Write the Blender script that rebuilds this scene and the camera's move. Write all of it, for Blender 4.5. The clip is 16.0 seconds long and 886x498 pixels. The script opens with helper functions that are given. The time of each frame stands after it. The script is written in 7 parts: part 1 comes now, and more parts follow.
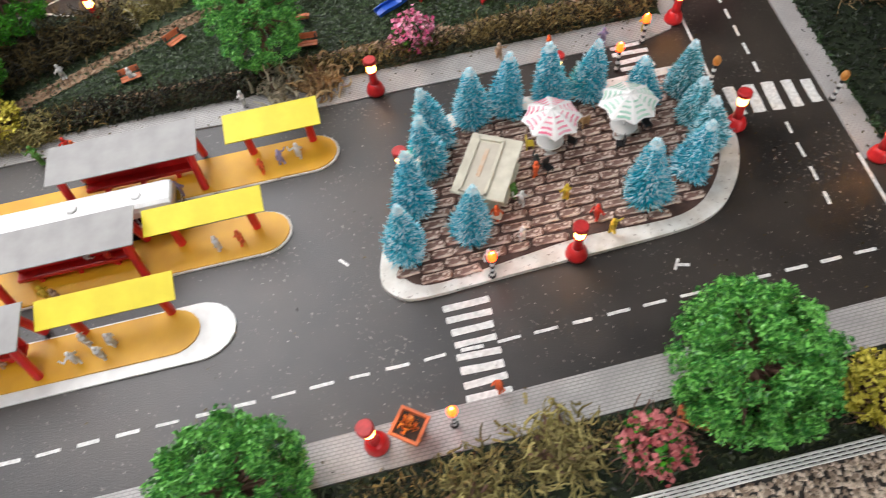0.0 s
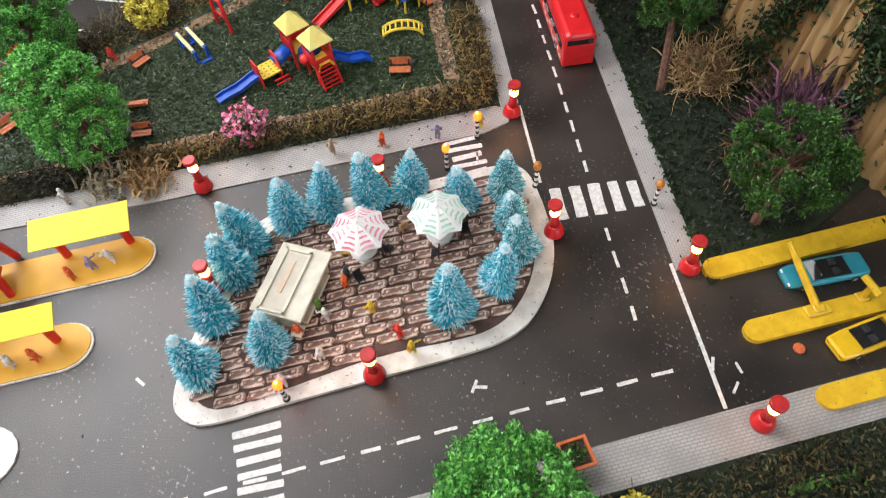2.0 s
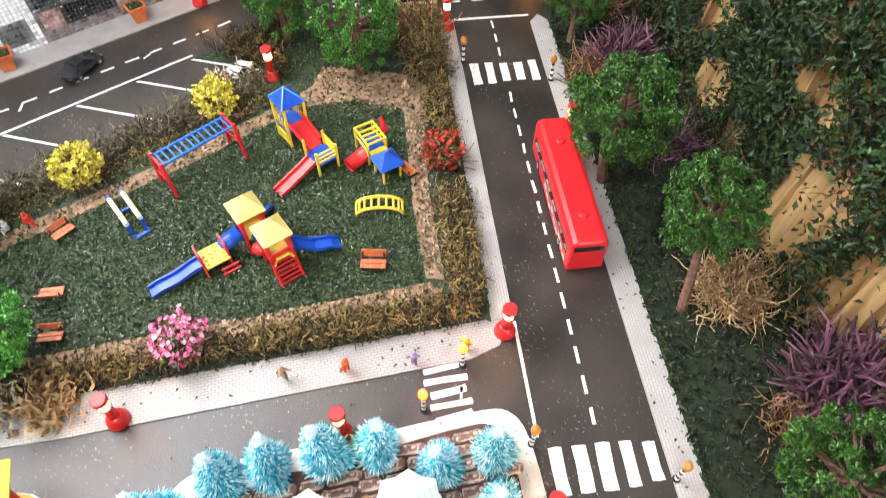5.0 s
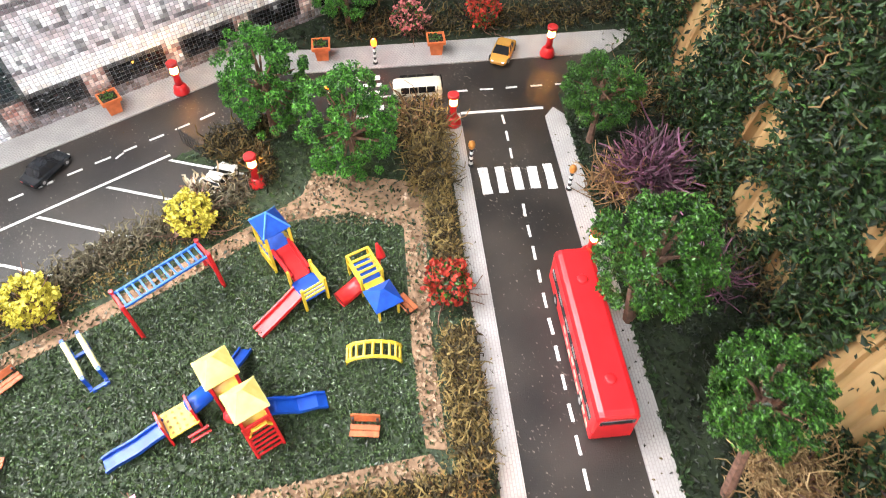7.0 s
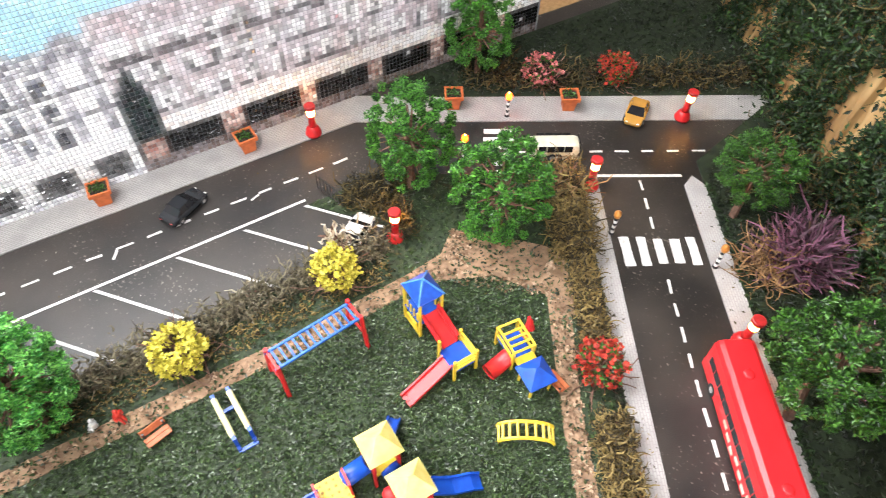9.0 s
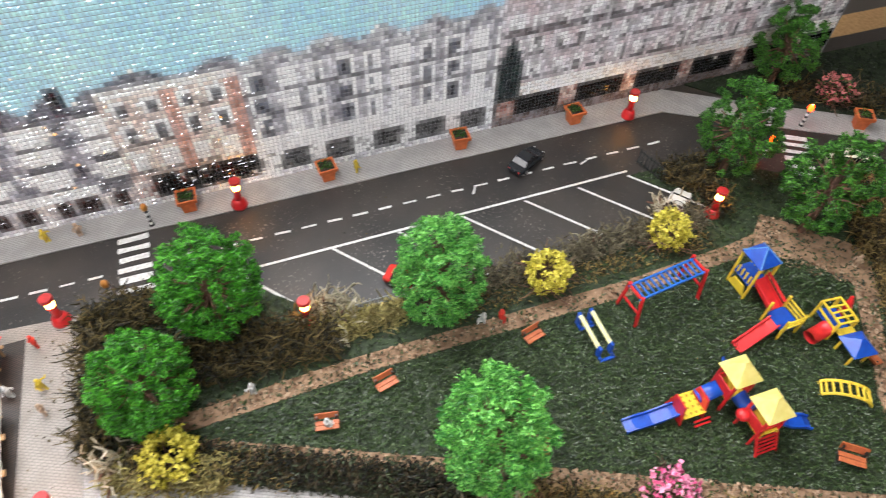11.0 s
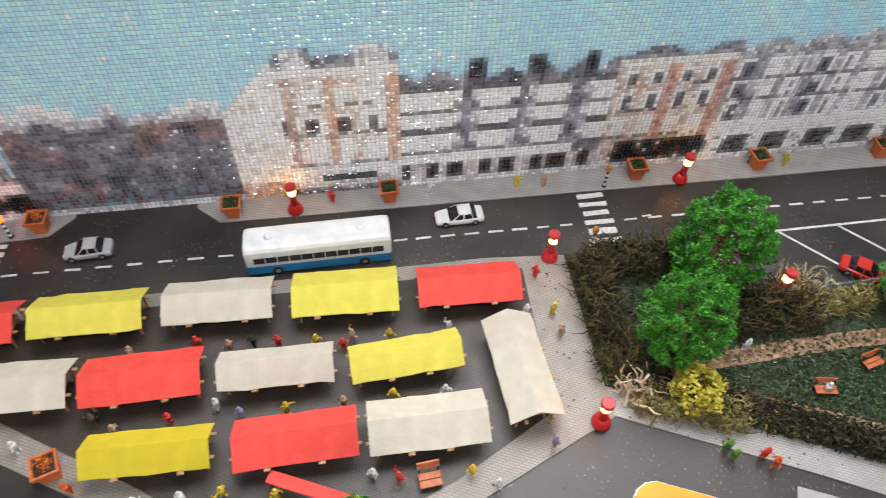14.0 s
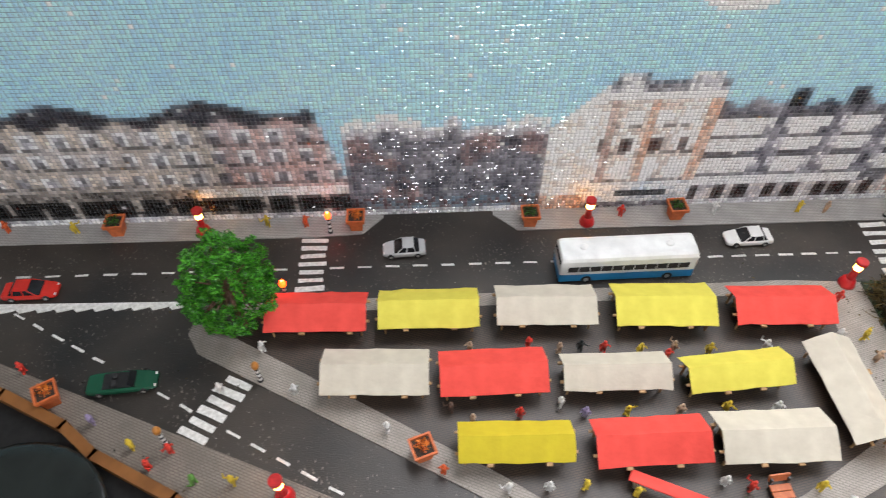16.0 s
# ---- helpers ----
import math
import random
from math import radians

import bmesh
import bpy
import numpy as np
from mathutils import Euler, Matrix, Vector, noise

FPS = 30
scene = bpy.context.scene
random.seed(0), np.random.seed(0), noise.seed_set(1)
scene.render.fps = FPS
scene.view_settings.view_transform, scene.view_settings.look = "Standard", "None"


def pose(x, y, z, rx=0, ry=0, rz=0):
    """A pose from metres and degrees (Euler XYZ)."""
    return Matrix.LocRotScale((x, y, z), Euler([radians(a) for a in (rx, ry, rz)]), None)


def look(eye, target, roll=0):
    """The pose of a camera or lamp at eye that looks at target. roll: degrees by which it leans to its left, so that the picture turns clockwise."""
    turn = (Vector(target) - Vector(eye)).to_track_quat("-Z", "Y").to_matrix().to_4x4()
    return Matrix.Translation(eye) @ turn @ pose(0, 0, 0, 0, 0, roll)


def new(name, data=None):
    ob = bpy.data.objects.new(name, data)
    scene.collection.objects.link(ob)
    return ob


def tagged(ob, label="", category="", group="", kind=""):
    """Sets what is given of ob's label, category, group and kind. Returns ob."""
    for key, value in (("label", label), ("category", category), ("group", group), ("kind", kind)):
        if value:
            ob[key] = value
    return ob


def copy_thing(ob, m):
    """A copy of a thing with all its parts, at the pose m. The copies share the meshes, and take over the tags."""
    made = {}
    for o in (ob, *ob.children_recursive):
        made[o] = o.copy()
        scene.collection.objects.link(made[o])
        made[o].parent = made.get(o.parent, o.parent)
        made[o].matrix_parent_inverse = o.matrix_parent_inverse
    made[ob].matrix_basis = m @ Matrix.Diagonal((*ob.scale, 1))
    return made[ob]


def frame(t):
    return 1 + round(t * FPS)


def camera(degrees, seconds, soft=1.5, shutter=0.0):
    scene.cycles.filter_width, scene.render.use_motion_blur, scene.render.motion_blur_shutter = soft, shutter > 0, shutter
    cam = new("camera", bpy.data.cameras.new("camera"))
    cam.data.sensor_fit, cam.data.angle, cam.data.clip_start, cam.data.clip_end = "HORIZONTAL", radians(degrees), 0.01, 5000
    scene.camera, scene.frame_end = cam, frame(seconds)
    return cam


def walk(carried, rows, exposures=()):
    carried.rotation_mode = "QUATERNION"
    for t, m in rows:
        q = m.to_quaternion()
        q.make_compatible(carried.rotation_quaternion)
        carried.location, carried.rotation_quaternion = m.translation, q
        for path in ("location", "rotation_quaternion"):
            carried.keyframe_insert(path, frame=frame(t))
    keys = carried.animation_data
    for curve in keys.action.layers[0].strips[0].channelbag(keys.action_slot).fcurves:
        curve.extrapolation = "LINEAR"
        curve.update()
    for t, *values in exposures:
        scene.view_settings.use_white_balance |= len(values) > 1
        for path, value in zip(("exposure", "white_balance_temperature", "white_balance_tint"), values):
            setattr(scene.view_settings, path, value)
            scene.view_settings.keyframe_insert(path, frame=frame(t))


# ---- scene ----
cam = camera(67.50, 16.0, soft=1.0, shutter=0.35)
PATH = [
    (0, (0.00892, -0.02379, 0.25271), (0.54363, 0.92695, -1.42365), -8.16),
    (0.5, (0.0493, -0.03707, 0.25913), (0.59358, 0.91028, -1.41607), -8.65),
    (1, (0.07468, -0.04218, 0.26572), (0.62362, 0.89542, -1.41344), -8.57),
    (1.5, (0.08927, -0.043, 0.2687), (0.63852, 0.89746, -1.40875), -8.19),
    (2, (0.10066, -0.03604, 0.26901), (0.69223, 0.89162, -1.40117), -5.56),
    (2.5, (0.11263, -0.02289, 0.27348), (0.74677, 0.90529, -1.3807), -3.48),
    (3, (0.12709, -0.01165, 0.26833), (0.78356, 0.92472, -1.37248), -3.59),
    (3.5, (0.13488, 0.01185, 0.27092), (0.79875, 0.96011, -1.36006), -2.35),
    (4, (0.14726, 0.02315, 0.27054), (0.79504, 0.97181, -1.36667), -2.60),
    (4.5, (0.15396, 0.04091, 0.26237), (0.8213, 0.97054, -1.37789), -0.70),
    (5, (0.16873, 0.05727, 0.27088), (0.86398, 1.0063, -1.34652), 0.09),
    (5.2, (0.17105, 0.05962, 0.27327), (0.86432, 1.03586, -1.32871), -1.09),
    (7.3, (0.21788, 0.13181, 0.27169), (0.92894, 1.11346, -1.31914), 0.77),
    (7.5, (0.21842, 0.13914, 0.2694), (0.94362, 1.10886, -1.32238), 1.93),
    (8, (0.21151, 0.15587, 0.27092), (0.92826, 1.13808, -1.31701), 2.10),
    (8.2, (0.20722, 0.16085, 0.27433), (0.91718, 1.15835, -1.30711), 1.74),
    (10.3, (0.08648, 0.19195, 0.29568), (0.6129, 1.29649, -1.28636), 2.57),
    (10.5, (0.06849, 0.19021, 0.30044), (0.56907, 1.30838, -1.28042), 2.29),
    (11, (0.02077, 0.1818, 0.30871), (0.46637, 1.34143, -1.25867), 2.41),
    (11.5, (-0.02309, 0.18718, 0.30698), (0.36372, 1.3744, -1.25535), 2.05),
    (12, (-0.06186, 0.19018, 0.30637), (0.29785, 1.39396, -1.24975), 2.61),
    (12.5, (-0.10003, 0.1934, 0.30517), (0.21401, 1.41123, -1.24991), 2.38),
    (13, (-0.13096, 0.195, 0.30646), (0.15793, 1.42384, -1.24483), 2.68),
    (13.5, (-0.17006, 0.19263, 0.30602), (0.06604, 1.43454, -1.2438), 2.20),
    (14, (-0.20514, 0.18958, 0.30916), (-0.00096, 1.44271, -1.23615), 2.17),
    (14.5, (-0.24802, 0.18839, 0.31375), (-0.09835, 1.44691, -1.23341), 1.35),
    (15, (-0.28089, 0.19048, 0.31568), (-0.16405, 1.46146, -1.22411), 1.63),
    (15.5, (-0.31611, 0.19037, 0.31898), (-0.2331, 1.47809, -1.20905), 1.26),
    (16, (-0.35709, 0.1909, 0.32538), (-0.31126, 1.47067, -1.21087), 0.19),
]
walk(cam, [(t, look(eye, target, roll)) for t, eye, target, roll in PATH],
     [(0, -0.65), (1.5, -0.48), (3.5, -0.2), (4.5, 0.02), (5, 0.46), (7.5, 0.82), (8.2, 0.85), (10.5, 0.0), (12.5, -0.46), (14.5, -0.58), (16, -0.6)])

# ---- daylight through the room's window, and added fill lights ----
world = bpy.data.worlds.new("world")
scene.world = world
world.use_nodes = True
wn = world.node_tree
sky = wn.nodes.new("ShaderNodeTexSky")
sky.sky_type = "NISHITA"
sky.sun_disc = False
sky.sun_elevation = radians(35)
sky.sun_rotation = radians(250)
wn.nodes["Background"].inputs["Strength"].default_value = 0.12
wn.links.new(sky.outputs["Color"], wn.nodes["Background"].inputs["Color"])


def area_lamp(name, place, aim, sx, sy, watts, colour):
    data = bpy.data.lights.new(name, "AREA")
    data.shape, data.size, data.size_y, data.energy, data.color = "RECTANGLE", sx, sy, watts, colour
    ob = new(name, data)
    ob.matrix_world = look(place, aim)
    return ob


area_lamp("window_daylight", (-0.06, 0.585, 0.52), (0.02, 0.15, 0.0), 0.60, 0.56, 11.5, (0.97, 0.95, 0.97))
# Weak fill from the west, added without a known source.
area_lamp("west_fill_light", (-1.95, -0.55, 0.62), (0.1, 0.1, 0.0), 1.7, 1.1, 0.3, (0.95, 0.94, 1.0))
# Fill from the south, added to brighten the backdrop's front.
area_lamp("south_fill_light", (0.0, -2.36, 0.7), (-0.1, 0.4, 0.05), 2.0, 1.2, 36, (0.97, 0.96, 0.99))
for lamp_x, lamp_watts in ((-0.24, 8.6), (0.62, 0.4)):
    area_lamp("ceiling_lamp_light", (lamp_x, -0.22, 1.13), (lamp_x, 0.08, 0.0), 0.55, 0.10, lamp_watts, (0.94, 0.96, 1.0))

# ---- helpers of this scene: lengths in centimetres until part() ----
CM = 0.01
rng = np.random.default_rng(7)


class M:
    """Gathers the points and faces of one mesh, in centimetres."""

    def __init__(self):
        self.v, self.f, self.n = [], [], 0

    def add(self, v, f):
        v = np.asarray(v, float).reshape(-1, 3)
        self.v.append(v)
        self.f.extend([tuple(int(i) + self.n for i in q) for q in f])
        self.n += len(v)
        return self

    def box(self, x, y, z, sx, sy, sz, rz=0.0, top=1.0):
        """A box on z, with its top shrunk by the factor top."""
        c, s = math.cos(radians(rz)), math.sin(radians(rz))
        v = []
        for k, h in ((1.0, 0.0), (top, sz)):
            for a, b in ((-1, -1), (1, -1), (1, 1), (-1, 1)):
                px, py = a * sx / 2 * k, b * sy / 2 * k
                v.append((x + px * c - py * s, y + px * s + py * c, z + h))
        return self.add(v, [(3, 2, 1, 0), (4, 5, 6, 7), (0, 1, 5, 4), (1, 2, 6, 5), (2, 3, 7, 6), (3, 0, 4, 7)])

    def bevbox(self, x, y, z, sx, sy, sz, b=0.06, rz=0.0):
        """A box with its edges cut off by b: three stacked rings of eight points."""
        c, s = math.cos(radians(rz)), math.sin(radians(rz))
        v, f = [], []
        rings = ((z, b), (z + b, 0.0), (z + sz - b, 0.0), (z + sz, b))
        for h, k in rings:
            hx, hy = sx / 2 - k, sy / 2 - k
            for px, py in ((-hx + b, -hy), (hx - b, -hy), (hx, -hy + b), (hx, hy - b), (hx - b, hy), (-hx + b, hy), (-hx, hy - b), (-hx, -hy + b)):
                v.append((x + px * c - py * s, y + px * s + py * c, h))
        for r in range(3):
            for i in range(8):
                j = (i + 1) % 8
                f.append((r * 8 + i, r * 8 + j, r * 8 + 8 + j, r * 8 + 8 + i))
        f += [tuple(range(7, -1, -1)), tuple(range(24, 32))]
        return self.add(v, f)

    def prism(self, poly, z0, z1):
        n = len(poly)
        area = sum(poly[i][0] * poly[(i + 1) % n][1] - poly[(i + 1) % n][0] * poly[i][1] for i in range(n))
        p = list(poly) if area > 0 else list(poly)[::-1]
        v = [(x, y, z0) for x, y in p] + [(x, y, z1) for x, y in p]
        f = [tuple(range(n, 2 * n)), tuple(range(n - 1, -1, -1))]
        f += [(i, (i + 1) % n, n + (i + 1) % n, n + i) for i in range(n)]
        return self.add(v, f)

    def lathe(self, prof, n=12, x=0.0, y=0.0, z=0.0):
        """Turns a profile of (radius, height) round the upright axis."""
        v, f = [], []
        for r, h in prof:
            for i in range(n):
                a = 2 * math.pi * i / n
                v.append((x + r * math.cos(a), y + r * math.sin(a), z + h))
        for k in range(len(prof) - 1):
            for i in range(n):
                j = (i + 1) % n
                f.append((k * n + i, k * n + j, k * n + n + j, k * n + n + i))
        f += [tuple(range(n - 1, -1, -1)), tuple(range((len(prof) - 1) * n, len(prof) * n))]
        return self.add(v, f)

    def tube(self, pts, r, n=6):
        """A round bar along points; r is one radius or one for each point."""
        pts = [Vector(p) for p in pts]
        rs = r if isinstance(r, (list, tuple)) else [r] * len(pts)
        v, f = [], []
        for k, p in enumerate(pts):
            d = (pts[min(k + 1, len(pts) - 1)] - pts[max(k - 1, 0)]).normalized()
            e1 = d.cross(Vector((0, 0, 1)) if abs(d.z) < 0.9 else Vector((1, 0, 0))).normalized()
            e2 = d.cross(e1)
            for i in range(n):
                a = 2 * math.pi * i / n
                v.append(p + (e1 * math.cos(a) + e2 * math.sin(a)) * rs[k])
        for k in range(len(pts) - 1):
            for i in range(n):
                j = (i + 1) % n
                f.append((k * n + i, k * n + j, k * n + n + j, k * n + n + i))
        f += [tuple(range(n)), tuple(range(len(pts) * n - 1, (len(pts) - 1) * n - 1, -1))]
        return self.add([tuple(q) for q in v], f)

    def slab(self, corners, thick):
        """A sheet through four corners, with thickness downwards."""
        c = [Vector(p) for p in corners]
        nrm = (c[1] - c[0]).cross(c[3] - c[0]).normalized()
        v = [tuple(p) for p in c] + [tuple(p - nrm * thick) for p in c]
        return self.add(v, [(0, 1, 2, 3), (7, 6, 5, 4), (0, 4, 5, 1), (1, 5, 6, 2), (2, 6, 7, 3), (3, 7, 4, 0)])

    def loft(self, stations):
        """Rings of equal length joined one after the other, with closed ends."""
        n = len(stations[0])
        v, f = [p for s in stations for p in s], []
        for k in range(len(stations) - 1):
            for i in range(n):
                j = (i + 1) % n
                f.append((k * n + i, k * n + j, k * n + n + j, k * n + n + i))
        f += [tuple(range(n - 1, -1, -1)), tuple(range((len(stations) - 1) * n, len(stations) * n))]
        return self.add(v, f)

    def flakes(self, p, size, up=0.0, slim=0.6):
        """A small folded leaf at each point of p, turned at random; up leans them to lie flat."""
        p = np.asarray(p, float)
        k = len(p)
        nrm = rng.normal(size=(k, 3))
        nrm /= np.linalg.norm(nrm, axis=1)[:, None]
        nrm[:, 2] = np.abs(nrm[:, 2]) + up
        nrm /= np.linalg.norm(nrm, axis=1)[:, None]
        a = np.cross(nrm, rng.normal(size=(k, 3)))
        a /= np.linalg.norm(a, axis=1)[:, None]
        b = np.cross(nrm, a)
        s = (size * rng.uniform(0.6, 1.3, k))[:, None]
        q = np.stack([p - a * s, p + b * s * slim + nrm * s * 0.25, p + a * s, p - b * s * slim + nrm * s * 0.25], 1).reshape(-1, 3)
        i = np.arange(k) * 4
        return self.add(q, np.concatenate([np.stack([i, i + 2, i + 1], 1), np.stack([i, i + 3, i + 2], 1)]))

    def strands(self, p, length, r, curl=0.8, rise=0.6, steps=4):
        """Wiry twigs that start at the points p and wander upwards."""
        p = np.asarray(p, float)
        k = len(p)
        d = rng.normal(size=(k, 3))
        d[:, 2] = np.abs(d[:, 2]) * rise + 0.15
        d /= np.linalg.norm(d, axis=1)[:, None]
        e1 = np.cross(d, rng.normal(size=(k, 3)))
        e1 /= np.linalg.norm(e1, axis=1)[:, None]
        e2 = np.cross(d, e1)
        ln = (length * rng.uniform(0.5, 1.3, k))[:, None] / steps
        rings, cur = [], p.copy()
        for st in range(steps + 1):
            rr = r * (1.0 - 0.6 * st / steps)
            rings.append(np.stack([cur + rr * (e1 * math.cos(w) + e2 * math.sin(w)) for w in (0, 2.094, 4.189)], 1))
            d = d + rng.normal(size=(k, 3)) * curl
            d /= np.linalg.norm(d, axis=1)[:, None]
            cur = cur + d * ln
            cur[:, 2] = np.maximum(cur[:, 2], 0.05)
        v = np.stack(rings, 1).reshape(-1, 3)
        f, base = [], np.arange(k) * (3 * (steps + 1))
        for st in range(steps):
            for i in range(3):
                j = (i + 1) % 3
                f.append(np.stack([base + st * 3 + i, base + st * 3 + j, base + st * 3 + 3 + j, base + st * 3 + 3 + i], 1))
        return self.add(v, np.concatenate(f))


def mesh_of(name, m, material, smooth=False):
    me = bpy.data.meshes.new(name)
    me.from_pydata((np.concatenate(m.v) * CM).tolist(), [], m.f)
    me.materials.append(material)
    if smooth:
        me.shade_smooth()
    me.update()
    return me


def part(name, m, material, parent=None, label="", smooth=False):
    """Links the gathered mesh as one object, under a thing or a part."""
    ob = new(name, mesh_of(name, m, material, smooth))
    ob.parent = parent
    return tagged(ob, label)


def put(ob, x, y, z=0.0, rz=0.0, size=1.0):
    ob.matrix_basis = pose(x * CM, y * CM, z * CM, 0, 0, rz) @ Matrix.Scale(size, 4)
    return ob


def at(x, y, z=0.0, rz=0.0):
    return pose(x * CM, y * CM, z * CM, 0, 0, rz)


def thing(name, label, category, group="", x=0.0, y=0.0, z=0.0, rz=0.0):
    """An Empty at a thing's base, which its parts hang under."""
    ob = new(name)
    ob.empty_display_size = 0.01
    put(ob, x, y, z, rz)
    return tagged(ob, label, category, group)


def structure(name, m, material, label, category, kind="structure", smooth=False):
    ob = part(name, m, material, None, label, smooth)
    return tagged(ob, "", category, "", kind)


# three turned grids of the town: the square and front road, the bus road, the corner road
def P(s, c):
    return (0.917 * s + 0.398 * c, -0.398 * s + 0.917 * c)


def Q(u, v):
    return (0.868 * u + 0.496 * v, -0.496 * u + 0.868 * v)


def T(a, e):
    return (0.874 * a + 0.486 * e, -0.486 * a + 0.874 * e)


P_TURN, Q_TURN, T_TURN = -23.5, 60.3, -29.1


def inside(x, y, poly):
    hit, n = False, len(poly)
    for i in range(n):
        (x1, y1), (x2, y2) = poly[i], poly[(i + 1) % n]
        if (y1 > y) != (y2 > y) and x < (x2 - x1) * (y - y1) / (y2 - y1) + x1:
            hit = not hit
    return hit


def scatter(poly, per_cm2, holes=()):
    """Random places inside a polygon of the plan."""
    xs, ys = [p[0] for p in poly], [p[1] for p in poly]
    w, h = max(xs) - min(xs), max(ys) - min(ys)
    out = []
    for x, y in rng.uniform((min(xs), min(ys)), (max(xs), max(ys)), (int(w * h * per_cm2), 2)):
        if inside(x, y, poly) and not any(inside(x, y, q) for q in holes):
            out.append((x, y))
    return np.array(out).reshape(-1, 2)


def along(pts, width, n):
    """Random places in a strip along a line of the plan."""
    pts = np.asarray(pts, float)
    seg = np.linalg.norm(np.diff(pts, axis=0), axis=1)
    out = []
    for k in rng.choice(len(seg), n, p=seg / seg.sum()):
        d = (pts[k + 1] - pts[k]) / seg[k]
        out.append(pts[k] + d * rng.uniform(0, seg[k]) + np.array((-d[1], d[0])) * rng.uniform(-0.5, 0.5) * width)
    return np.array(out)


# ---- materials ----
def mat(name, c1, c2=None, scale=250.0, rough=0.6, rough2=None, metal=0.0, bump=0.0, bump_scale=None, island=0.0, spec=0.5, glow=None, power=0.0, third=None, third_amount=0.35):
    """A surface of two mottled colours (and specks of a third), with fine relief; island mixes them piece by piece."""
    m = bpy.data.materials.new(name)
    m.use_nodes = True
    nt = m.node_tree
    N, L = nt.nodes, nt.links
    b = N["Principled BSDF"]
    b.inputs["Metallic"].default_value = metal
    b.inputs["Specular IOR Level"].default_value = spec
    co = N.new("ShaderNodeTexCoord")
    n1 = N.new("ShaderNodeTexNoise")
    n1.inputs["Scale"].default_value = scale
    n1.inputs["Detail"].default_value = 5
    L.new(co.outputs["Object"], n1.inputs["Vector"])
    c2 = c2 or tuple(x * 0.75 for x in c1)
    ramp = N.new("ShaderNodeValToRGB")
    ramp.color_ramp.elements[0].position, ramp.color_ramp.elements[1].position = 0.36, 0.64
    ramp.color_ramp.elements[0].color, ramp.color_ramp.elements[1].color = (*c2, 1), (*c1, 1)
    fac = n1.outputs["Fac"]
    if island:
        geo = N.new("ShaderNodeNewGeometry")
        mx = N.new("ShaderNodeMix")
        mx.inputs["Factor"].default_value = island
        L.new(fac, mx.inputs["A"])
        L.new(geo.outputs["Random Per Island"], mx.inputs["B"])
        fac = mx.outputs["Result"]
    L.new(fac, ramp.inputs["Fac"])
    col = ramp.outputs["Color"]
    if third:
        n3 = N.new("ShaderNodeTexNoise")
        n3.inputs["Scale"].default_value = scale * 4.3
        n3.inputs["Detail"].default_value = 3
        L.new(co.outputs["Object"], n3.inputs["Vector"])
        r3 = N.new("ShaderNodeValToRGB")
        r3.color_ramp.elements[0].position, r3.color_ramp.elements[1].position = 1 - third_amount - 0.04, 1 - third_amount + 0.06
        L.new(n3.outputs["Fac"], r3.inputs["Fac"])
        m3 = N.new("ShaderNodeMix")
        m3.data_type = "RGBA"
        L.new(r3.outputs["Color"], m3.inputs["Factor"])
        L.new(col, m3.inputs["A"])
        m3.inputs["B"].default_value = (*third, 1)
        col = m3.outputs["Result"]
    L.new(col, b.inputs["Base Color"])
    if rough2 is not None:
        mr = N.new("ShaderNodeMapRange")
        mr.inputs["To Min"].default_value, mr.inputs["To Max"].default_value = rough, rough2
        L.new(n1.outputs["Fac"], mr.inputs["Value"])
        L.new(mr.outputs["Result"], b.inputs["Roughness"])
    else:
        b.inputs["Roughness"].default_value = rough
    if bump:
        n2 = N.new("ShaderNodeTexNoise")
        n2.inputs["Scale"].default_value = bump_scale or scale * 3
        n2.inputs["Detail"].default_value = 4
        L.new(co.outputs["Object"], n2.inputs["Vector"])
        bp = N.new("ShaderNodeBump")
        bp.inputs["Strength"].default_value = bump
        bp.inputs["Distance"].default_value = 0.0006
        L.new(n2.outputs["Fac"], bp.inputs["Height"])
        L.new(bp.outputs["Normal"], b.inputs["Normal"])
    if glow:
        b.inputs["Emission Color"].default_value = (*glow, 1)
        b.inputs["Emission Strength"].default_value = power
    return m


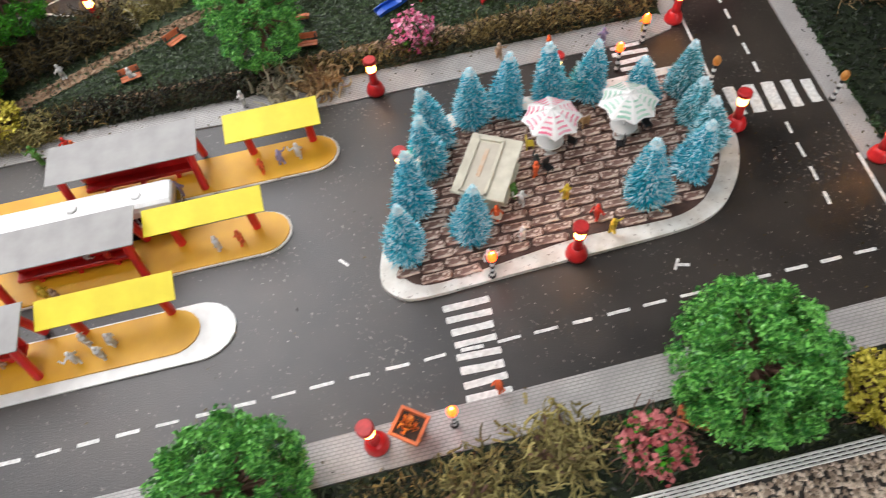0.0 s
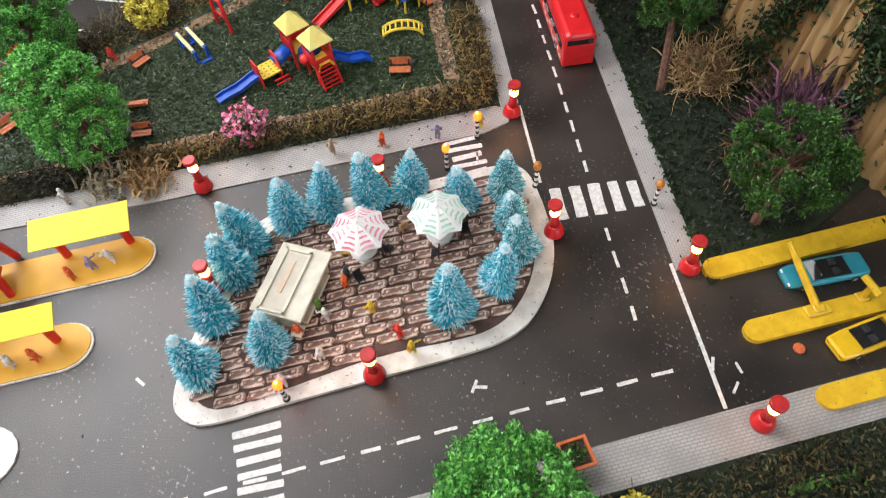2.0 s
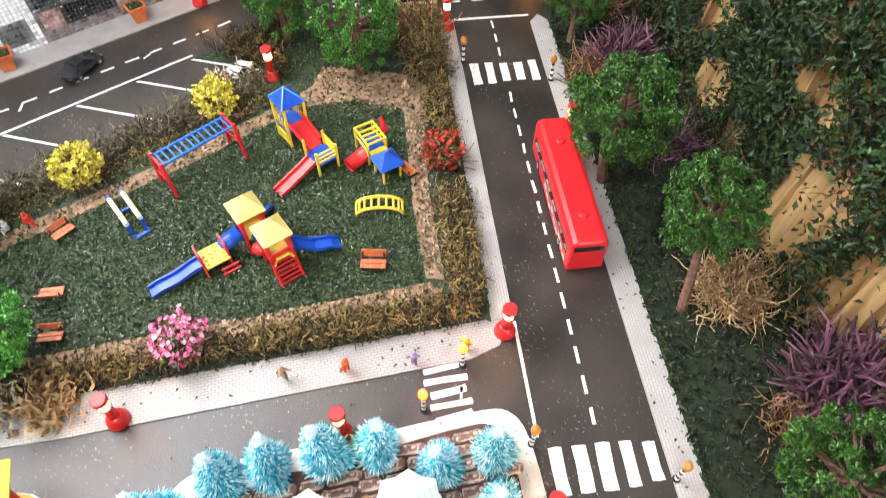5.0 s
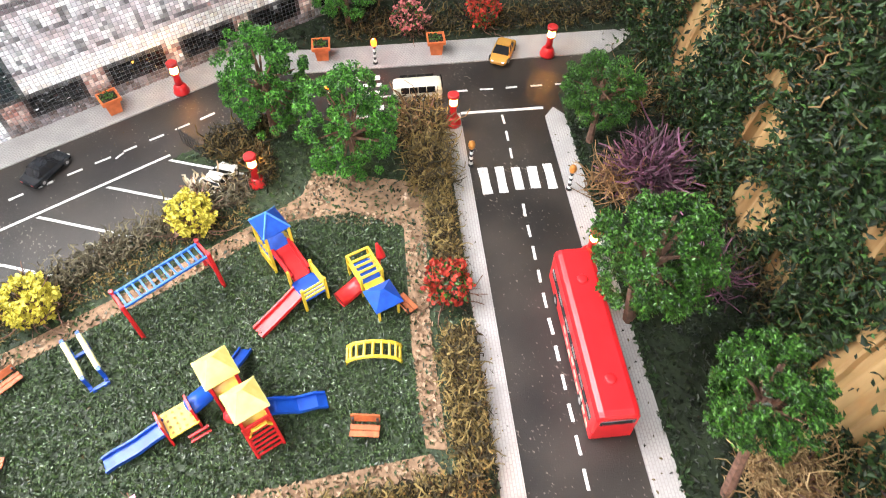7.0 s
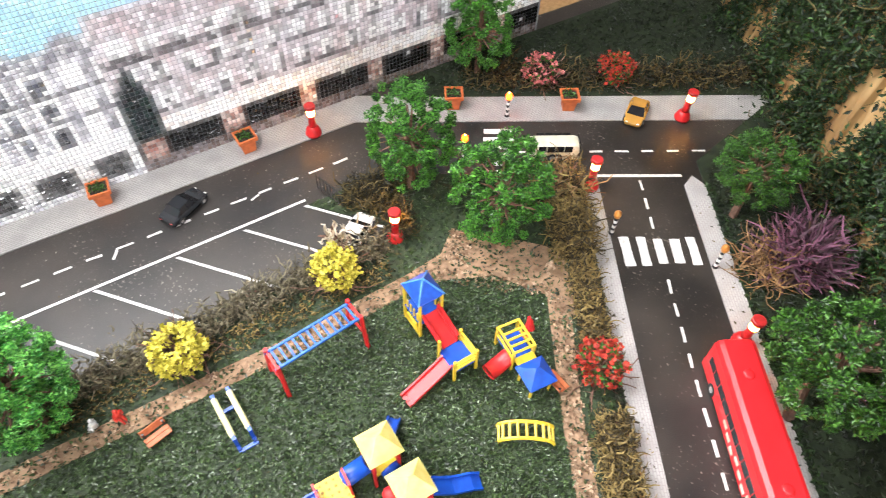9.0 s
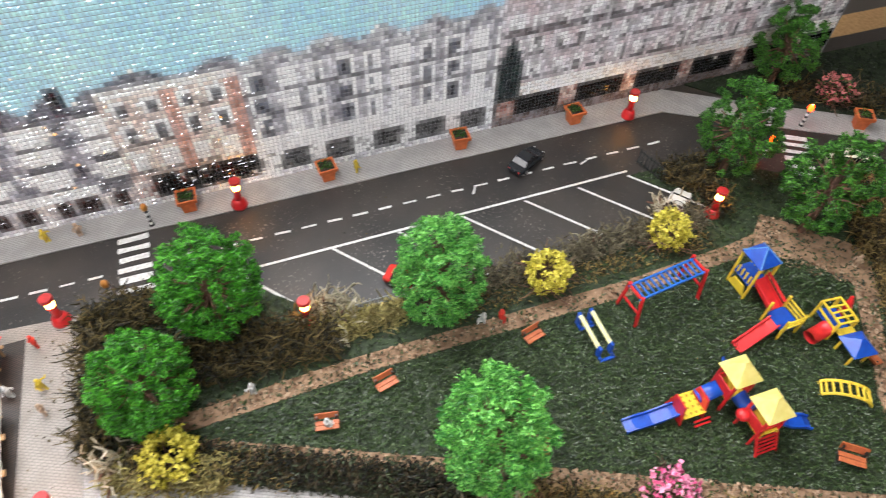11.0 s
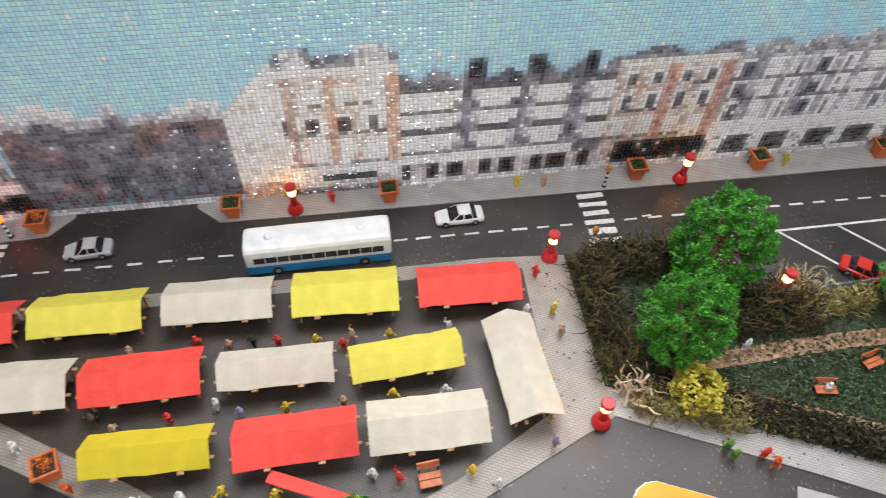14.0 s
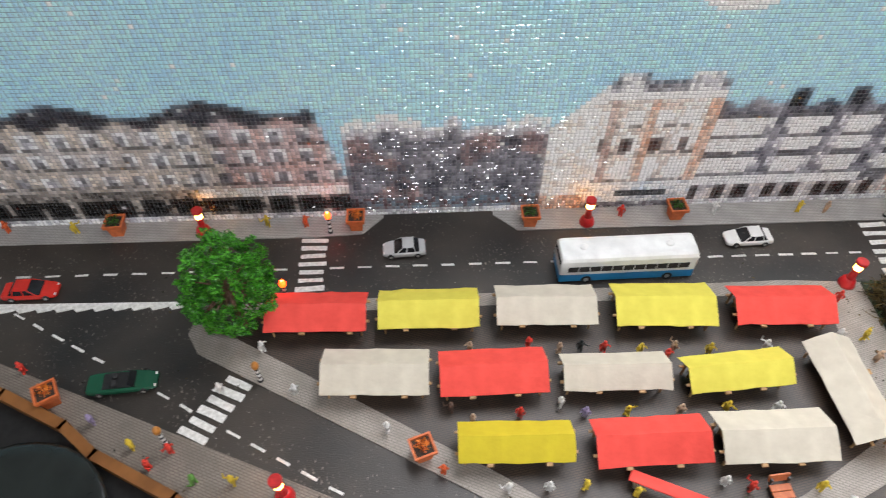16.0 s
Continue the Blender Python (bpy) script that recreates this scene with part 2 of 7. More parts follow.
def asphalt_mat():
    m = mat("painted_asphalt", (0.046, 0.037, 0.030), (0.015, 0.013, 0.012), 19, 0.30, 0.48, bump=0.35, bump_scale=1500, spec=0.7)
    nt = m.node_tree
    N, L = nt.nodes, nt.links
    b = N["Principled BSDF"]
    src = b.inputs["Base Color"].links[0].from_socket
    co = next(n for n in N if n.bl_idname == "ShaderNodeTexCoord")
    # pale worn flecks and hair scratches
    mp = N.new("ShaderNodeMapping")
    mp.inputs["Scale"].default_value = (1.0, 0.62, 1.0)
    mp.inputs["Rotation"].default_value = (0, 0, 0.9)
    L.new(co.outputs["Object"], mp.inputs["Vector"])
    n = N.new("ShaderNodeTexNoise")
    n.inputs["Scale"].default_value = 760
    n.inputs["Detail"].default_value = 2
    L.new(mp.outputs["Vector"], n.inputs["Vector"])
    patch = N.new("ShaderNodeTexNoise")
    patch.inputs["Scale"].default_value = 34
    L.new(co.outputs["Object"], patch.inputs["Vector"])
    add = N.new("ShaderNodeMath")
    add.operation = "MULTIPLY_ADD"
    add.inputs[1].default_value = 0.34
    L.new(patch.outputs["Fac"], add.inputs[0])
    L.new(n.outputs["Fac"], add.inputs[2])
    r = N.new("ShaderNodeValToRGB")
    r.color_ramp.elements[0].position, r.color_ramp.elements[1].position = 0.83, 0.91
    r.color_ramp.elements[1].color = (0.75, 0.75, 0.75, 1)
    L.new(add.outputs["Value"], r.inputs["Fac"])
    mx = N.new("ShaderNodeMix")
    mx.data_type = "RGBA"
    L.new(r.outputs["Color"], mx.inputs["Factor"])
    L.new(src, mx.inputs["A"])
    mx.inputs["B"].default_value = (0.27, 0.24, 0.20, 1)
    L.new(mx.outputs["Result"], b.inputs["Base Color"])
    return m


def paving_mat(name, c1, c2, gap, turn, bw=0.0030, bh=0.0014):
    """Small printed setts: a fine brick pattern of a millimetre or two."""
    m = mat(name, c1, c2, 90, 0.48, bump=0.2, bump_scale=900)
    nt = m.node_tree
    N, L = nt.nodes, nt.links
    b = N["Principled BSDF"]
    src = b.inputs["Base Color"].links[0].from_socket
    co = next(n for n in N if n.bl_idname == "ShaderNodeTexCoord")
    mp = N.new("ShaderNodeMapping")
    mp.inputs["Rotation"].default_value = (0, 0, radians(turn))
    L.new(co.outputs["Object"], mp.inputs["Vector"])
    br = N.new("ShaderNodeTexBrick")
    br.inputs["Scale"].default_value = 1.0
    br.inputs["Brick Width"].default_value, br.inputs["Row Height"].default_value, br.inputs["Mortar Size"].default_value = bw, bh, 0.00022
    br.inputs["Mortar Smooth"].default_value = 0.3
    L.new(mp.outputs["Vector"], br.inputs["Vector"])
    mx = N.new("ShaderNodeMix")
    mx.data_type = "RGBA"
    L.new(br.outputs["Fac"], mx.inputs["Factor"])
    L.new(src, mx.inputs["A"])
    mx.inputs["B"].default_value = (*gap, 1)
    L.new(mx.outputs["Result"], b.inputs["Base Color"])
    return m


ASPHALT = asphalt_mat()
PAVE = paving_mat("printed_paving", (0.43, 0.41, 0.39), (0.33, 0.315, 0.30), (0.25, 0.24, 0.23), 23.5)
PAVE_N = paving_mat("printed_paving_north", (0.43, 0.41, 0.39), (0.33, 0.315, 0.30), (0.25, 0.24, 0.23), 0)
PAVE_Q = paving_mat("printed_paving_east", (0.46, 0.44, 0.42), (0.38, 0.36, 0.345), (0.33, 0.31, 0.30), -60.3)
# West pavement takes the dim corner's shade into a darker, browner paving.
PAVE_W = paving_mat("shaded_west_paving", (0.25, 0.215, 0.18), (0.18, 0.155, 0.13), (0.13, 0.11, 0.095), 23.5)
# Square's paving: warm tone, darkened for the shadow on its west side.
PAVE_S = paving_mat("shaded_warm_paving", (0.36, 0.32, 0.285), (0.27, 0.24, 0.21), (0.20, 0.178, 0.155), 23.5)
SETTS = paving_mat("market_setts", (0.082, 0.057, 0.042), (0.042, 0.031, 0.025), (0.024, 0.021, 0.019), -12, 0.003, 0.0012)
st_n, st_l = SETTS.node_tree.nodes, SETTS.node_tree.links
wavy = st_n.new("ShaderNodeTexWave")
wavy.inputs["Scale"].default_value, wavy.inputs["Distortion"].default_value, wavy.inputs["Detail"].default_value, wavy.inputs["Detail Scale"].default_value = 320, 5.0, 2.0, 1.5
st_l.new(next(n for n in st_n if n.bl_idname == "ShaderNodeTexCoord").outputs["Object"], wavy.inputs["Vector"])
ridge = st_n.new("ShaderNodeBump")
ridge.inputs["Strength"].default_value, ridge.inputs["Distance"].default_value = 0.35, 0.0002
st_l.new(wavy.outputs["Fac"], ridge.inputs["Height"])
st_l.new(ridge.outputs["Normal"], st_n["Principled BSDF"].inputs["Normal"])
st_n["Principled BSDF"].inputs["Roughness"].default_value = 0.36
PAINT = mat("white_road_paint", (0.80, 0.79, 0.76), (0.58, 0.57, 0.54), 500, 0.6, bump=0.3)
KERB = mat("painted_kerb", (0.76, 0.74, 0.69), (0.56, 0.52, 0.46), 120, 0.7, bump=0.5, third=(0.16, 0.12, 0.09), third_amount=0.33)
YELLOW_CARD = mat("ochre_island_card", (0.72, 0.38, 0.015), (0.62, 0.31, 0.012), 60, 0.5, bump=0.1)
YELLOW = mat("yellow_card", (0.78, 0.66, 0.03), (0.70, 0.57, 0.02), 80, 0.55)
YELLOW_P = mat("yellow_plastic", (0.80, 0.52, 0.03), (0.66, 0.40, 0.02), 200, 0.4, third=(0.2, 0.14, 0.05), third_amount=0.30)
GREY_CARD = mat("grey_card", (0.36, 0.35, 0.335), (0.30, 0.29, 0.28), 90, 0.7)
RED = mat("red_gloss_plastic", (0.70, 0.025, 0.025), (0.55, 0.015, 0.018), 200, 0.28)
RED_TOP = mat("lamp_cap_red", (0.55, 0.03, 0.03), (0.40, 0.02, 0.02), 400, 0.4)
RED_CLOTH = mat("red_awning", (0.80, 0.075, 0.055), (0.70, 0.055, 0.04), 110, 0.75, bump=0.25, bump_scale=500)
CREAM = mat("cream_awning", (0.60, 0.55, 0.45), (0.52, 0.47, 0.38), 110, 0.8, bump=0.25, bump_scale=500)
LEMON = mat("lemon_awning", (0.70, 0.62, 0.09), (0.62, 0.54, 0.07), 110, 0.8, bump=0.25, bump_scale=500)
MUSTARD = mat("mustard_awning", (0.62, 0.50, 0.02), (0.55, 0.43, 0.015), 110, 0.8, bump=0.25, bump_scale=500)
WOOD = mat("pale_wood", (0.45, 0.27, 0.12), (0.33, 0.19, 0.08), 300, 0.6)
BENCH = mat("orange_bench_paint", (0.52, 0.15, 0.05), (0.40, 0.10, 0.035), 400, 0.5)
TERRA = mat("terracotta", (0.66, 0.17, 0.05), (0.52, 0.12, 0.035), 300, 0.6)
BLACK = mat("black_plastic", (0.012, 0.012, 0.013), (0.02, 0.02, 0.02), 300, 0.35)
RUBBER = mat("tyre_rubber", (0.015, 0.015, 0.016), (0.025, 0.025, 0.025), 600, 0.8)
WHITE = mat("white_plastic", (0.80, 0.79, 0.76), (0.72, 0.71, 0.68), 200, 0.4)
OFFWHITE = mat("cream_plastic", (0.66, 0.62, 0.50), (0.55, 0.51, 0.40), 160, 0.5, bump=0.3)
BLUE_P = mat("blue_plastic", (0.012, 0.09, 0.50), (0.01, 0.06, 0.38), 250, 0.32)
YEL_TOY = mat("yellow_toy_plastic", (0.80, 0.60, 0.05), (0.70, 0.49, 0.04), 250, 0.4)
YEL_ROOF = mat("pale_yellow_roof", (0.85, 0.74, 0.25), (0.78, 0.66, 0.18), 250, 0.4)
CREAM_TOY = mat("cream_toy_plastic", (0.82, 0.78, 0.42), (0.75, 0.70, 0.34), 250, 0.4)
RED_TOY = mat("red_toy_plastic", (0.72, 0.03, 0.03), (0.58, 0.02, 0.025), 250, 0.35)
GLASS_DARK = mat("dark_window_glass", (0.012, 0.013, 0.015), (0.02, 0.02, 0.022), 100, 0.08)
LIT = mat("lit_lamp_glass", (0.95, 0.88, 0.72), None, 100, 0.3, glow=(1.0, 0.42, 0.06), power=36)
AMBER = mat("lit_amber_globe", (0.9, 0.35, 0.08), None, 100, 0.3, glow=(1.0, 0.030, 0.001), power=18)
AMBER_OFF = mat("unlit_amber_globe", (0.55, 0.24, 0.05), (0.42, 0.16, 0.03), 400, 0.35)
BARK = mat("brown_bark", (0.22, 0.115, 0.08), (0.11, 0.06, 0.04), 400, 0.8, bump=0.6)
LEAF = mat("bright_leaves", (0.090, 0.40, 0.022), (0.010, 0.09, 0.005), 110, 0.36, island=0.6)
LEAF_B = mat("fresh_leaves", (0.21, 0.58, 0.11), (0.026, 0.18, 0.024), 110, 0.34, island=0.6)
LEAF_D = mat("deep_leaves", (0.062, 0.18, 0.018), (0.006, 0.030, 0.003), 150, 0.42, island=0.6)
IVY = mat("dark_climber_leaves", (0.022, 0.056, 0.009), (0.004, 0.013, 0.002), 60, 0.6, island=0.6)
# Bank and corner flock: its dark colour also carries the shade there.
GRASS_SHADED = mat("grass_flock_shaded", (0.014, 0.026, 0.006), (0.003, 0.006, 0.0015), 150, 0.5, island=0.6)
GRASS = mat("grass_flock", (0.050, 0.086, 0.025), (0.009, 0.020, 0.005), 150, 0.34, island=0.6)
GRASS_PALE = mat("grass_flock_pale", (0.125, 0.185, 0.08), (0.035, 0.07, 0.024), 150, 0.24, spec=0.9, island=0.6)
TURF = mat("turf_ground", (0.016, 0.027, 0.008), (0.006, 0.011, 0.003), 200, 0.9, bump=0.6)
TWIG = mat("olive_dry_twigs", (0.26, 0.185, 0.062), (0.035, 0.025, 0.009), 70, 0.85, island=0.5)
TWIG_D = mat("brown_dry_twigs", (0.11, 0.080, 0.024), (0.010, 0.009, 0.003), 70, 0.85, island=0.5)
TWIG_P = mat("pale_dry_moss", (0.42, 0.38, 0.27), (0.24, 0.21, 0.14), 70, 0.85, island=0.5)
TAN = mat("tan_dry_bush", (0.30, 0.175, 0.075), (0.14, 0.075, 0.032), 70, 0.85, island=0.5)
PATH_M = mat("crumbled_cork_path", (0.36, 0.23, 0.14), (0.20, 0.12, 0.07), 160, 0.9, bump=0.9, bump_scale=420)
SOIL = mat("dark_soil", (0.05, 0.032, 0.022), (0.028, 0.018, 0.013), 200, 0.95, bump=0.8)
STONE = mat("plaza_stone", (0.30, 0.17, 0.13), (0.14, 0.075, 0.058), 140, 0.65, bump=0.6, island=0.2, third=(0.66, 0.52, 0.43), third_amount=0.42)
JOINT = mat("plaza_joint", (0.10, 0.055, 0.042), (0.055, 0.03, 0.024), 200, 0.8, bump=0.5)
TEAL = mat("teal_bristle", (0.006, 0.62, 0.78), (0.001, 0.22, 0.33), 120, 0.75, island=0.7)
TEAL_D = mat("dark_teal_bristle", (0.04, 0.40, 0.43), (0.010, 0.16, 0.19), 120, 0.6, island=0.7)
FROST = mat("frosted_tips", (0.80, 0.93, 0.95), (0.16, 0.66, 0.78), 200, 0.7, island=0.6)
PINK = mat("pink_blossom", (0.85, 0.36, 0.50), (0.62, 0.08, 0.22), 200, 0.6, island=0.7)
PINK_PALE = mat("faded_pink_blossom", (0.62, 0.20, 0.20), (0.42, 0.10, 0.10), 200, 0.6, island=0.7)
REDFL = mat("red_blossom", (0.50, 0.045, 0.02), (0.30, 0.02, 0.012), 200, 0.6, island=0.7)
YELFL = mat("yellow_bush_leaves", (0.76, 0.66, 0.10), (0.40, 0.35, 0.025), 200, 0.6, island=0.7)
ORFL = mat("orange_blossom", (0.75, 0.22, 0.02), (0.5, 0.1, 0.01), 200, 0.6, island=0.7)
PURPLE = mat("purple_bush", (0.21, 0.085, 0.14), (0.05, 0.024, 0.030), 200, 0.7, island=0.6)
ROCK = mat("tan_bark_cliff", (0.50, 0.33, 0.145), (0.23, 0.12, 0.042), 60, 0.8, bump=0.9, bump_scale=260)
rock_n, rock_l = ROCK.node_tree.nodes, ROCK.node_tree.links
grain = rock_n.new("ShaderNodeMapping")
grain.inputs["Scale"].default_value = (1.0, 1.0, 0.10)
rock_l.new(next(n for n in rock_n if n.bl_idname == "ShaderNodeTexCoord").outputs["Object"], grain.inputs["Vector"])
for n in [n for n in rock_n if n.bl_idname == "ShaderNodeTexNoise"]:
    rock_l.new(grain.outputs["Vector"], n.inputs["Vector"])
GRAVEL = mat("beige_gravel", (0.78, 0.65, 0.52), (0.36, 0.27, 0.20), 90, 0.8, island=0.8)
FENCE = mat("dark_fence_plastic", (0.025, 0.028, 0.027), (0.04, 0.04, 0.04), 300, 0.5)
PALE_FENCE = mat("pale_grey_fence", (0.34, 0.36, 0.37), (0.25, 0.27, 0.28), 300, 0.6)
# Assumed wall colour, kept dark so less fill light bounces back.
WALLPAINT = mat("darkened_wall_paint", (0.28, 0.25, 0.22), (0.24, 0.215, 0.19), 3, 0.8, bump=0.1, bump_scale=200)
CARPET = mat("brown_floor", (0.20, 0.13, 0.08), (0.15, 0.095, 0.055), 8, 0.7)
TIMBER = mat("orange_timber", (0.26, 0.105, 0.028), (0.17, 0.065, 0.016), 60, 0.5)
ROOF_TEAL = mat("grey_green_dish", (0.020, 0.025, 0.024), (0.012, 0.015, 0.015), 40, 0.22)


def paint(name, c, rough=0.25):
    return mat(name, c, tuple(x * 0.85 for x in c), 120, rough)

# ---- the room round the model: unseen, walls darkened to cut bounced fill ----
R = M()
R.box(0, -90, -82, 440, 310, 2)
structure("floor", R, CARPET, "brown floor of the room under the model", "floor")
structure("ceiling", M().box(0, -90, 160, 440, 310, 5), WALLPAINT, "plain brown-grey ceiling", "ceiling")
WN = M()
WN.box(0, 64, -80, 440, 6, 103).box(0, 64, 87, 440, 6, 73).box(-135, 64, 23, 170, 6, 64).box(123, 64, 23, 194, 6, 64)
structure("wall_north", WN, WALLPAINT, "plain brown-grey wall with a window above the model", "wall")
NF = M()
for x in (-49, -12, 25):
    NF.box(x, 64, 23, 2.5, 5, 64)
NF.box(-12, 64, 23, 76, 5, 3).box(-12, 64, 84, 76, 5, 3)
structure("window_2", NF, WHITE, "white window frame above the model", "window")
for lx in (-24, 62):
    structure("ceiling_lamp", M().bevbox(lx, -22, 114.5, 60, 15, 4, 1.0).box(lx - 16, -22, 118, 1, 1, 42).box(lx + 16, -22, 118, 1, 1, 42), WHITE, "white tube lamp hung on two rods", "lamp")
WS = M()
WS.box(0, -245, -80, 440, 6, 90).box(0, -245, 132, 440, 6, 28).box(-160, -245, 10, 120, 6, 122).box(160, -245, 10, 120, 6, 122)
structure("wall_south", WS, WALLPAINT, "plain brown-grey wall with an added wide window", "wall")
# Unseen window, added to go with the south fill.
SF = M()
for x in (-98, 0, 98):
    SF.box(x, -245, 10, 4, 5, 122)
SF.box(0, -245, 10, 200, 5, 4).box(0, -245, 128, 200, 5, 4)
structure("added_south_window", SF, WHITE, "white window frame added behind the camera", "window")
structure("wall_east", M().box(218, -90, -80, 6, 304, 240), WALLPAINT, "plain brown-grey wall", "wall")
W = M()
W.box(-218, -90, -80, 6, 304, 80).box(-218, -90, 130, 6, 304, 30)
W.box(-218, -192, 0, 6, 100, 130).box(-218, 46, 0, 6, 32, 130)
structure("wall_west", W, WALLPAINT, "plain brown-grey wall with an added window opening", "wall")
# Unseen window, added to go with the west fill.
WF = M()
for y in (-141, -56, 29):
    WF.box(-218, y, 0, 5, 4, 130)
WF.box(-218, -56, 0, 5, 170, 4).box(-218, -56, 126, 5, 170, 4)
structure("added_west_window", WF, WHITE, "white window frame added in the unseen west wall", "window")

# ---- board and ground ----
B = M()
B.prism([(-78, -16), (66, -16), (66, 52), (-78, 52)], -1.2, 0.0)
structure("ground", B, ASPHALT, "dark grey painted road surface of the model board, worn and speckled", "road")
structure("table", M().box(-6, 18, -6, 150, 76, 4.7).box(-72, -15, -80, 6, 6, 74).box(60, -15, -80, 6, 6, 74).box(-72, 51, -80, 6, 6, 74).box(60, 51, -80, 6, 6, 74), WOOD, "wooden board that carries the model town", "table")

PARK = [(-9.3, 42.7), (-1.4, 42.8), (3.6, 38.3), (28.6, 38.5), (24.6, 43.0), (29.6, 43.0), T(11.5, 51.7), Q(15.8, 51.9), Q(15.8, 28.4), P(18.6, 26.7), (-9.28, 33.9)]
LAWN_TURF = mat("lawn_turf_ground", (0.036, 0.058, 0.021), (0.012, 0.022, 0.007), 300, 0.7, bump=0.6)
structure("lawn_ground", M().prism(PARK, 0.0, 0.10), LAWN_TURF, "dark green turf of the park", "lawn")
PAVES = [
    ("pavement_park_south", PAVE, [(-9.28, 32.25), P(-12, 25.7), P(0, 25.1), P(17.4, 24.9), P(18.9, 25.3), P(19.4, 26.2), Q(16.85, 28.6), Q(15.8, 28.6), P(18.6, 26.75), (-9.28, 34.0)]),
    ("pavement_road_west", PAVE_Q, [Q(15.8, 28.6), Q(16.85, 28.6), Q(16.85, 51.8), Q(15.8, 51.8)]),
    ("pavement_road_east", PAVE_Q, [Q(21.95, 16.6), Q(23.2, 16.6), Q(23.2, 51.0), Q(22.6, 51.8), Q(21.95, 51.0)]),
    ("pavement_front", PAVE, [P(-40, 5.3), P(23.5, 5.5), P(29.5, 5.5), P(29.5, 7.4), P(23.0, 7.35), P(-40, 6.9)]),
    ("pavement_north_west", PAVE_N, [(-78, 47.3), (-43.0, 47.4), (-39.9, 47.6), (-38.6, 49.0), (-38.6, 49.6), (-78, 49.0)]),
    ("pavement_north", PAVE_N, [(-31.3, 49.0), (-29.8, 47.6), (30.0, 48.0), T(7.6, 56.5), T(52, 56.5), T(52, 58.9), T(8.5, 58.9), (30, 51), (-31.3, 49.6)]),
    ("pavement_square", PAVE_S, [(-49.6, 40.2), (-48.8, 38.9), (-32.8, 30.1), (-25.6, 25.4), (-16.5, 29.0), (-9.3, 32.2), (-9.3, 42.7), (-14, 43.0), (-49.2, 42.2)]),
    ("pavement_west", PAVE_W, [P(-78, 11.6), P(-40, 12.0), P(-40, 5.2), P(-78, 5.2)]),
]
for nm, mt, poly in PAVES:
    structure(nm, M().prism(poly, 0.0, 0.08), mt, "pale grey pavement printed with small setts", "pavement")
structure("market_square", M().prism([(-47.6, 40.3), (-32.4, 31.5), (-25.6, 27.0), (-17.6, 30.0), (-12.2, 32.9), (-12.0, 42.0), (-47.6, 41.4)], 0.08, 0.10), SETTS, "dark grey setts of the market square", "square")
# front verge and its lattice edging
structure("verge_front", M().prism([P(-40, 2.1), P(18, 2.1), P(23, 1.3), P(32, 0.2), P(30, 5.45), P(-40, 5.25)], 0.0, 0.12), TURF, "dark turf verge beside the front pavement", "verge")
K = M()
for k in range(4):
    f = k / 3
    K.tube([(*P(-20, 2.25 - 0.40 * f), 0.30), (*P(12, 2.26 - 0.38 * f), 0.30), (*P(18.5, 2.2 - 0.42 * f), 0.32), (*P(23.2, 1.79 - 0.75 * f), 0.32), (*P(32, 0.9 - 1.1 * f), 0.30)], 0.05, 5)
for q in np.arange(-19, 31, 0.42):
    top = 2.25 if q < 18 else 2.25 - 0.1 * (q - 18)
    deep = 0.40 if q < 18 else 0.40 + 0.07 * (q - 18)
    K.tube([(*P(q, top), 0.27), (*P(q + 0.25, top - deep), 0.27)], 0.036, 4)
structure("edging_lattice", K, WHITE, "white plastic lattice strip lying between verge and gravel", "edging")
# east bank and corner green
structure("bank_east", M().prism([Q(23.2, 15.6), (34, 1.0), (39, 1.0), (39.5, 7), (42.5, 12.5), (49, 23), (56, 34), (58.5, 37.0), Q(23.2, 53)], 0.0, 0.12), TURF, "dark green bank beside the bus road", "lawn")
structure("green_corner", M().prism([T(8.7, 58.9), T(52, 58.9), (66, 40), (66, 50.4), (33, 50.4)], 0.0, 0.12), TURF, "dark green corner with flower bushes", "lawn")

# ---- road markings ----
def dash(m, x, y, turn, ln=0.8, w=0.15):
    turn += rng.normal() * 1.5
    c, s = math.cos(radians(turn)), math.sin(radians(turn))
    hw, hl = w / 2 * rng.uniform(0.85, 1.15), ln / 2 * rng.uniform(0.88, 1.12)
    pts = [(-hl, -hw), (-hl * 0.3, -hw * rng.uniform(0.8, 1.1)), (hl, -hw), (hl * 1.03, 0), (hl, hw), (hl * 0.2, hw * rng.uniform(0.8, 1.1)), (-hl, hw), (-hl * 1.03, 0)]
    m.prism([(x + a * c - b * s, y + a * s + b * c) for a, b in pts], 0.0, 0.018)


def marking(m, label):
    structure("road_marking", m, PAINT, label, "road marking")


m = M()
for x in (*np.arange(-74.7, -49.5, 1.76), *np.arange(-48.4, -44.2, 1.75), *np.arange(-41.4, -18.5, 1.73), *np.arange(-17.5, -8.4, 1.5), *np.arange(-4.3, 28.0, 1.6)):
    dash(m, x, 45.08 + 0.007 * (x + 10), 0, 0.85)
marking(m, "white dashed centre line of the main street")
m = M()
for a in np.arange(13, 50, 1.6):
    if not 21.0 < a < 21.5:
        dash(m, *T(a, 53.7), T_TURN)
marking(m, "white dashed line of the corner road")
m = M()
for v in np.arange(23.46 - 6 * 1.453, 52, 1.453):
    if not (20.3 < v < 22.3 or 45.1 < v < 47.2):
        dash(m, *Q(19.4, v), Q_TURN)
marking(m, "white dashed centre line of the bus road")
m = M()
for k in range(-4, 21):
    dash(m, 17.2 - 1.455 * k, 2.9 + 0.622 * k, P_TURN, 0.9)
marking(m, "white dashed line of the front road")
m = M()
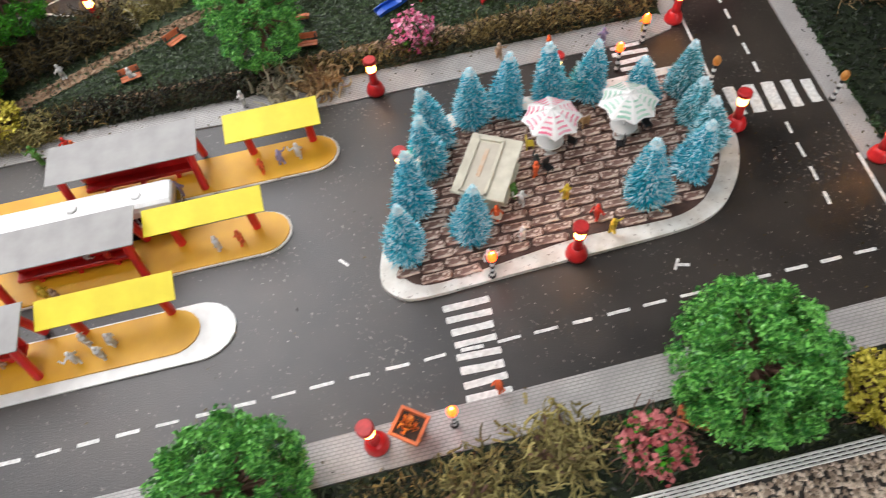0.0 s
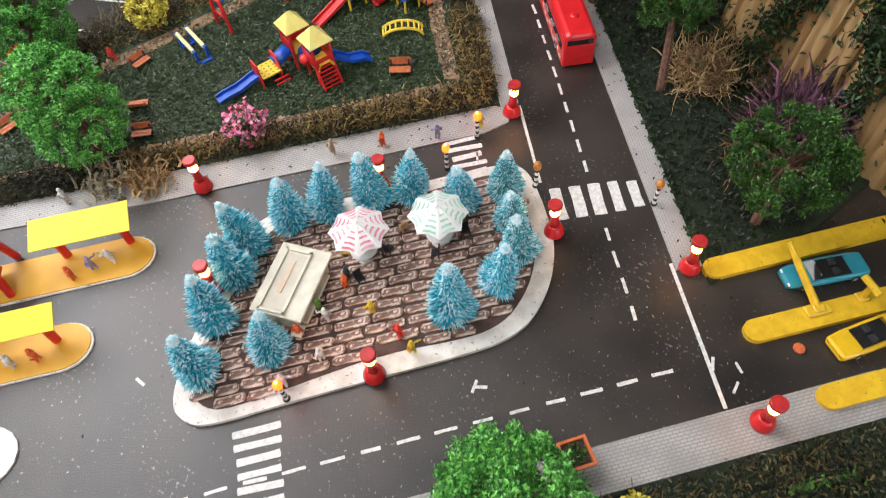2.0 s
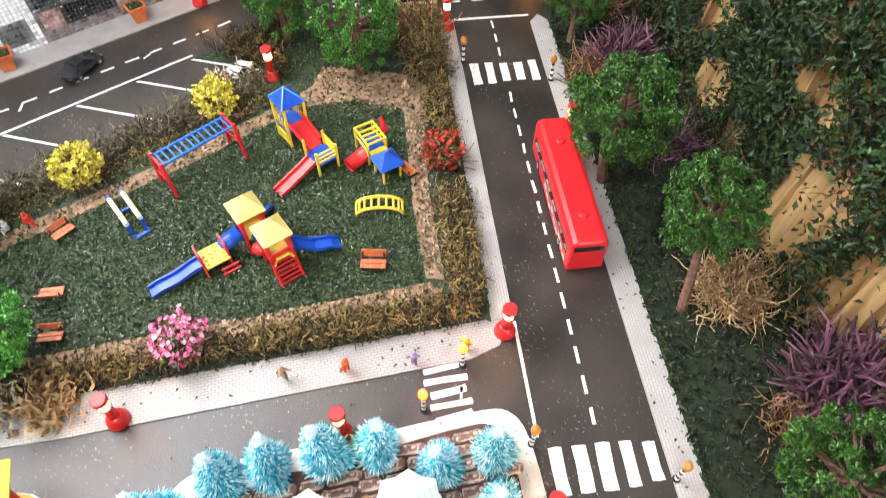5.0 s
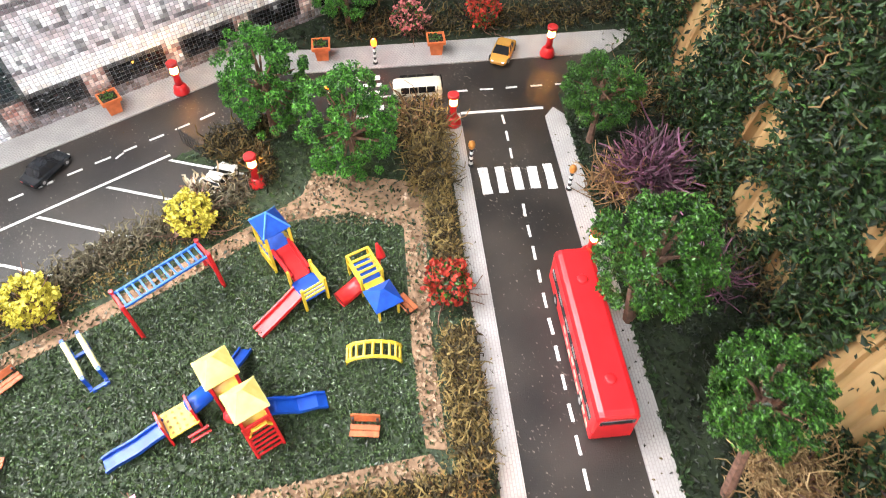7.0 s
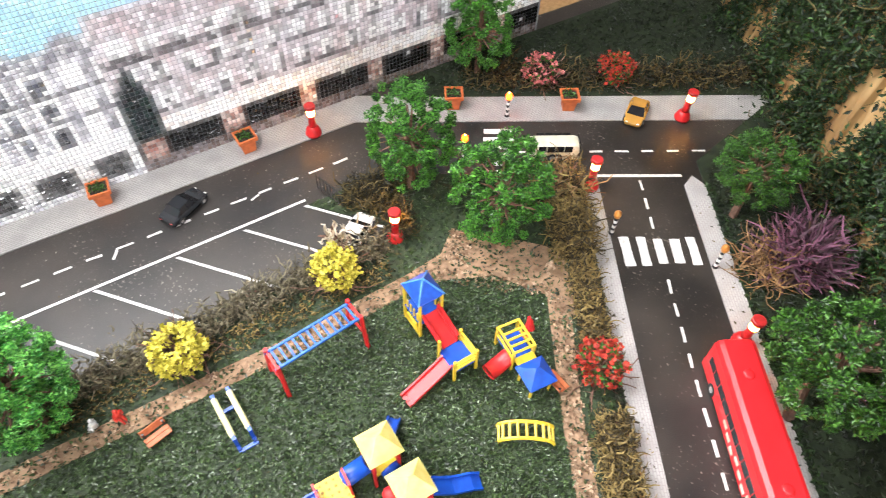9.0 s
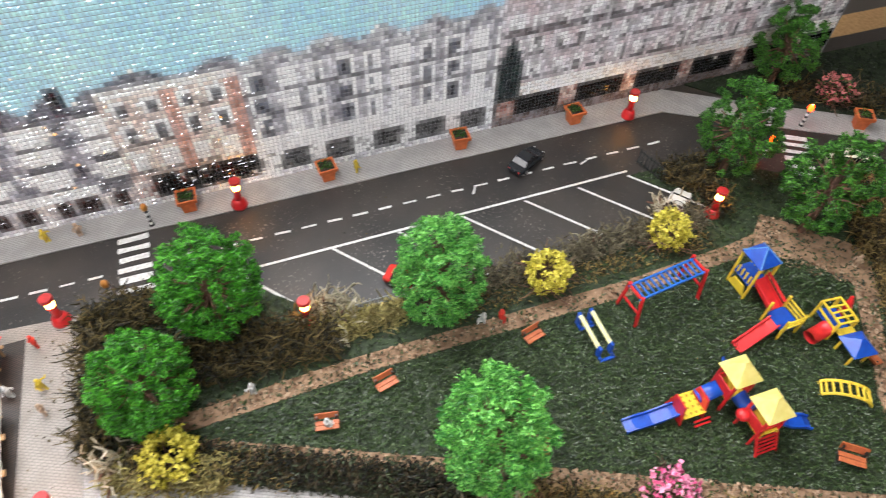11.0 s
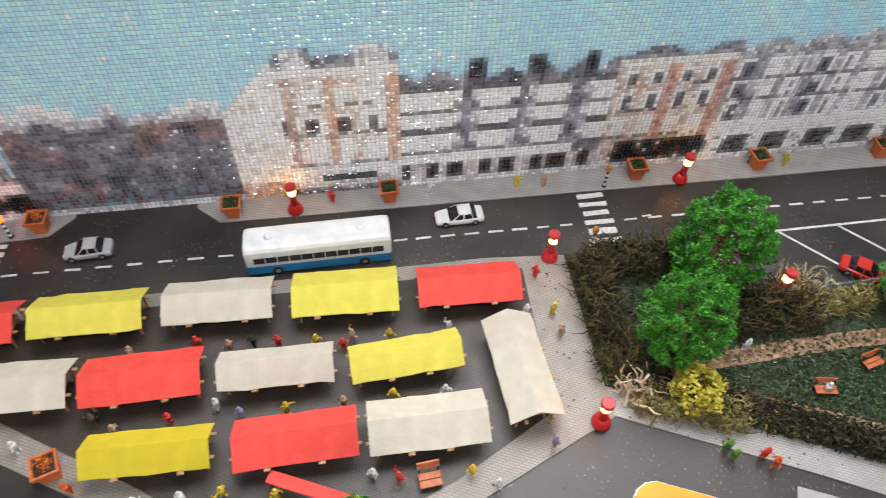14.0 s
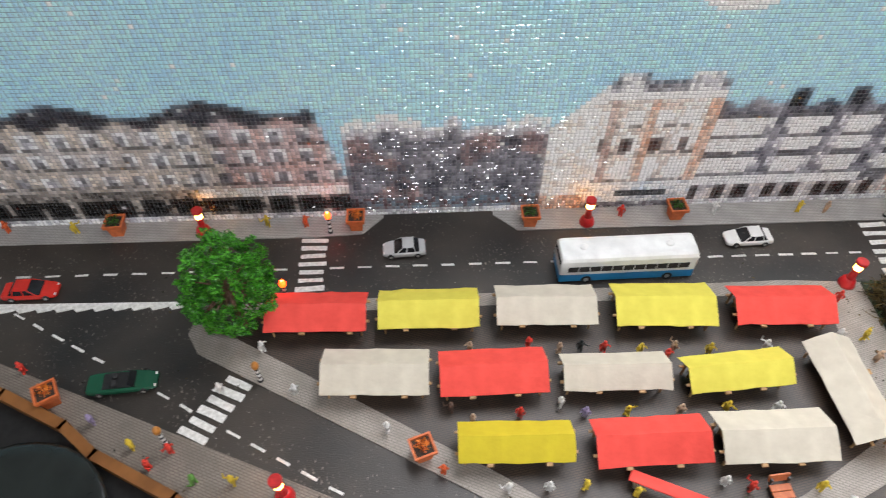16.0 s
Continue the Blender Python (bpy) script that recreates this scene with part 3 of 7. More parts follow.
for k in range(18):
    if k not in (5, 6, 9):
        dash(m, -59.8 + 1.38 * k, 41.8 - 0.775 * k, -29.3, 0.85)
marking(m, "white dashed line of the side road")


def zebra(place, n, step, turn, ln, w, across, label):
    m = M()
    for k in range(n):
        dash(m, place[0] + across[0] * step * k, place[1] + across[1] * step * k, turn, ln, w)
    marking(m, label)


zebra(P(3.72, 7.35), 8, 0.59, P_TURN, 1.85, 0.33, (0.398 * 1.0 + 0.02, 0.917), "white zebra crossing to the plaza")
zebra(P(16.1, 22.45), 5, 0.58, P_TURN, 1.75, 0.32, (0.398, 0.917), "white zebra crossing beside the park")
zebra(Q(17.5, 21.3), 5, 0.98, Q_TURN, 1.75, 0.55, (0.868, -0.496), "white zebra crossing on the bus road")
zebra(Q(17.6, 46.15), 5, 0.92, Q_TURN, 1.85, 0.55, (0.868, -0.496), "white zebra crossing at the far end of the bus road")
zebra((-6.35, 43.6), 6, 0.76, 1, 1.85, 0.42, (0.0, 1.0), "white zebra crossing on the main street")
zebra((-42.95, 43.3), 7, 0.64, 0, 1.6, 0.36, (0.0, 1.0), "white zebra crossing on the main street")
zebra((-46.2, 37.0), 6, 0.71, P_TURN - 4, 1.7, 0.42, (-0.53, -0.83), "white zebra crossing on the side road")
zebra(T(11.9, 52.0), 6, 0.72, T_TURN, 1.9, 0.4, (0.486, 0.874), "white zebra crossing on the corner road")
m = M()
m.prism([Q(21.75, 9.9), Q(21.92, 9.9), Q(21.92, 17), Q(21.75, 17)], 0, 0.02)
m.prism([Q(16.8, 22.8), Q(16.95, 22.8), Q(16.95, 28.4), Q(16.8, 28.4)], 0, 0.02)
m.prism([Q(16.9, 51.75), Q(22.0, 51.75), Q(22.0, 51.95), Q(16.9, 51.95)], 0, 0.02)
m.prism([(-1.4, 42.95), (24.6, 43.40), (24.6, 43.56), (-1.4, 43.11)], 0, 0.02)
marking(m, "thin white edge lines of the roads")
m = M()
for x in (-1.2, 4.4, 8.5, 12.6, 16.85, 20.6, 24.2):
    m.prism([(x + 0.12, 43.1), (x + 0.32, 43.1), (x + 4.35, 38.4), (x + 4.15, 38.4)], 0, 0.018)
marking(m, "white slanting lines of the parking bays")
m = M()
teeth = [(-66, 42.75), (-50.2, 42.55)]
for k in range(14):
    x = -50.2 - k * 1.12
    teeth += [(x - 0.1, 42.15), (x - 0.75, 42.0), (x - 1.0, 42.25)]
m.prism(teeth, 0, 0.05)
marking(m, "white kerb with scalloped edge at the side road")
# stray paint ticks
m = M()
for x, y, tr in ((16.4, 4.9, 30), (16.6, 4.7, -40), (5.0, 14.2, -75), (22.2, 45.1, 20), (14.3, 44.9, 60), (-3.2, 45.3, 5), (24.6, 14.9, 50), (25.0, -0.6, 40), (25.7, -1.4, 70), (24.9, -1.9, 20)):
    dash(m, x, y, tr, 0.55, 0.13)
marking(m, "stray strokes of white paint on the road")

# ---- plaza island ----
OVAL = [(5.6, 12.2), (5.8, 11.1), (6.5, 10.4), (9.8, 9.15), (14, 7.45), (17.7, 5.95), (19.2, 5.6), (20.6, 5.75), (22.5, 6.7), (24.0, 8.2), (25.0, 10.1), (25.8, 12.0), (25.7, 13.0), (25.0, 13.6), (19.5, 15.9), (15.2, 18.0), (13.6, 18.5), (12.2, 18.1), (9.6, 16.1), (7.0, 13.9)]
for _ in range(2):
    OVAL = [(a[0] * (1 - k) + b[0] * k, a[1] * (1 - k) + b[1] * k) for a, b in zip(OVAL, OVAL[1:] + OVAL[:1]) for k in (0.25, 0.75)]
ocx, ocy = 15.5, 11.8


def shrink(poly, d):
    out = []
    for x, y in poly:
        r = math.hypot(x - ocx, y - ocy)
        out.append((x - (x - ocx) / r * d, y - (y - ocy) / r * d))
    return out


structure("plaza_kerb", M().prism(OVAL, 0.0, 0.22), KERB, "off-white worn kerb round the plaza island", "kerb")
PLAZA = shrink(OVAL, 0.95)
plaza = structure("plaza_floor", M().prism(PLAZA, 0.2, 0.26), JOINT, "reddish brown stone paving of the plaza", "pavement")

# ---- street lamps ----
def street_lamp():
    r = thing("street_lamp", "glossy red street lamp with a lit white lantern", "street lamp", "street lamps")
    part("base", M().lathe([(0.50, 0), (0.50, 0.16), (0.44, 0.28), (0.42, 0.42), (0.33, 0.55), (0.25, 0.62)], 16), RED, r, smooth=True)
    part("post", M().lathe([(0.25, 0.6), (0.21, 1.0), (0.20, 1.25), (0.26, 1.4), (0.26, 1.46)], 14), RED, r, smooth=True)
    part("lantern", M().lathe([(0.22, 1.46), (0.235, 1.5), (0.235, 1.92), (0.22, 1.96)], 14), LIT, r, "lit white lantern glass", smooth=True)
    part("cap", M().lathe([(0.30, 1.96), (0.34, 1.99), (0.34, 2.18), (0.30, 2.22)], 16), RED_TOP, r, "dull red cap")
    return r


LAMPS = [(12.1, 22.4), (28.0, 16.1), (0.0, 48.1), (-25.2, 48.1), (27.3, 48.3), (27.7, 38.4), (39.2, 24.1), (48.4, 37.9), (39.4, 36.1), (13.3, 7.9), (24.3, 8.6), (1.7, 6.3),
         (27.8, 3.2), (24.5, -3.5), (-10.1, 32.0), (-10.2, 42.6), (-42.9, 30.7), (9.8, 16.2), (19.4, 16.3), (2.2, 38.4), (-50.2, 48.0)]
lamp = street_lamp()
put(lamp, *LAMPS[0], 0.08, 20)
for k, (x, y) in enumerate(LAMPS[1:]):
    o = copy_thing(lamp, at(x, y, 0.02, 37 * k))
    lean = rng.normal(size=2) * 1.6
    o.rotation_euler = (radians(lean[0]), radians(lean[1]), radians(37 * k))
    o.location.z = 0.0008 if not (5 < x < 26 and 5 < y < 19) else 0.0020


def beacon(globe, label):
    r = thing("crossing_beacon", label, "beacon", "crossing beacons")
    pole = part("pole", M().lathe([(0.17, 0), (0.17, 0.06), (0.095, 0.1), (0.095, 1.3)], 10), BLACK, r, smooth=True)
    for z in (0.12, 0.52, 0.92):
        part("white_band", M().lathe([(0.103, z), (0.103, z + 0.2)], 10), WHITE, pole)
    lamp = part("globe", M().lathe([(0.08, 1.3), (0.17, 1.38), (0.2, 1.52), (0.2, 1.64), (0.15, 1.78), (0.05, 1.84)], 12), globe, r, smooth=True)
    # Glowing tip added to stand for the lit globe's white-hot core.
    if globe is AMBER:
        part("hot_core", M().lathe([(0.02, 1.76), (0.05, 1.80), (0.055, 1.84), (0.04, 1.88), (0.01, 1.90)], 10), LIT, lamp, "bright tip added for the globe's white-hot core", smooth=True)
    return r


b_on = put(beacon(AMBER, "black and white banded crossing beacon with a glowing amber globe"), 9.75, 9.35, 0.2)
b_off = put(beacon(AMBER_OFF, "black and white banded crossing beacon with an unlit amber globe"), 25.5, 11.3, 0.2)
for x, y, z in ((25.4, 15.9, 0.08), (22.8, 15.2, 0.08), (38.7, 43.7, 0.08), (34.3, 41.9, 0.0), (-42.0, 47.8, 0.08), (-44.2, 42.5, 0.08), (4.5, 5.1, 0.08)):
    copy_thing(b_on, at(x, y, z, x * 9))
for x, y, z in ((29.3, 6.8, 0.08), (38.2, 32.7, 0.08), (41.5, 28.1, 0.08), (-45.0, 37.1, 0.08), (-49.3, 33.6, 0.08), (-5.2, 48.1, 0.08), (-7.5, 43.1, 0.08)):
    copy_thing(b_off, at(x, y, z, x * 9))


# ---- frosted bottle-brush trees ----
SNOW = mat("white_flock_snow", (0.85, 0.88, 0.88), (0.6, 0.78, 0.82), 300, 0.8, island=0.5)

def brush_tree(h, rad, bristle, seed):
    g = np.random.default_rng(seed)
    r = thing("frosted_fir", "teal bottle-brush fir tree with frosted tips", "tree", "frosted firs round the plaza")
    part("trunk", M().tube([(0, 0, 0), (0, 0, h * 0.5), (0, 0, h * 0.97)], [0.11, 0.07, 0.03], 5), BARK, r)
    n = 5200
    z = h * (0.06 + 0.92 * g.uniform(0, 1, n) ** 1.2)
    a = g.uniform(0, 2 * math.pi, n)
    k = z / h
    prof = np.where(k < 0.16, 0.78 + 1.4 * k, 1.0) * (1.0 - k) ** 0.80
    ln = (rad * prof + 0.13) * g.uniform(0.86, 1.06, n) * (1 + 0.10 * np.sin(3 * a + 5 * k))
    d = np.stack([np.cos(a), np.sin(a), g.uniform(0.05, 0.55, n)], 1)
    d[:, 2] += np.where(z > h * 0.92, 0.9, 0)
    d /= np.linalg.norm(d, axis=1)[:, None]
    d += g.normal(size=(n, 3)) * 0.10
    p0 = np.stack([np.zeros(n), np.zeros(n), z], 1)
    e1 = np.cross(d, (0.1, 0.2, 1.0))
    e1 /= np.linalg.norm(e1, axis=1)[:, None]
    e2 = np.cross(d, e1)

    def spikes(f0, f1, w, keep=slice(None)):
        s, t = p0 + d * (ln * f0)[:, None], p0 + d * (ln * f1)[:, None]
        v = np.stack([s + e1 * w, s - e1 * w * 0.5 + e2 * w * 0.87, s - e1 * w * 0.5 - e2 * w * 0.87, t], 1)[keep].reshape(-1, 3)
        i = np.arange(len(v) // 4) * 4
        return M().add(v, np.concatenate([np.stack([i, i + 1, i + 3], 1), np.stack([i + 1, i + 2, i + 3], 1), np.stack([i + 2, i, i + 3], 1)]))

    part("bristles", spikes(0.0, 1.0, 0.060), bristle, r)
    part("frost", spikes(0.80, 1.04, 0.040, slice(0, 1600)), FROST, r, "pale frosted tips")
    part("snow", spikes(0.5, 1.08, 0.060, z > h * 0.90), SNOW, r, "white snowy top")
    return r


FIRS = [(7.4, 12.5), (9.1, 14.3), (11.0, 15.9), (12.4, 16.9), (14.6, 17.1), (16.2, 16.4), (18.5, 15.5), (20.1, 14.7), (21.9, 12.6), (23.8, 11.7), (23.0, 10.2), (22.2, 8.6), (20.2, 8.0), (17.7, 8.1), (10.2, 11.5)]
kinds = [brush_tree(3.5, 1.05, TEAL, 1), brush_tree(3.75, 0.95, TEAL, 2), brush_tree(3.4, 0.92, TEAL_D, 3)]
pick = [1, 1, 1, 1, 0, 1, 1, 1, 0, 2, 2, 2, 1, 0, 0]
used = set()
for k, (x, y) in enumerate(FIRS):
    src = kinds[pick[k]]
    if pick[k] not in used:
        used.add(pick[k])
        put(src, x, y, 0.24, 50 * k)
    else:
        o = copy_thing(src, at(x, y, 0.24, 50 * k))
        o.scale = (rng.uniform(0.92, 1.08),) * 3
        o.rotation_euler = (radians(rng.normal() * 4), radians(rng.normal() * 4), radians(50 * k))


# ---- broadleaf trees ----
def leaf_tree(name, label, h, rad, squash, leaf, seed, clumps=130, per=26, bare=0.35, size=0.17):
    g = np.random.default_rng(seed)
    r = thing(name, label, "tree", "trees")
    cz = h - rad * squash
    tr = M()
    tr.tube([(0, 0, -0.05), (g.normal() * 0.1, g.normal() * 0.1, cz * 0.5), (0, 0, cz), (0.1, 0, cz + rad * squash * 0.6)], [0.26, 0.2, 0.16, 0.05], 7)
    cen = []
    for k in range(clumps):
        a, u = g.uniform(0, 2 * math.pi), g.uniform(-0.85, 1)
        q = math.sqrt(1 - u * u)
        f = g.uniform(0.80, 1.0) if g.uniform() > 0.3 else g.uniform(0.4, 0.75)
        cen.append((rad * f * q * math.cos(a), rad * f * q * math.sin(a), cz + rad * squash * f * u))
        if k % (6 if bare < 0.5 else 5) == 0:
            c = cen[-1]
            s = cz * 0.75 + g.uniform(0, 0.25) * cz
            tr.tube([(0, 0, s), (c[0] * 0.45, c[1] * 0.45, (s + c[2]) / 2 + 0.05), (c[0] * 0.8, c[1] * 0.8, s + (c[2] - s) * 0.8)], [0.10, 0.07, 0.03], 4)
    part("trunk", tr, BARK, r, "brown trunk with bare limbs")
    cen = np.array(cen)
    per = int(per * 3.0)
    lump = g.normal(size=(clumps * per, 3))
    lump *= (g.uniform(0.35, 1.0, (clumps * per, 1)) / np.linalg.norm(lump, axis=1)[:, None]) * np.repeat(g.uniform(0.75, 1.3, (clumps, 1)), per, axis=0) * rad * 0.128
    part("crown", M().flakes(np.repeat(cen, per, axis=0) + lump, size * 0.54, 0.0, 0.5), leaf, r)
    return r


t_a = leaf_tree("tree", "bright green model tree with a dense round leafy crown", 6.9, 2.35, 1.36, LEAF, 11, 270)
t_b = leaf_tree("tree", "fresh green model tree with a tall leafy crown", 6.9, 2.45, 1.32, LEAF_B, 12, 270)
t_c = leaf_tree("tree", "deep green model tree with a loose crown and bare limbs", 6.6, 2.4, 0.95, LEAF_D, 13, 170, 34, 0.9, size=0.16)
t_d = leaf_tree("tree", "large round bright green model tree", 5.5, 2.85, 1.0, LEAF_B, 14, 350, 26, size=0.19)
LEAF_M = mat("shaded_green_leaves", (0.090, 0.29, 0.028), (0.009, 0.055, 0.005), 110, 0.42, island=0.6)
t_f = leaf_tree("tree", "mid green model tree with a full crown and brown twigs", 6.9, 2.4, 1.3, LEAF_M, 16, 150, 34, 0.9)
put(t_f, 30.3, 41.3, 0.1, 120, 1.06)
put(t_a, -2.0, 39.5, 0.1, 0, 1.08)
put(t_b, 9.2, 36.9, 0.1)
t_e = leaf_tree("tree", "tall deep green model tree on a bare brown trunk", 7.9, 2.2, 1.05, LEAF_D, 15, 150, 34, 0.9, size=0.16)
put(t_e, 35.5, 12.1, 0.1)
t_e.rotation_euler = (radians(-15), radians(13), 0)
put(t_c, 38.2, 20.2, 0.1, 160, 1.18)
put(t_d, 13.8, -0.3, 0.1, 0, 1.0)
for src, x, y, rz, s in ((t_b, 8.7, 28.0, 40, 1.05), (t_a, -5.5, 35.3, 70, 0.95), (t_f, 32.3, 35.5, 200, 1.08), (t_c, 45.0, 30.2, 90, 0.9),
                         (t_c, 32.2, 3.0, 250, 1.04), (t_a, -46.5, 40.7, 20, 1.08), (t_d, -3.2, 7.2, 100, 0.92), (t_f, 39.4, 48.3, 300, 0.95), (t_a, -22.3, 27.0, 210, 0.72)):
    o = copy_thing(src, at(x, y, 0.1, rz))
    o.scale = (s, s, s)


# ---- playground ----
def frame_posts(parent, material, x0, x1, y0, y1, z0, z1, r=0.07):
    """Four posts, each a part of its own."""
    for x in (x0, x1):
        for y in (y0, y1):
            part("post", M().bevbox(x, y, z0, r * 2, r * 2, z1 - z0, 0.02), material, parent)


def pyramid(x, y, z, sx, sy, h):
    m = M()
    m.add([(x - sx, y - sy, z), (x + sx, y - sy, z), (x + sx, y + sy, z), (x - sx, y + sy, z), (x - sx * 0.12, y, z + h), (x + sx * 0.12, y, z + h)],
          [(0, 1, 5, 4), (1, 2, 5), (2, 3, 4, 5), (3, 0, 4), (3, 2, 1, 0)])
    m.box(x, y, z - 0.08, sx * 2.02, sy * 2.02, 0.08)
    return m


def slide(p0, p1, w, wavy=0.0):
    """A chute with raised sides from p0 down to p1."""
    m = M()
    a, b = Vector(p0), Vector(p1)
    side = (b - a).cross(Vector((0, 0, 1))).normalized()
    pts = []
    for k in range(7):
        t = k / 6
        q = a.lerp(b, t)
        q.z = a.z + (b.z - a.z) * (t ** 0.85) + wavy * math.sin(t * 9.4)
        pts.append(q)
    secs = []
    for q in pts:
        up = Vector((0, 0, 0.2))
        s, th = side * w / 2, Vector((0, 0, 0.06))
        i = side * (w / 2 - 0.08)
        secs.append([tuple(q - s - th), tuple(q + s - th), tuple(q + s + up), tuple(q + i + up), tuple(q + i), tuple(q - i), tuple(q - i + up), tuple(q - s + up)])
    return m.loft(secs)


def arch_side(x, y, z0, h, w, along_y=True):
    """A pointed side panel."""
    m = M()
    if along_y:
        m.slab([(x, y - w / 2, z0), (x, y + w / 2, z0), (x, y + w * 0.3, z0 + h), (x, y - w * 0.3, z0 + h)], 0.09)
    else:
        m.slab([(x - w / 2, y, z0), (x + w / 2, y, z0), (x + w * 0.3, y, z0 + h), (x - w * 0.3, y, z0 + h)], 0.09)
    return m


g = thing("climbing_tower", "red playground tower with two pale yellow roofs and blue slides", "play tower", "play equipment", 21.3, 26.7, 0.1)
g.scale.z = 0.83
for tx, ty in ((-0.15, 0.8), (0.2, -1.2)):
    frame_posts(g, RED_TOY, tx - 0.56, tx + 0.56, ty - 0.56, ty + 0.56, 0, 3.25)
    part("deck", M().box(tx, ty, 1.35, 1.2, 1.2, 0.1), YEL_TOY, g, "yellow platform")
    part("roof", pyramid(tx, ty, 3.3, 0.74, 0.74, 1.0), YEL_ROOF, g, "pale yellow pyramid roof")
    for sx in (-1, 1):
        part("panel", M().bevbox(tx + sx * 0.56, ty, 1.4, 0.08, 1.1, 0.95, 0.02), RED_TOY, g, "red side panel")
    part("panel", M().bevbox(tx, ty + (0.56 if ty > 0 else -0.56), 1.4, 1.1, 0.08, 0.7, 0.02), RED_TOY, g, "red side panel")
for x in (-0.4, 0.75):
    part("ladder_rail", M().tube([(x, -2.45, 0), (x, -1.8, 1.5), (x, -1.8, 2.1)], 0.08, 6), RED_TOY, g)
for k in range(6):
    part("rung", M().box(0.18, -2.38 + k * 0.105, 0.15 + k * 0.25, 1.1, 0.09, 0.08), RED_TOY, g)
part("arch", M().tube([(-0.3, -1.87, 1.3), (-0.1, -1.87, 1.75), (0.5, -1.87, 1.75), (0.7, -1.87, 1.3)], 0.09, 6), YEL_TOY, g)
part("bubble", M().lathe([(0.05, -0.36), (0.28, -0.25), (0.36, 0), (0.28, 0.25), (0.05, 0.36)], 10, -0.5, -0.75, 1.65), RED_TOY, g, smooth=True)
part("tunnel", M().tube([(-0.05, 0.3, 1.5), (0.05, -0.2, 1.42), (0.15, -0.7, 1.5)], 0.42, 12), BLUE_P, g, "blue linking tunnel", smooth=True)
part("slide", slide((0.8, -1.15, 1.4), (3.15, -1.85, 0.18), 0.75, 0.12), BLUE_P, g, "wavy blue slide")
part("slide", slide((0.35, 1.4, 1.35), (1.35, 2.5, 0.15), 0.6), BLUE_P, g, "short blue slide")
part("tunnel", M().tube([(-1.75, 0.95, 0.95), (-1.25, 0.93, 1.2), (-0.68, 0.9, 1.5)], 0.42, 12), BLUE_P, g, "blue tunnel", smooth=True)
part("low_deck", M().box(-2.35, 0.75, 0.75, 1.25, 1.25, 0.1), YEL_TOY, g)
dots = M()
for a in range(4):
    for b in range(4):
        dots.lathe([(0.07, 0), (0.07, 0.02)], 6, -2.8 + a * 0.3, 0.3 + b * 0.3, 0.85)
part("tread_holes", dots, mat("tread_hole", (0.42, 0.26, 0.02), None, 200, 0.6), g)
for x in (-3.0, -1.72):
    part("side_panel", arch_side(x, 0.75, 0.1, 1.75, 1.35), RED_TOY, g)
part("step_ladder", M().box(-1.95, -0.05, 0.35, 0.9, 0.1, 0.1).box(-1.95, -0.2, 0.12, 0.9, 0.1, 0.1), RED_TOY, g)
part("slide", slide((-2.95, 0.75, 0.8), (-5.7, 0.9, 0.14), 0.75, 0.06), BLUE_P, g, "blue slide")

g = thing("slide_tower", "yellow playground tower with a blue pyramid roof and red slides", "play tower", "play equipment", 26.4, 32.0, 0.1, 2)
g.scale.z = 0.82
frame_posts(g, YEL_TOY, -0.6, 0.6, 0.35, 1.75, 0, 3.4)
for x in (-0.6, 0.6):
    part("panel", M().slab([(x, 0.4, 0.2), (x, 1.7, 0.2), (x, 1.45, 1.0), (x, 0.65, 1.0)], 0.08), YEL_TOY, g)
part("deck", M().box(0, 1.05, 1.35, 1.3, 1.5, 0.1), BLUE_P, g, "blue platform")
part("roof", pyramid(0, 1.05, 3.4, 0.70, 0.76, 0.95), BLUE_P, g, "blue pyramid roof with ribs")
for sx, sy in ((-1, -1), (1, -1), (1, 1), (-1, 1)):
    part("roof_rib", M().tube([(sx * 0.70, 1.05 + sy * 0.76, 3.42), (0, 1.05, 4.37)], 0.05, 5), mat("light_blue_rib", (0.10, 0.30, 0.70), None, 200, 0.3) if "light_blue_rib" not in bpy.data.materials else bpy.data.materials["light_blue_rib"], g)
for sx in (-0.6, 0.6):
    for k in range(4):
        part("slat", M().box(sx, 0.6 + k * 0.3, 1.4, 0.06, 0.1, 0.75), YEL_TOY, g)
part("chute", slide((0.05, 0.5, 1.75), (0.1, -1.2, 1.0), 0.9), RED_TOY, g, "red linking chute")
part("rail", M().tube([(-0.45, 0.4, 2.1), (-0.4, -1.15, 1.5)], 0.1, 6), RED_TOY, g)
part("rail", M().tube([(0.5, 0.5, 2.2), (0.55, -1.15, 1.5)], 0.1, 6), RED_TOY, g)
frame_posts(g, YEL_TOY, -0.52, 0.68, -2.5, -1.2, 0, 2.1)
part("low_deck", M().box(0.08, -1.85, 0.85, 1.2, 1.3, 0.1), BLUE_P, g)
for z in (1.1, 1.45, 1.8):
    part("low_rail", M().box(0.68, -1.85, z, 0.08, 1.2, 0.12), YEL_TOY, g)
    part("low_rail", M().box(0.08, -2.5, z, 1.2, 0.08, 0.12), YEL_TOY, g)
part("slide", slide((-0.5, -1.85, 0.95), (-3.0, -2.25, 0.14), 0.75), RED_TOY, g, "red slide")

g = thing("tunnel_tower", "yellow playground frame with a blue roof and a red tunnel", "play tower", "play equipment", 29.15, 28.75, 0.1, -5)
g.scale.z = 0.88
frame_posts(g, YEL_TOY, -0.55, 0.55, -0.2, 1.3, 0, 1.75)
for y in (-0.2, 0.15, 0.5, 0.85, 1.3):
    part("roof_bar", M().box(0, y, 1.7, 1.15, 0.1, 0.1), YEL_TOY, g)
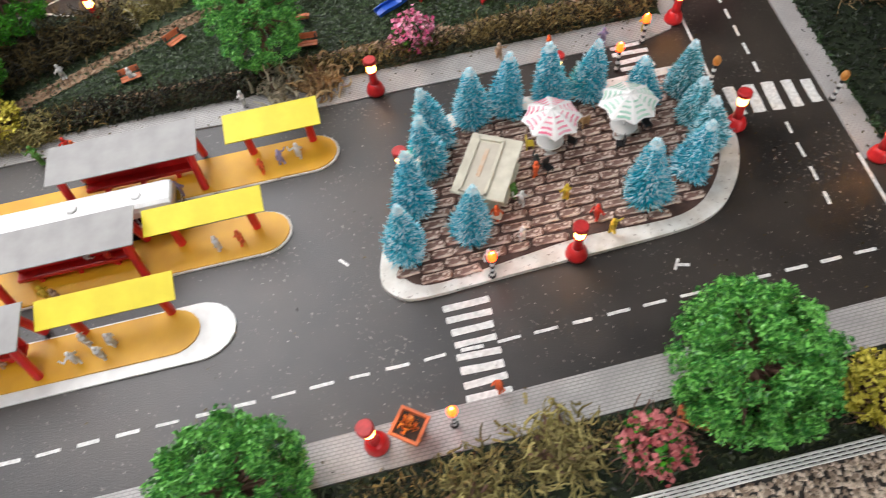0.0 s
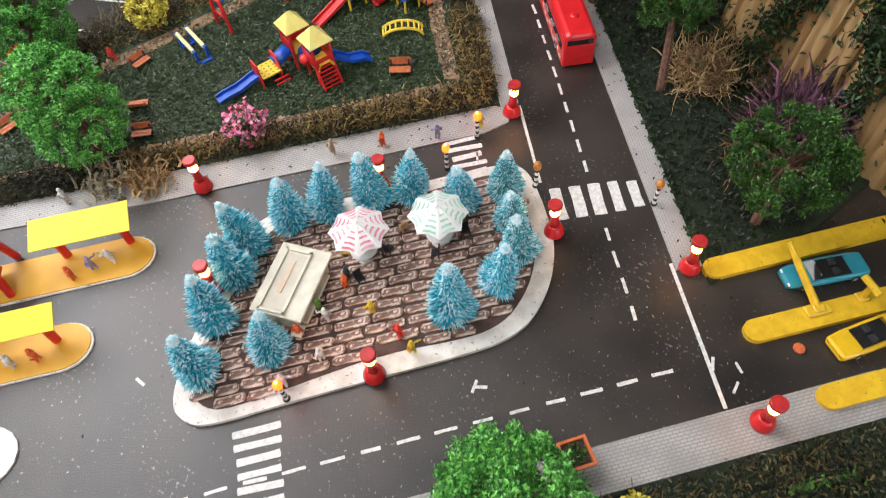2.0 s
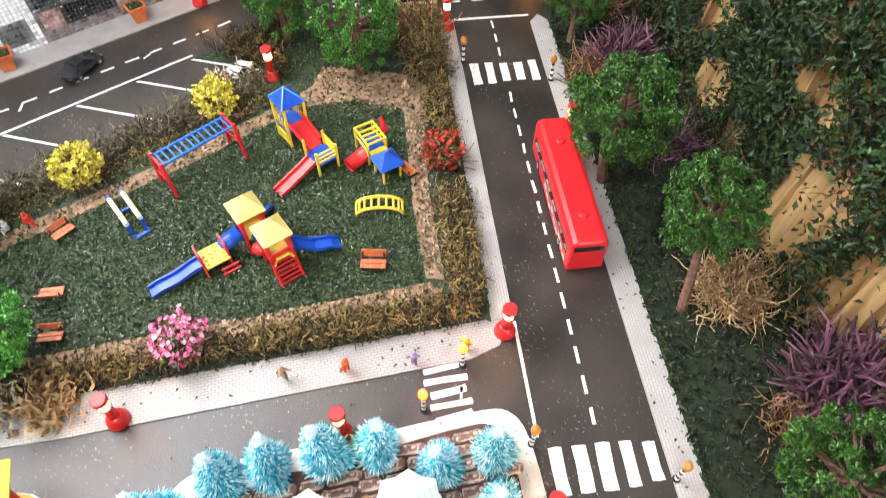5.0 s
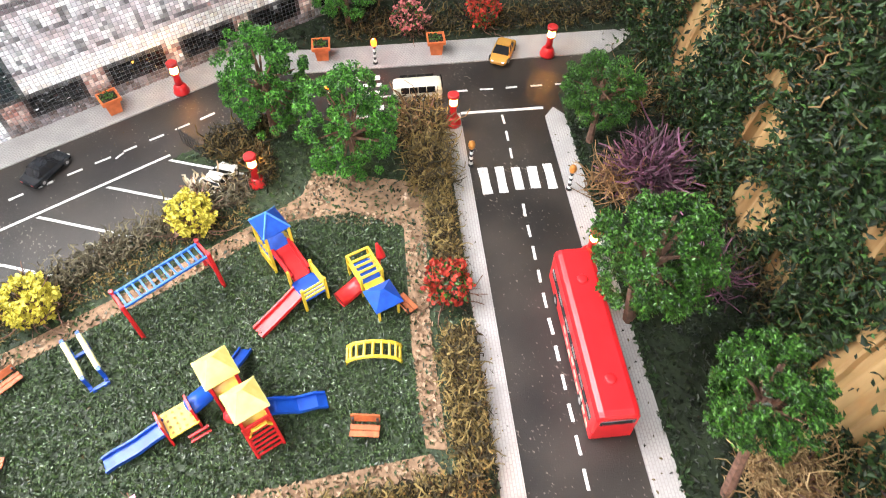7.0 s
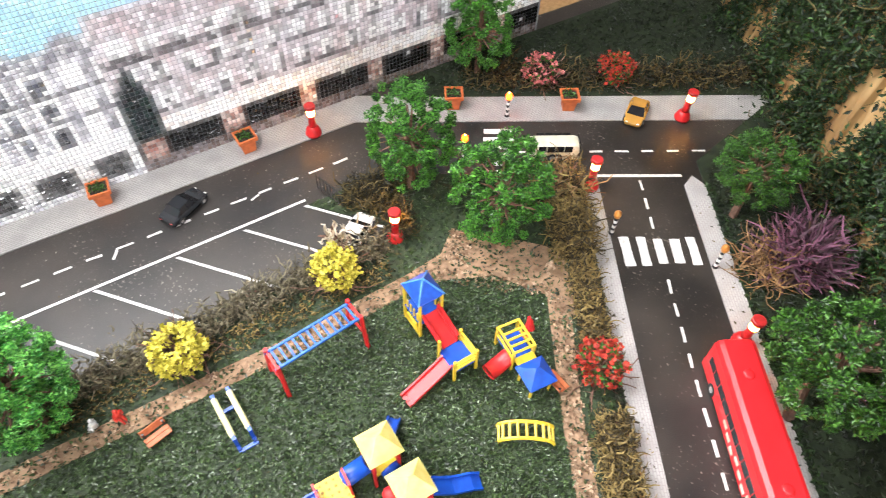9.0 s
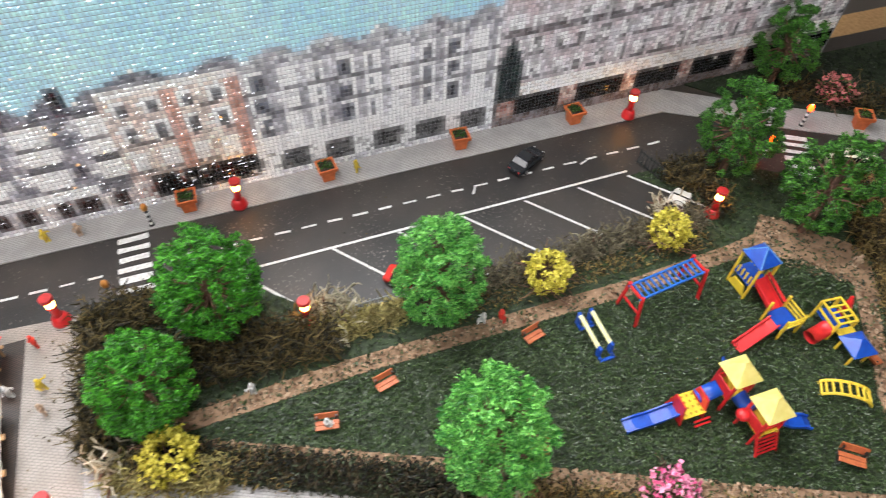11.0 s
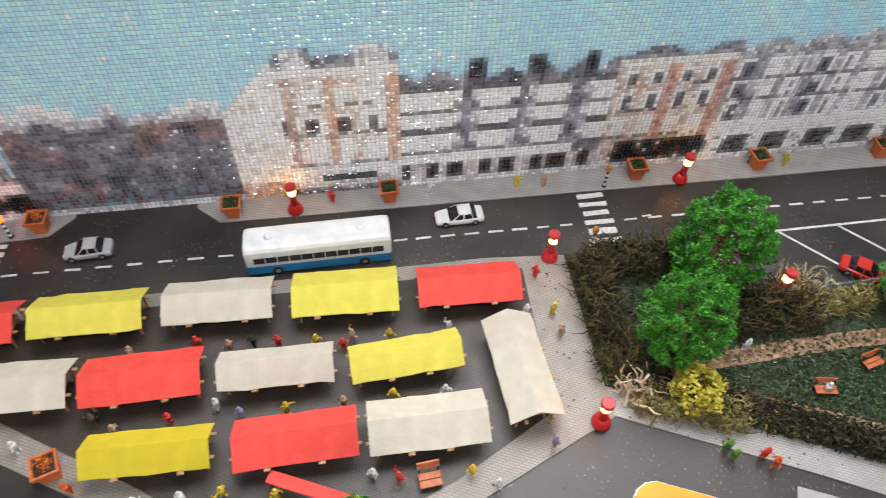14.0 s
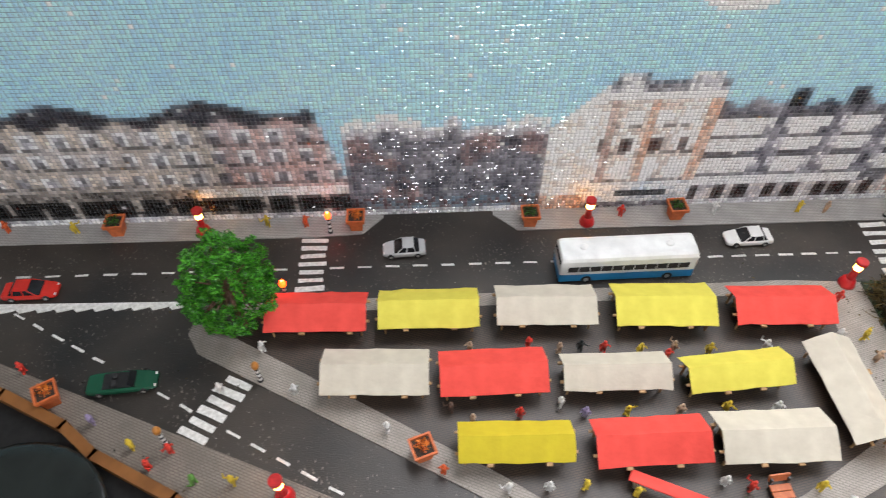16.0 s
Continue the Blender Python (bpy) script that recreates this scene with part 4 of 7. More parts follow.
for x in (-0.55, 0.55):
    for z in (1.1, 1.7):
        part("rail", M().box(x, 0.55, z, 0.1, 1.5, 0.11), YEL_TOY, g)
part("deck", M().box(0, 0.55, 0.75, 1.1, 1.45, 0.1), BLUE_P, g)
part("tread", M().box(0, -0.55, 1.05, 1.0, 0.7, 0.1), YEL_TOY, g)
part("roof", pyramid(0, -1.35, 1.3, 0.70, 0.70, 0.65), BLUE_P, g, "blue roof")
frame_posts(g, YEL_TOY, -0.5, 0.5, -1.85, -0.85, 0, 1.25, 0.06)
part("tunnel", M().tube([(-0.5, 0.2, 0.72), (-1.1, 0.05, 0.62), (-1.75, -0.1, 0.55)], 0.42, 12), RED_TOY, g, "red tunnel", smooth=True)
part("horn", M().tube([(0.7, 0.9, 0.6), (1.05, 0.95, 1.1), (1.0, 1.0, 1.7), (0.95, 1.05, 2.1)], [0.3, 0.26, 0.16, 0.07], 8), RED_TOY, g, "red curved slide")

g = thing("monkey_bars", "blue ladder of monkey bars on red end frames", "monkey bars", "play equipment", 19.05, 33.45, 0.1, 7)
lad = M()
for y in (-0.5, 0.5):
    lad.box(2.05, y, 2.1, 4.5, 0.1, 0.12)
for k in range(12):
    lad.box(0.1 + k * 0.355, 0, 2.12, 0.09, 1.0, 0.08)
part("ladder", lad, mat("mid_blue_plastic", (0.025, 0.15, 0.55), (0.02, 0.11, 0.42), 250, 0.35), g)
for x in (-0.1, 4.2):
    e = M()
    for y in (-1, 1):
        e.tube([(x, y * 0.85, 0), (x, y * 0.55, 2.35)], 0.11, 6)
    e.box(x, 0, 2.1, 0.12, 1.1, 0.12).box(x, 0, 0.95, 0.1, 1.4, 0.12)
    part("end_frame", e, RED_TOY, g)

g = thing("parallel_bars", "blue and yellow playground bars", "play bars", "play equipment", 16.5, 32.7, 0.1, 4)
for x in (-0.36, 0.36):
    part("bar", M().tube([(x, -0.95, 0.7), (x, 1.0, 0.95)], 0.13, 8), CREAM_TOY, g, "pale yellow bar")
for y, z in ((-1.05, 0.72), (1.05, 0.95)):
    part("end_frame", M().box(-0.36, y, 0, 0.16, 0.26, z + 0.1).box(0.36, y, 0, 0.16, 0.26, z + 0.1).box(0, y - 0.4, 0.0, 0.88, 0.16, 0.16).box(-0.36, y - 0.2, 0.0, 0.16, 0.4, 0.16).box(0.36, y - 0.2, 0.0, 0.16, 0.4, 0.16), BLUE_P, g)

g = thing("climbing_arch", "yellow arched climbing ladder", "climbing arch", "play equipment", 27.3, 25.6, 0.1, -33)
for y in (-0.38, 0.38):
    ar = M().tube([(1.25 * math.cos(a), y, 0.62 * math.sin(a)) for a in np.linspace(0, math.pi, 11)], 0.09, 6)
    part("side_bar", ar, YEL_TOY, g)
for a in np.linspace(0.3, math.pi - 0.3, 9):
    part("rung", M().tube([(1.25 * math.cos(a), -0.38, 0.62 * math.sin(a)), (1.25 * math.cos(a), 0.38, 0.62 * math.sin(a))], 0.07, 5), YEL_TOY, g)


# ---- benches, planters ----
def bench():
    r = thing("bench", "orange slatted bench on dark legs", "bench", "park benches")
    for y, z in ((-0.26, 0.36), (0.02, 0.36)):
        part("slat", M().bevbox(0, y, z, 1.25, 0.26, 0.07, 0.02), BENCH, r)
    part("backrest", M().slab([(-0.62, 0.24, 0.5), (0.62, 0.24, 0.5), (0.62, 0.36, 0.88), (-0.62, 0.36, 0.88)], 0.07), BENCH, r)
    for x in (-0.52, 0.52):
        part("leg", M().box(x, -0.1, 0, 0.09, 0.5, 0.36).box(x, 0.24, 0.3, 0.09, 0.1, 0.5), BLACK, r, "black leg")
    return r


bn = put(bench(), 25.1, 22.7, 0.12, -38)
for x, y, rz in ((11.1, 28.0, -30), (1.9, 32.3, -10), (5.2, 33.5, 14), (13.4, 33.7, 14), (29.9, 26.9, 95), (11.8, 30.2, 150)):
    copy_thing(bn, at(x, y, 0.12, rz)).scale = (0.9, 0.9, 0.8)
red_bench = copy_thing(bn, at(-18.9, 30.2, 0.1, 5))
red_bench.scale = (0.85, 1.3, 1.0)
copy_thing(bn, at(11.6, -0.3, 0.12, 120))


def planter(bloom, label):
    r = thing("planter", label, "planter", "planters")
    pot = M()
    pot.loft([[(a * k, b * k, z) for a, b in ((-1, -1), (1, -1), (1, 1), (-1, 1))] for k, z in ((0.36, 0), (0.46, 0.86), (0.58, 0.88), (0.60, 1.12), (0.49, 1.12), (0.47, 1.0))])
    part("pot", pot, TERRA, r)
    part("soil", M().box(0, 0, 0.94, 0.92, 0.92, 0.08), SOIL, r)
    p = rng.normal(size=(90, 3)) * (0.2, 0.2, 0.12) + (0, 0, 1.14)
    part("plant", M().flakes(p, 0.1), bloom, r, "leafy plant")
    return r


pl_g = put(planter(LEAF_D, "orange terracotta planter with a small green plant"), -29.0, 48.2, 0.08)
pl_o = put(planter(ORFL, "orange terracotta planter with orange flowers"), 3.0, 5.8, 0.08, 30)
for x, y, rz in ((-19.3, 48.5, 3), (-2.9, 48.8, 0), (5.7, 48.8, 5), (14.8, 49.0, -4), (23.3, 49.0, 2), (36.2, 46.2, -29), (42.6, 42.4, -29), (-55.7, 48.2, 2), (17.5, 0.0, -20)):
    copy_thing(pl_g, at(x, y, 0.08, rz))
for x, y, rz in ((-40.3, 48.2, 0), (-36.2, 32.6, 20), (-55.9, 36.2, 30)):
    o = copy_thing(pl_o, at(x, y, 0.08, rz))


# ---- vehicles ----
def wheels(r, xs, hw, rad, w=0.22, hub=None):
    for x in xs:
        for y in (-1, 1):
            ty = part("wheel", M().tube([(x, y * hw, rad), (x, y * (hw - w), rad)], rad, 14), RUBBER, r, "black tyre", smooth=False)
            part("hub", M().tube([(x, y * (hw + 0.015), rad), (x, y * (hw - 0.05), rad)], rad * 0.5, 10), hub or GREY_CARD, ty)


def car(col, label, x, y, rz, z=0.0, ln=3.0, open_top=False):
    r = thing("car", label, "car", "cars", x, y, z, rz)
    k = ln / 3.0
    ring = lambda px, hw, zt: [(px * k, -hw * 0.92, 0.13), (px * k, hw * 0.92, 0.13), (px * k, hw, 0.28), (px * k, hw * 0.97, zt - 0.07), (px * k, hw * 0.84, zt), (px * k, -hw * 0.84, zt), (px * k, -hw * 0.97, zt - 0.07), (px * k, -hw, 0.28)]
    part("body", M().loft([ring(-1.5, 0.50, 0.40), ring(-1.42, 0.58, 0.50), ring(-1.0, 0.64, 0.53), ring(-0.3, 0.65, 0.52), ring(0.5, 0.65, 0.50), ring(1.0, 0.62, 0.44), ring(1.38, 0.55, 0.36), ring(1.5, 0.44, 0.28)]), col, r, smooth=False)
    cab = lambda px, hb, ht, zt: [(px[0] * k, -hb, 0.46), (px[0] * k, hb, 0.46), (px[1] * k, ht, zt), (px[1] * k, -ht, zt)]
    if open_top:
        part("interior", M().box(-0.15 * k, 0, 0.50, 1.2 * k, 0.95, 0.06), BLACK, r, "dark open interior")
        part("windscreen", M().slab([(0.62 * k, -0.5, 0.5), (0.62 * k, 0.5, 0.5), (0.38 * k, 0.42, 0.78), (0.38 * k, -0.42, 0.78)], 0.04), GLASS_DARK, r, "tinted windscreen")
        for yy in (-0.24, 0.24):
            part("seat", M().bevbox(-0.25 * k, yy, 0.52, 0.3, 0.36, 0.2, 0.04), RUBBER, r)
    else:
        part("glasshouse", M().loft([cab((-1.1, -1.0), 0.56, 0.52, 0.56), cab((-0.78, -0.62), 0.57, 0.45, 0.82), cab((0.25, 0.05), 0.57, 0.45, 0.82), cab((0.72, 0.66), 0.55, 0.5, 0.54)]), GLASS_DARK, r, "dark window glass")
        part("roof", M().loft([[(px * k, -h, 0.815), (px * k, h, 0.815), (px * k, h * 0.92, 0.87), (px * k, -h * 0.92, 0.87)] for px, h in ((-0.68, 0.43), (-0.5, 0.455), (-0.1, 0.455), (0.12, 0.43))]), col, r)
        for px in (-0.66, -0.2, 0.1):
            for s in (-1, 1):
                part("pillar", M().tube([((px - 0.12 if px < -0.5 else px + 0.05 if px < 0 else px + 0.42) * k, s * 0.575, 0.5), (px * k, s * 0.45, 0.84)], 0.035, 4), col, r)
    for s in (-1, 1):
        part("headlight", M().bevbox(1.40 * k, s * 0.36, 0.26, 0.14, 0.18, 0.09, 0.02), WHITE, r, "clear headlight")
        part("tail_light", M().bevbox(-1.47 * k, s * 0.38, 0.30, 0.08, 0.18, 0.1, 0.02), RED_TOP, r, "red tail light")
    wheels(r, (-0.92 * k, 0.95 * k), 0.66, 0.21)
    return r


car(paint("white_car_paint", (0.80, 0.80, 0.78)), "small white model saloon car on the main street", -15.1, 46.35, 182)
car(paint("silver_car_paint", (0.50, 0.50, 0.51)), "small silver grey model coupe on the main street", -37.2, 46.1, 183, ln=2.7)
car(paint("scarlet_car_paint", (0.62, 0.03, 0.02)), "small red model coupe on the main street", -59.6, 43.5, 2, ln=3.2)
car(paint("dark_green_car_paint", (0.012, 0.085, 0.045)), "dark green open-topped model car on the side road", -52.4, 37.1, 5, ln=3.7, open_top=True)
car(paint("black_car_paint", (0.022, 0.024, 0.028)), "black model sports car on the main street", 18.5, 46.2, 30, ln=2.8)
car(paint("gold_car_paint", (0.48, 0.25, 0.05)), "gold model sports car parked on the corner pavement", 46.0, 39.6, 215, 0.05, 2.5)
car(paint("cream_car_paint", (0.72, 0.70, 0.64)), "white model car parked beside the hedge", 26.0, 39.7, 38, ln=2.7)
car(paint("red_parked_paint", (0.60, 0.03, 0.02)), "red model sports car in a parking bay", 8.2, 39.3, -40, ln=2.8)
car(paint("turquoise_car_paint", (0.035, 0.28, 0.36)), "turquoise open-topped model car between the pump islands", 32.2, -0.72, 153, ln=3.9, open_top=True)
car(paint("yellow_car_paint", (0.80, 0.50, 0.02)), "yellow open-topped model car between the pump islands", 31.1, -3.9, -17, ln=3.9, open_top=True)


def coach(r, ln, w, h, body, lower, roof, split, vents=()):
    """A bus body along x with rounded edges, window bands, wheels and roof vents."""
    hl, hw = ln / 2, w / 2

    def ring(px, inset, z0, z1):
        a = hw - inset
        return [(px, -a, z0), (px, a, z0), (px, a, z1 - 0.3), (px, a - 0.1, z1 - 0.1), (px, a - 0.3, z1), (px, -a + 0.3, z1), (px, -a + 0.1, z1 - 0.1), (px, -a, z1 - 0.3)]
    part("body", M().loft([ring(-hl, 0.10, split, h - 0.18), ring(-hl + 0.08, 0.02, split, h - 0.05), ring(-hl + 0.3, 0, split, h), ring(hl - 0.3, 0, split, h), ring(hl - 0.08, 0.02, split, h - 0.05), ring(hl, 0.10, split, h - 0.18)]), body, r)
    part("skirt", M().bevbox(0, 0, 0.14, ln - 0.04, w - 0.02, split - 0.135, 0.05), lower, r)
    n = max(4, int(ln / 0.75))
    for s in (-1, 1):
        for k in range(n):
            x0 = -hl + 0.45 + k * (ln - 0.9) / n
            part("window", M().bevbox(x0 + (ln - 0.9) / n / 2, s * (hw + 0.004), split + 0.25, (ln - 0.9) / n - 0.04, 0.03, 0.46, 0.01), GLASS_DARK, r, "dark side window")
    part("windscreen", M().bevbox(hl - 0.01, 0, split + 0.12, 0.06, w - 0.3, 0.62, 0.02), GLASS_DARK, r, "dark windscreen")
    part("rear_window", M().bevbox(-hl + 0.01, 0, h - 0.72, 0.06, w - 0.36, 0.34, 0.02), GLASS_DARK, r, "dark rear window")
    for x in vents:
        part("roof_vent", M().lathe([(0.26, 0), (0.25, 0.07), (0.18, 0.11), (0.05, 0.12)], 14, x, 0, h - 0.02), roof, r, smooth=True)
    wheels(r, (-hl + 1.7, hl - 1.6), hw + 0.01, 0.32, 0.25)
    return r


bx, by = Q(20.75, 35.1)
BUS_RED = paint("bus_red_paint", (0.72, 0.02, 0.025), 0.3)
r = thing("bus", "bright red model single-deck bus on the road", "bus", "buses", bx, by, 0, Q_TURN)
coach(r, 8.5, 1.85, 2.35, BUS_RED, BUS_RED, BUS_RED, 0.75, (-2.6, 2.4))
deco = M()
for k in range(9):
    deco.box(-3.6 + k * 0.55, 0.935, 0.35 + 0.12 * (k % 3), 0.4, 0.02, 0.22)
part("side_panel_print", deco, OFFWHITE, r, "faded pale print along the side")
BUS_WHITE, BUS_BLUE = paint("bus_white_paint", (0.80, 0.80, 0.79), 0.3), paint("bus_blue_paint", (0.02, 0.28, 0.62), 0.3)
r = thing("bus", "white model coach with a blue skirt on the main street", "bus", "buses", -23.7, 44.25, 0, 1.5)
coach(r, 8.3, 1.9, 2.3, BUS_WHITE, BUS_BLUE, BUS_WHITE, 0.85, (-2.7, 2.5))
cx, cy = P(-12.4, 19.75)
r = thing("bus", "white-roofed model coach waiting between the station islands", "bus", "buses", cx, cy, 0, P_TURN)
coach(r, 8.6, 1.6, 2.2, BUS_WHITE, GLASS_DARK, BUS_WHITE, 0.85, (-0.2, 2.7))
r = thing("camper_van", "small cream model camper van on the corner road", "van", "", 39.1, 39.4, 0, T_TURN)
coach(r, 3.0, 1.2, 1.25, OFFWHITE, mat("beige_van_paint", (0.42, 0.36, 0.26), None, 100, 0.4), OFFWHITE, 0.55)

# ---- bus station ----
def island(s0, s1, c0, c1, name, label, mt, z0, z1):
    rad, cc = (c1 - c0) / 2, (c0 + c1) / 2
    poly = [P(s0 + rad + rad * math.cos(a), cc + rad * math.sin(a)) for a in np.linspace(1.75, 4.5, 7)] + [P(s1 - rad, c0)] + [P(s1 - rad + rad * math.cos(a) * 1.15, cc + rad * math.sin(a)) for a in np.linspace(-1.35, 1.35, 9)] + [P(s1 - rad, c1)]
    structure(name, M().prism(poly, z0, z1), mt, label, "island")


for s1, c0, c1 in ((-0.6, 20.8, 23.1), (-3.45, 16.5, 18.85), (-7.8, 12.35, 14.5)):
    island(s1 - 19.4, s1, c0, c1, "station_island", "ochre yellow bus station island", YELLOW_CARD, 0.1, 0.16)
    wide = 0.55 if c0 < 13 else 0.08
    island(s1 - 19.5, s1 + (1.5 if c0 < 13 else 0.1), c0 - wide, c1 + (0.1 if c0 < 13 else 0.05), "station_kerb", "white edge under the station island", KERB if c0 > 13 else WHITE, 0.0, 0.1)


def shelter(s0, s1, c, w, h, roof, label, bench_too):
    x, y = P((s0 + s1) / 2, c)
    r = thing("bus_shelter", label, "bus shelter", "bus shelters", x, y, 0.16, P_TURN)
    hl = (s1 - s0) / 2
    rise = 0.35 if not bench_too else 0.12
    part("roof", M().slab([(-hl, -w / 2, h - rise), (hl, -w / 2, h - rise), (hl, w / 2, h), (-hl, w / 2, h)], 0.07), roof, r)
    if bench_too:
        for px in (-hl + 0.5, hl - 0.5):
            for sy in (-1, 1):
                part("leg", M().tube([(px, sy * w * 0.50, 0), (px, sy * w * 0.28, h - 0.15)], 0.20, 8), RED, r, "red round leg")
        part("seat", M().bevbox(0, 0.1, 0.35, hl * 1.5, 0.6, 0.22, 0.05), RED, r, "red bench seat")
        part("backrest", M().bevbox(0, 0.35, 0.55, hl * 1.5, 0.18, 0.6, 0.05), RED, r, "red bench back")
        for px in (-hl * 0.5, 0, hl * 0.5):
            part("bench_leg", M().box(px, 0.1, 0, 0.18, 0.4, 0.36), RED, r)
    else:
        for px in (-hl * 0.62, hl * 0.70):
            part("leg", M().tube([(px, -0.05, 0), (px - 0.05, 0.12, h - 0.26)], 0.21, 8), RED, r, "red round leg")


shelter(-5.55, -0.85, 22.85, 1.6, 2.1, YELLOW, "bus shelter with a bright yellow roof on red legs", False)
shelter(-9.4, -4.0, 18.1, 1.25, 2.1, YELLOW, "bus shelter with a bright yellow roof on red legs", False)
shelter(-13.8, -8.0, 14.5, 1.25, 2.1, YELLOW, "bus shelter with a bright yellow roof on red legs", False)
shelter(-13.8, -6.7, 22.3, 2.3, 2.55, GREY_CARD, "long bus shelter with a grey roof, red legs and red bench", True)
shelter(-16.6, -9.55, 17.75, 2.1, 2.55, GREY_CARD, "long bus shelter with a grey roof, red legs and red bench", True)
shelter(-21.0, -14.0, 13.85, 2.2, 2.55, GREY_CARD, "long bus shelter with a grey roof, red legs and red bench", True)

# ---- pump islands ----
def pump_island(x0, y0, x1, y1, w):
    d = Vector((x1 - x0, y1 - y0)).normalized()
    nrm = Vector((-d.y, d.x)) * w / 2
    a, b = Vector((x0, y0)), Vector((x1, y1))
    poly = [tuple(b - nrm), tuple(b + nrm)] + [tuple(a + nrm * math.cos(t) - d * math.sin(t) * w / 2) for t in np.linspace(0, math.pi, 9)]
    structure("pump_island", M().prism(poly, 0, 0.3), YELLOW_P, "yellow raised island with stained top", "island")


pump_island(28.6, 2.45, 36.8, -1.1, 1.05)
pump_island(27.5, -0.75, 35.5, -4.3, 1.05)
pump_island(27.4, -4.5, 34.5, -7.6, 1.05)
g = thing("boom", "leaning yellow boom on a splayed foot on the pump island", "boom", "", 30.3, -1.7, 0.3, -24)
part("pole", M().tube([(0, 0, 0.1), (-0.55, 2.65, 1.75)], [0.19, 0.15], 8), YELLOW_P, g)
part("foot", M().bevbox(0, -0.05, 0, 1.15, 0.55, 0.16, 0.05).bevbox(0, -0.05, 0.14, 0.5, 0.4, 0.16, 0.05), YELLOW_P, g)
g = thing("pump", "small yellow fuel pump post", "pump", "", 32.3, -2.55, 0.3, -24)
part("post", M().tube([(0, 0, 0), (0, 0, 1.0)], 0.13, 8), YELLOW_P, g)
part("head", M().tube([(-0.05, 0.5, 1.0), (0.05, -0.5, 1.0)], 0.17, 8), YELLOW_P, g)
part("foot", M().bevbox(0, 0, 0, 0.5, 0.45, 0.12, 0.04), YELLOW_P, g)
put(part("scrap", M().lathe([(0.12, 0), (0.25, 0.06), (0.25, 0.16), (0.1, 0.2)], 8), TERRA), 28.3, -2.4, 0.0)
tagged(bpy.data.objects["scrap"], "small orange brown scrap lying on the road", "scrap")

# ---- market stalls ----
def stall(x, y, rz, cloth, word, ln=5.7, w=2.7, h=1.92):
    r = thing("market_stall", "market stall with ridged " + word + " awning over a wooden table", "stall", "market stalls", x, y, 0.1, rz)
    hl, hw, eave = ln / 2, w / 2, h - 0.72
    m = M()
    secs, nx = [], 9
    for k in range(nx):
        px = -hl + ln * k / (nx - 1)
        j = lambda s: rng.normal() * s
        sag = 0.02 * math.sin(math.pi * k / (nx - 1))
        pts = [(-hw + j(0.025), eave - 0.05 + j(0.015)), (-hw * 0.5, (eave + h) / 2 - 0.01 - sag), (j(0.02), h - sag * 0.5 + j(0.008)), (hw * 0.5, (eave + h) / 2 - 0.01 - sag), (hw + j(0.025), eave - 0.05 + j(0.015))]
        secs.append([(px + j(0.012), a, b) for a, b in pts] + [(px, a, b - 0.05) for a, b in pts[::-1]])
    part("awning", m.loft(secs), cloth, r, word + " cloth")
    for px in (-hl + 0.35, hl - 0.35):
        for sy in (-1, 1):
            part("post", M().box(px, sy * (hw - 0.45), 0, 0.1, 0.1, eave + 0.1), WOOD, r)
    part("table", M().bevbox(0, 0, 0.62, ln - 0.9, w - 1.2, 0.12, 0.03).box(0, hw - 0.75, 0.1, ln - 1.0, 0.06, 0.52).box(0, -hw + 0.75, 0.1, ln - 1.0, 0.06, 0.52), WOOD, r, "wooden table")
    gd = M()
    for k in range(9):
        gd.bevbox(-hl + 0.9 + k * (ln - 1.8) / 8, rng.uniform(-0.4, 0.4), 0.74, 0.35, 0.4, rng.uniform(0.1, 0.25), 0.04, rng.uniform(0, 40))
    part("goods", gd, CREAM, r, "small pale goods")
    for sx in (-1, 1):
        for sy in (-0.55, 0.45):
            part("bracket", M().box(sx * (hl + 0.03), sy * hw, eave - 0.02, 0.24, 0.14, 0.1), WOOD, r)
        part("bracket", M().box(sx * hl * 0.45 + rng.normal() * 0.3, -hw - 0.03, eave - 0.16, 0.3, 0.24, 0.09), WOOD, r)


for x, y, rz, cl, wd, wi in ((-42.1, 40.45, -1, RED_CLOTH, "red", 2.9), (-35.75, 40.5, 0, LEMON, "yellow", 2.9), (-29.05, 40.55, -1, CREAM, "cream", 3.0), (-22.3, 40.35, -1.5, LEMON, "yellow", 3.2), (-15.5, 40.1, -1.5, RED_CLOTH, "red", 2.9),
                             (-38.65, 36.5, -1.5, CREAM, "cream", 3.0), (-32.4, 36.3, 1.5, RED_CLOTH, "red", 2.95), (-25.9, 36.1, -0.5, CREAM, "cream", 2.45), (-19.4, 35.95, 4.5, LEMON, "yellow", 2.45),
                             (-31.6, 32.35, -0.8, MUSTARD, "mustard yellow", 2.4), (-24.9, 32.2, 1, RED_CLOTH, "red", 2.75), (-18.7, 32.25, 0.5, CREAM, "cream", 3.0)):
    stall(x, y + 0.3, rz, cl, wd, 5.7, wi - 0.2)
stall(-13.65, 35.0, 94, CREAM, "cream", 6.0, 2.7)
g = thing("table", "long narrow red-topped table on pale legs", "table", "", -24.1, 30.0, 0.1, -24)
part("tabletop", M().bevbox(0, 0, 0.8, 4.6, 0.62, 0.1, 0.03), RED_CLOTH, g)
for px in (-1.9, 1.9):
    part("leg", M().box(px, 0, 0, 0.12, 0.5, 0.8), CREAM, g)

# ---- plaza furniture ----
g = thing("kiosk", "cream plastic kiosk with a recessed tray roof on the plaza", "kiosk", "", 12.75, 13.35, 0.26, 36)
part("walls", M().bevbox(0, 0, 0, 3.3, 1.75, 1.25, 0.08), OFFWHITE, g)
roof = M()
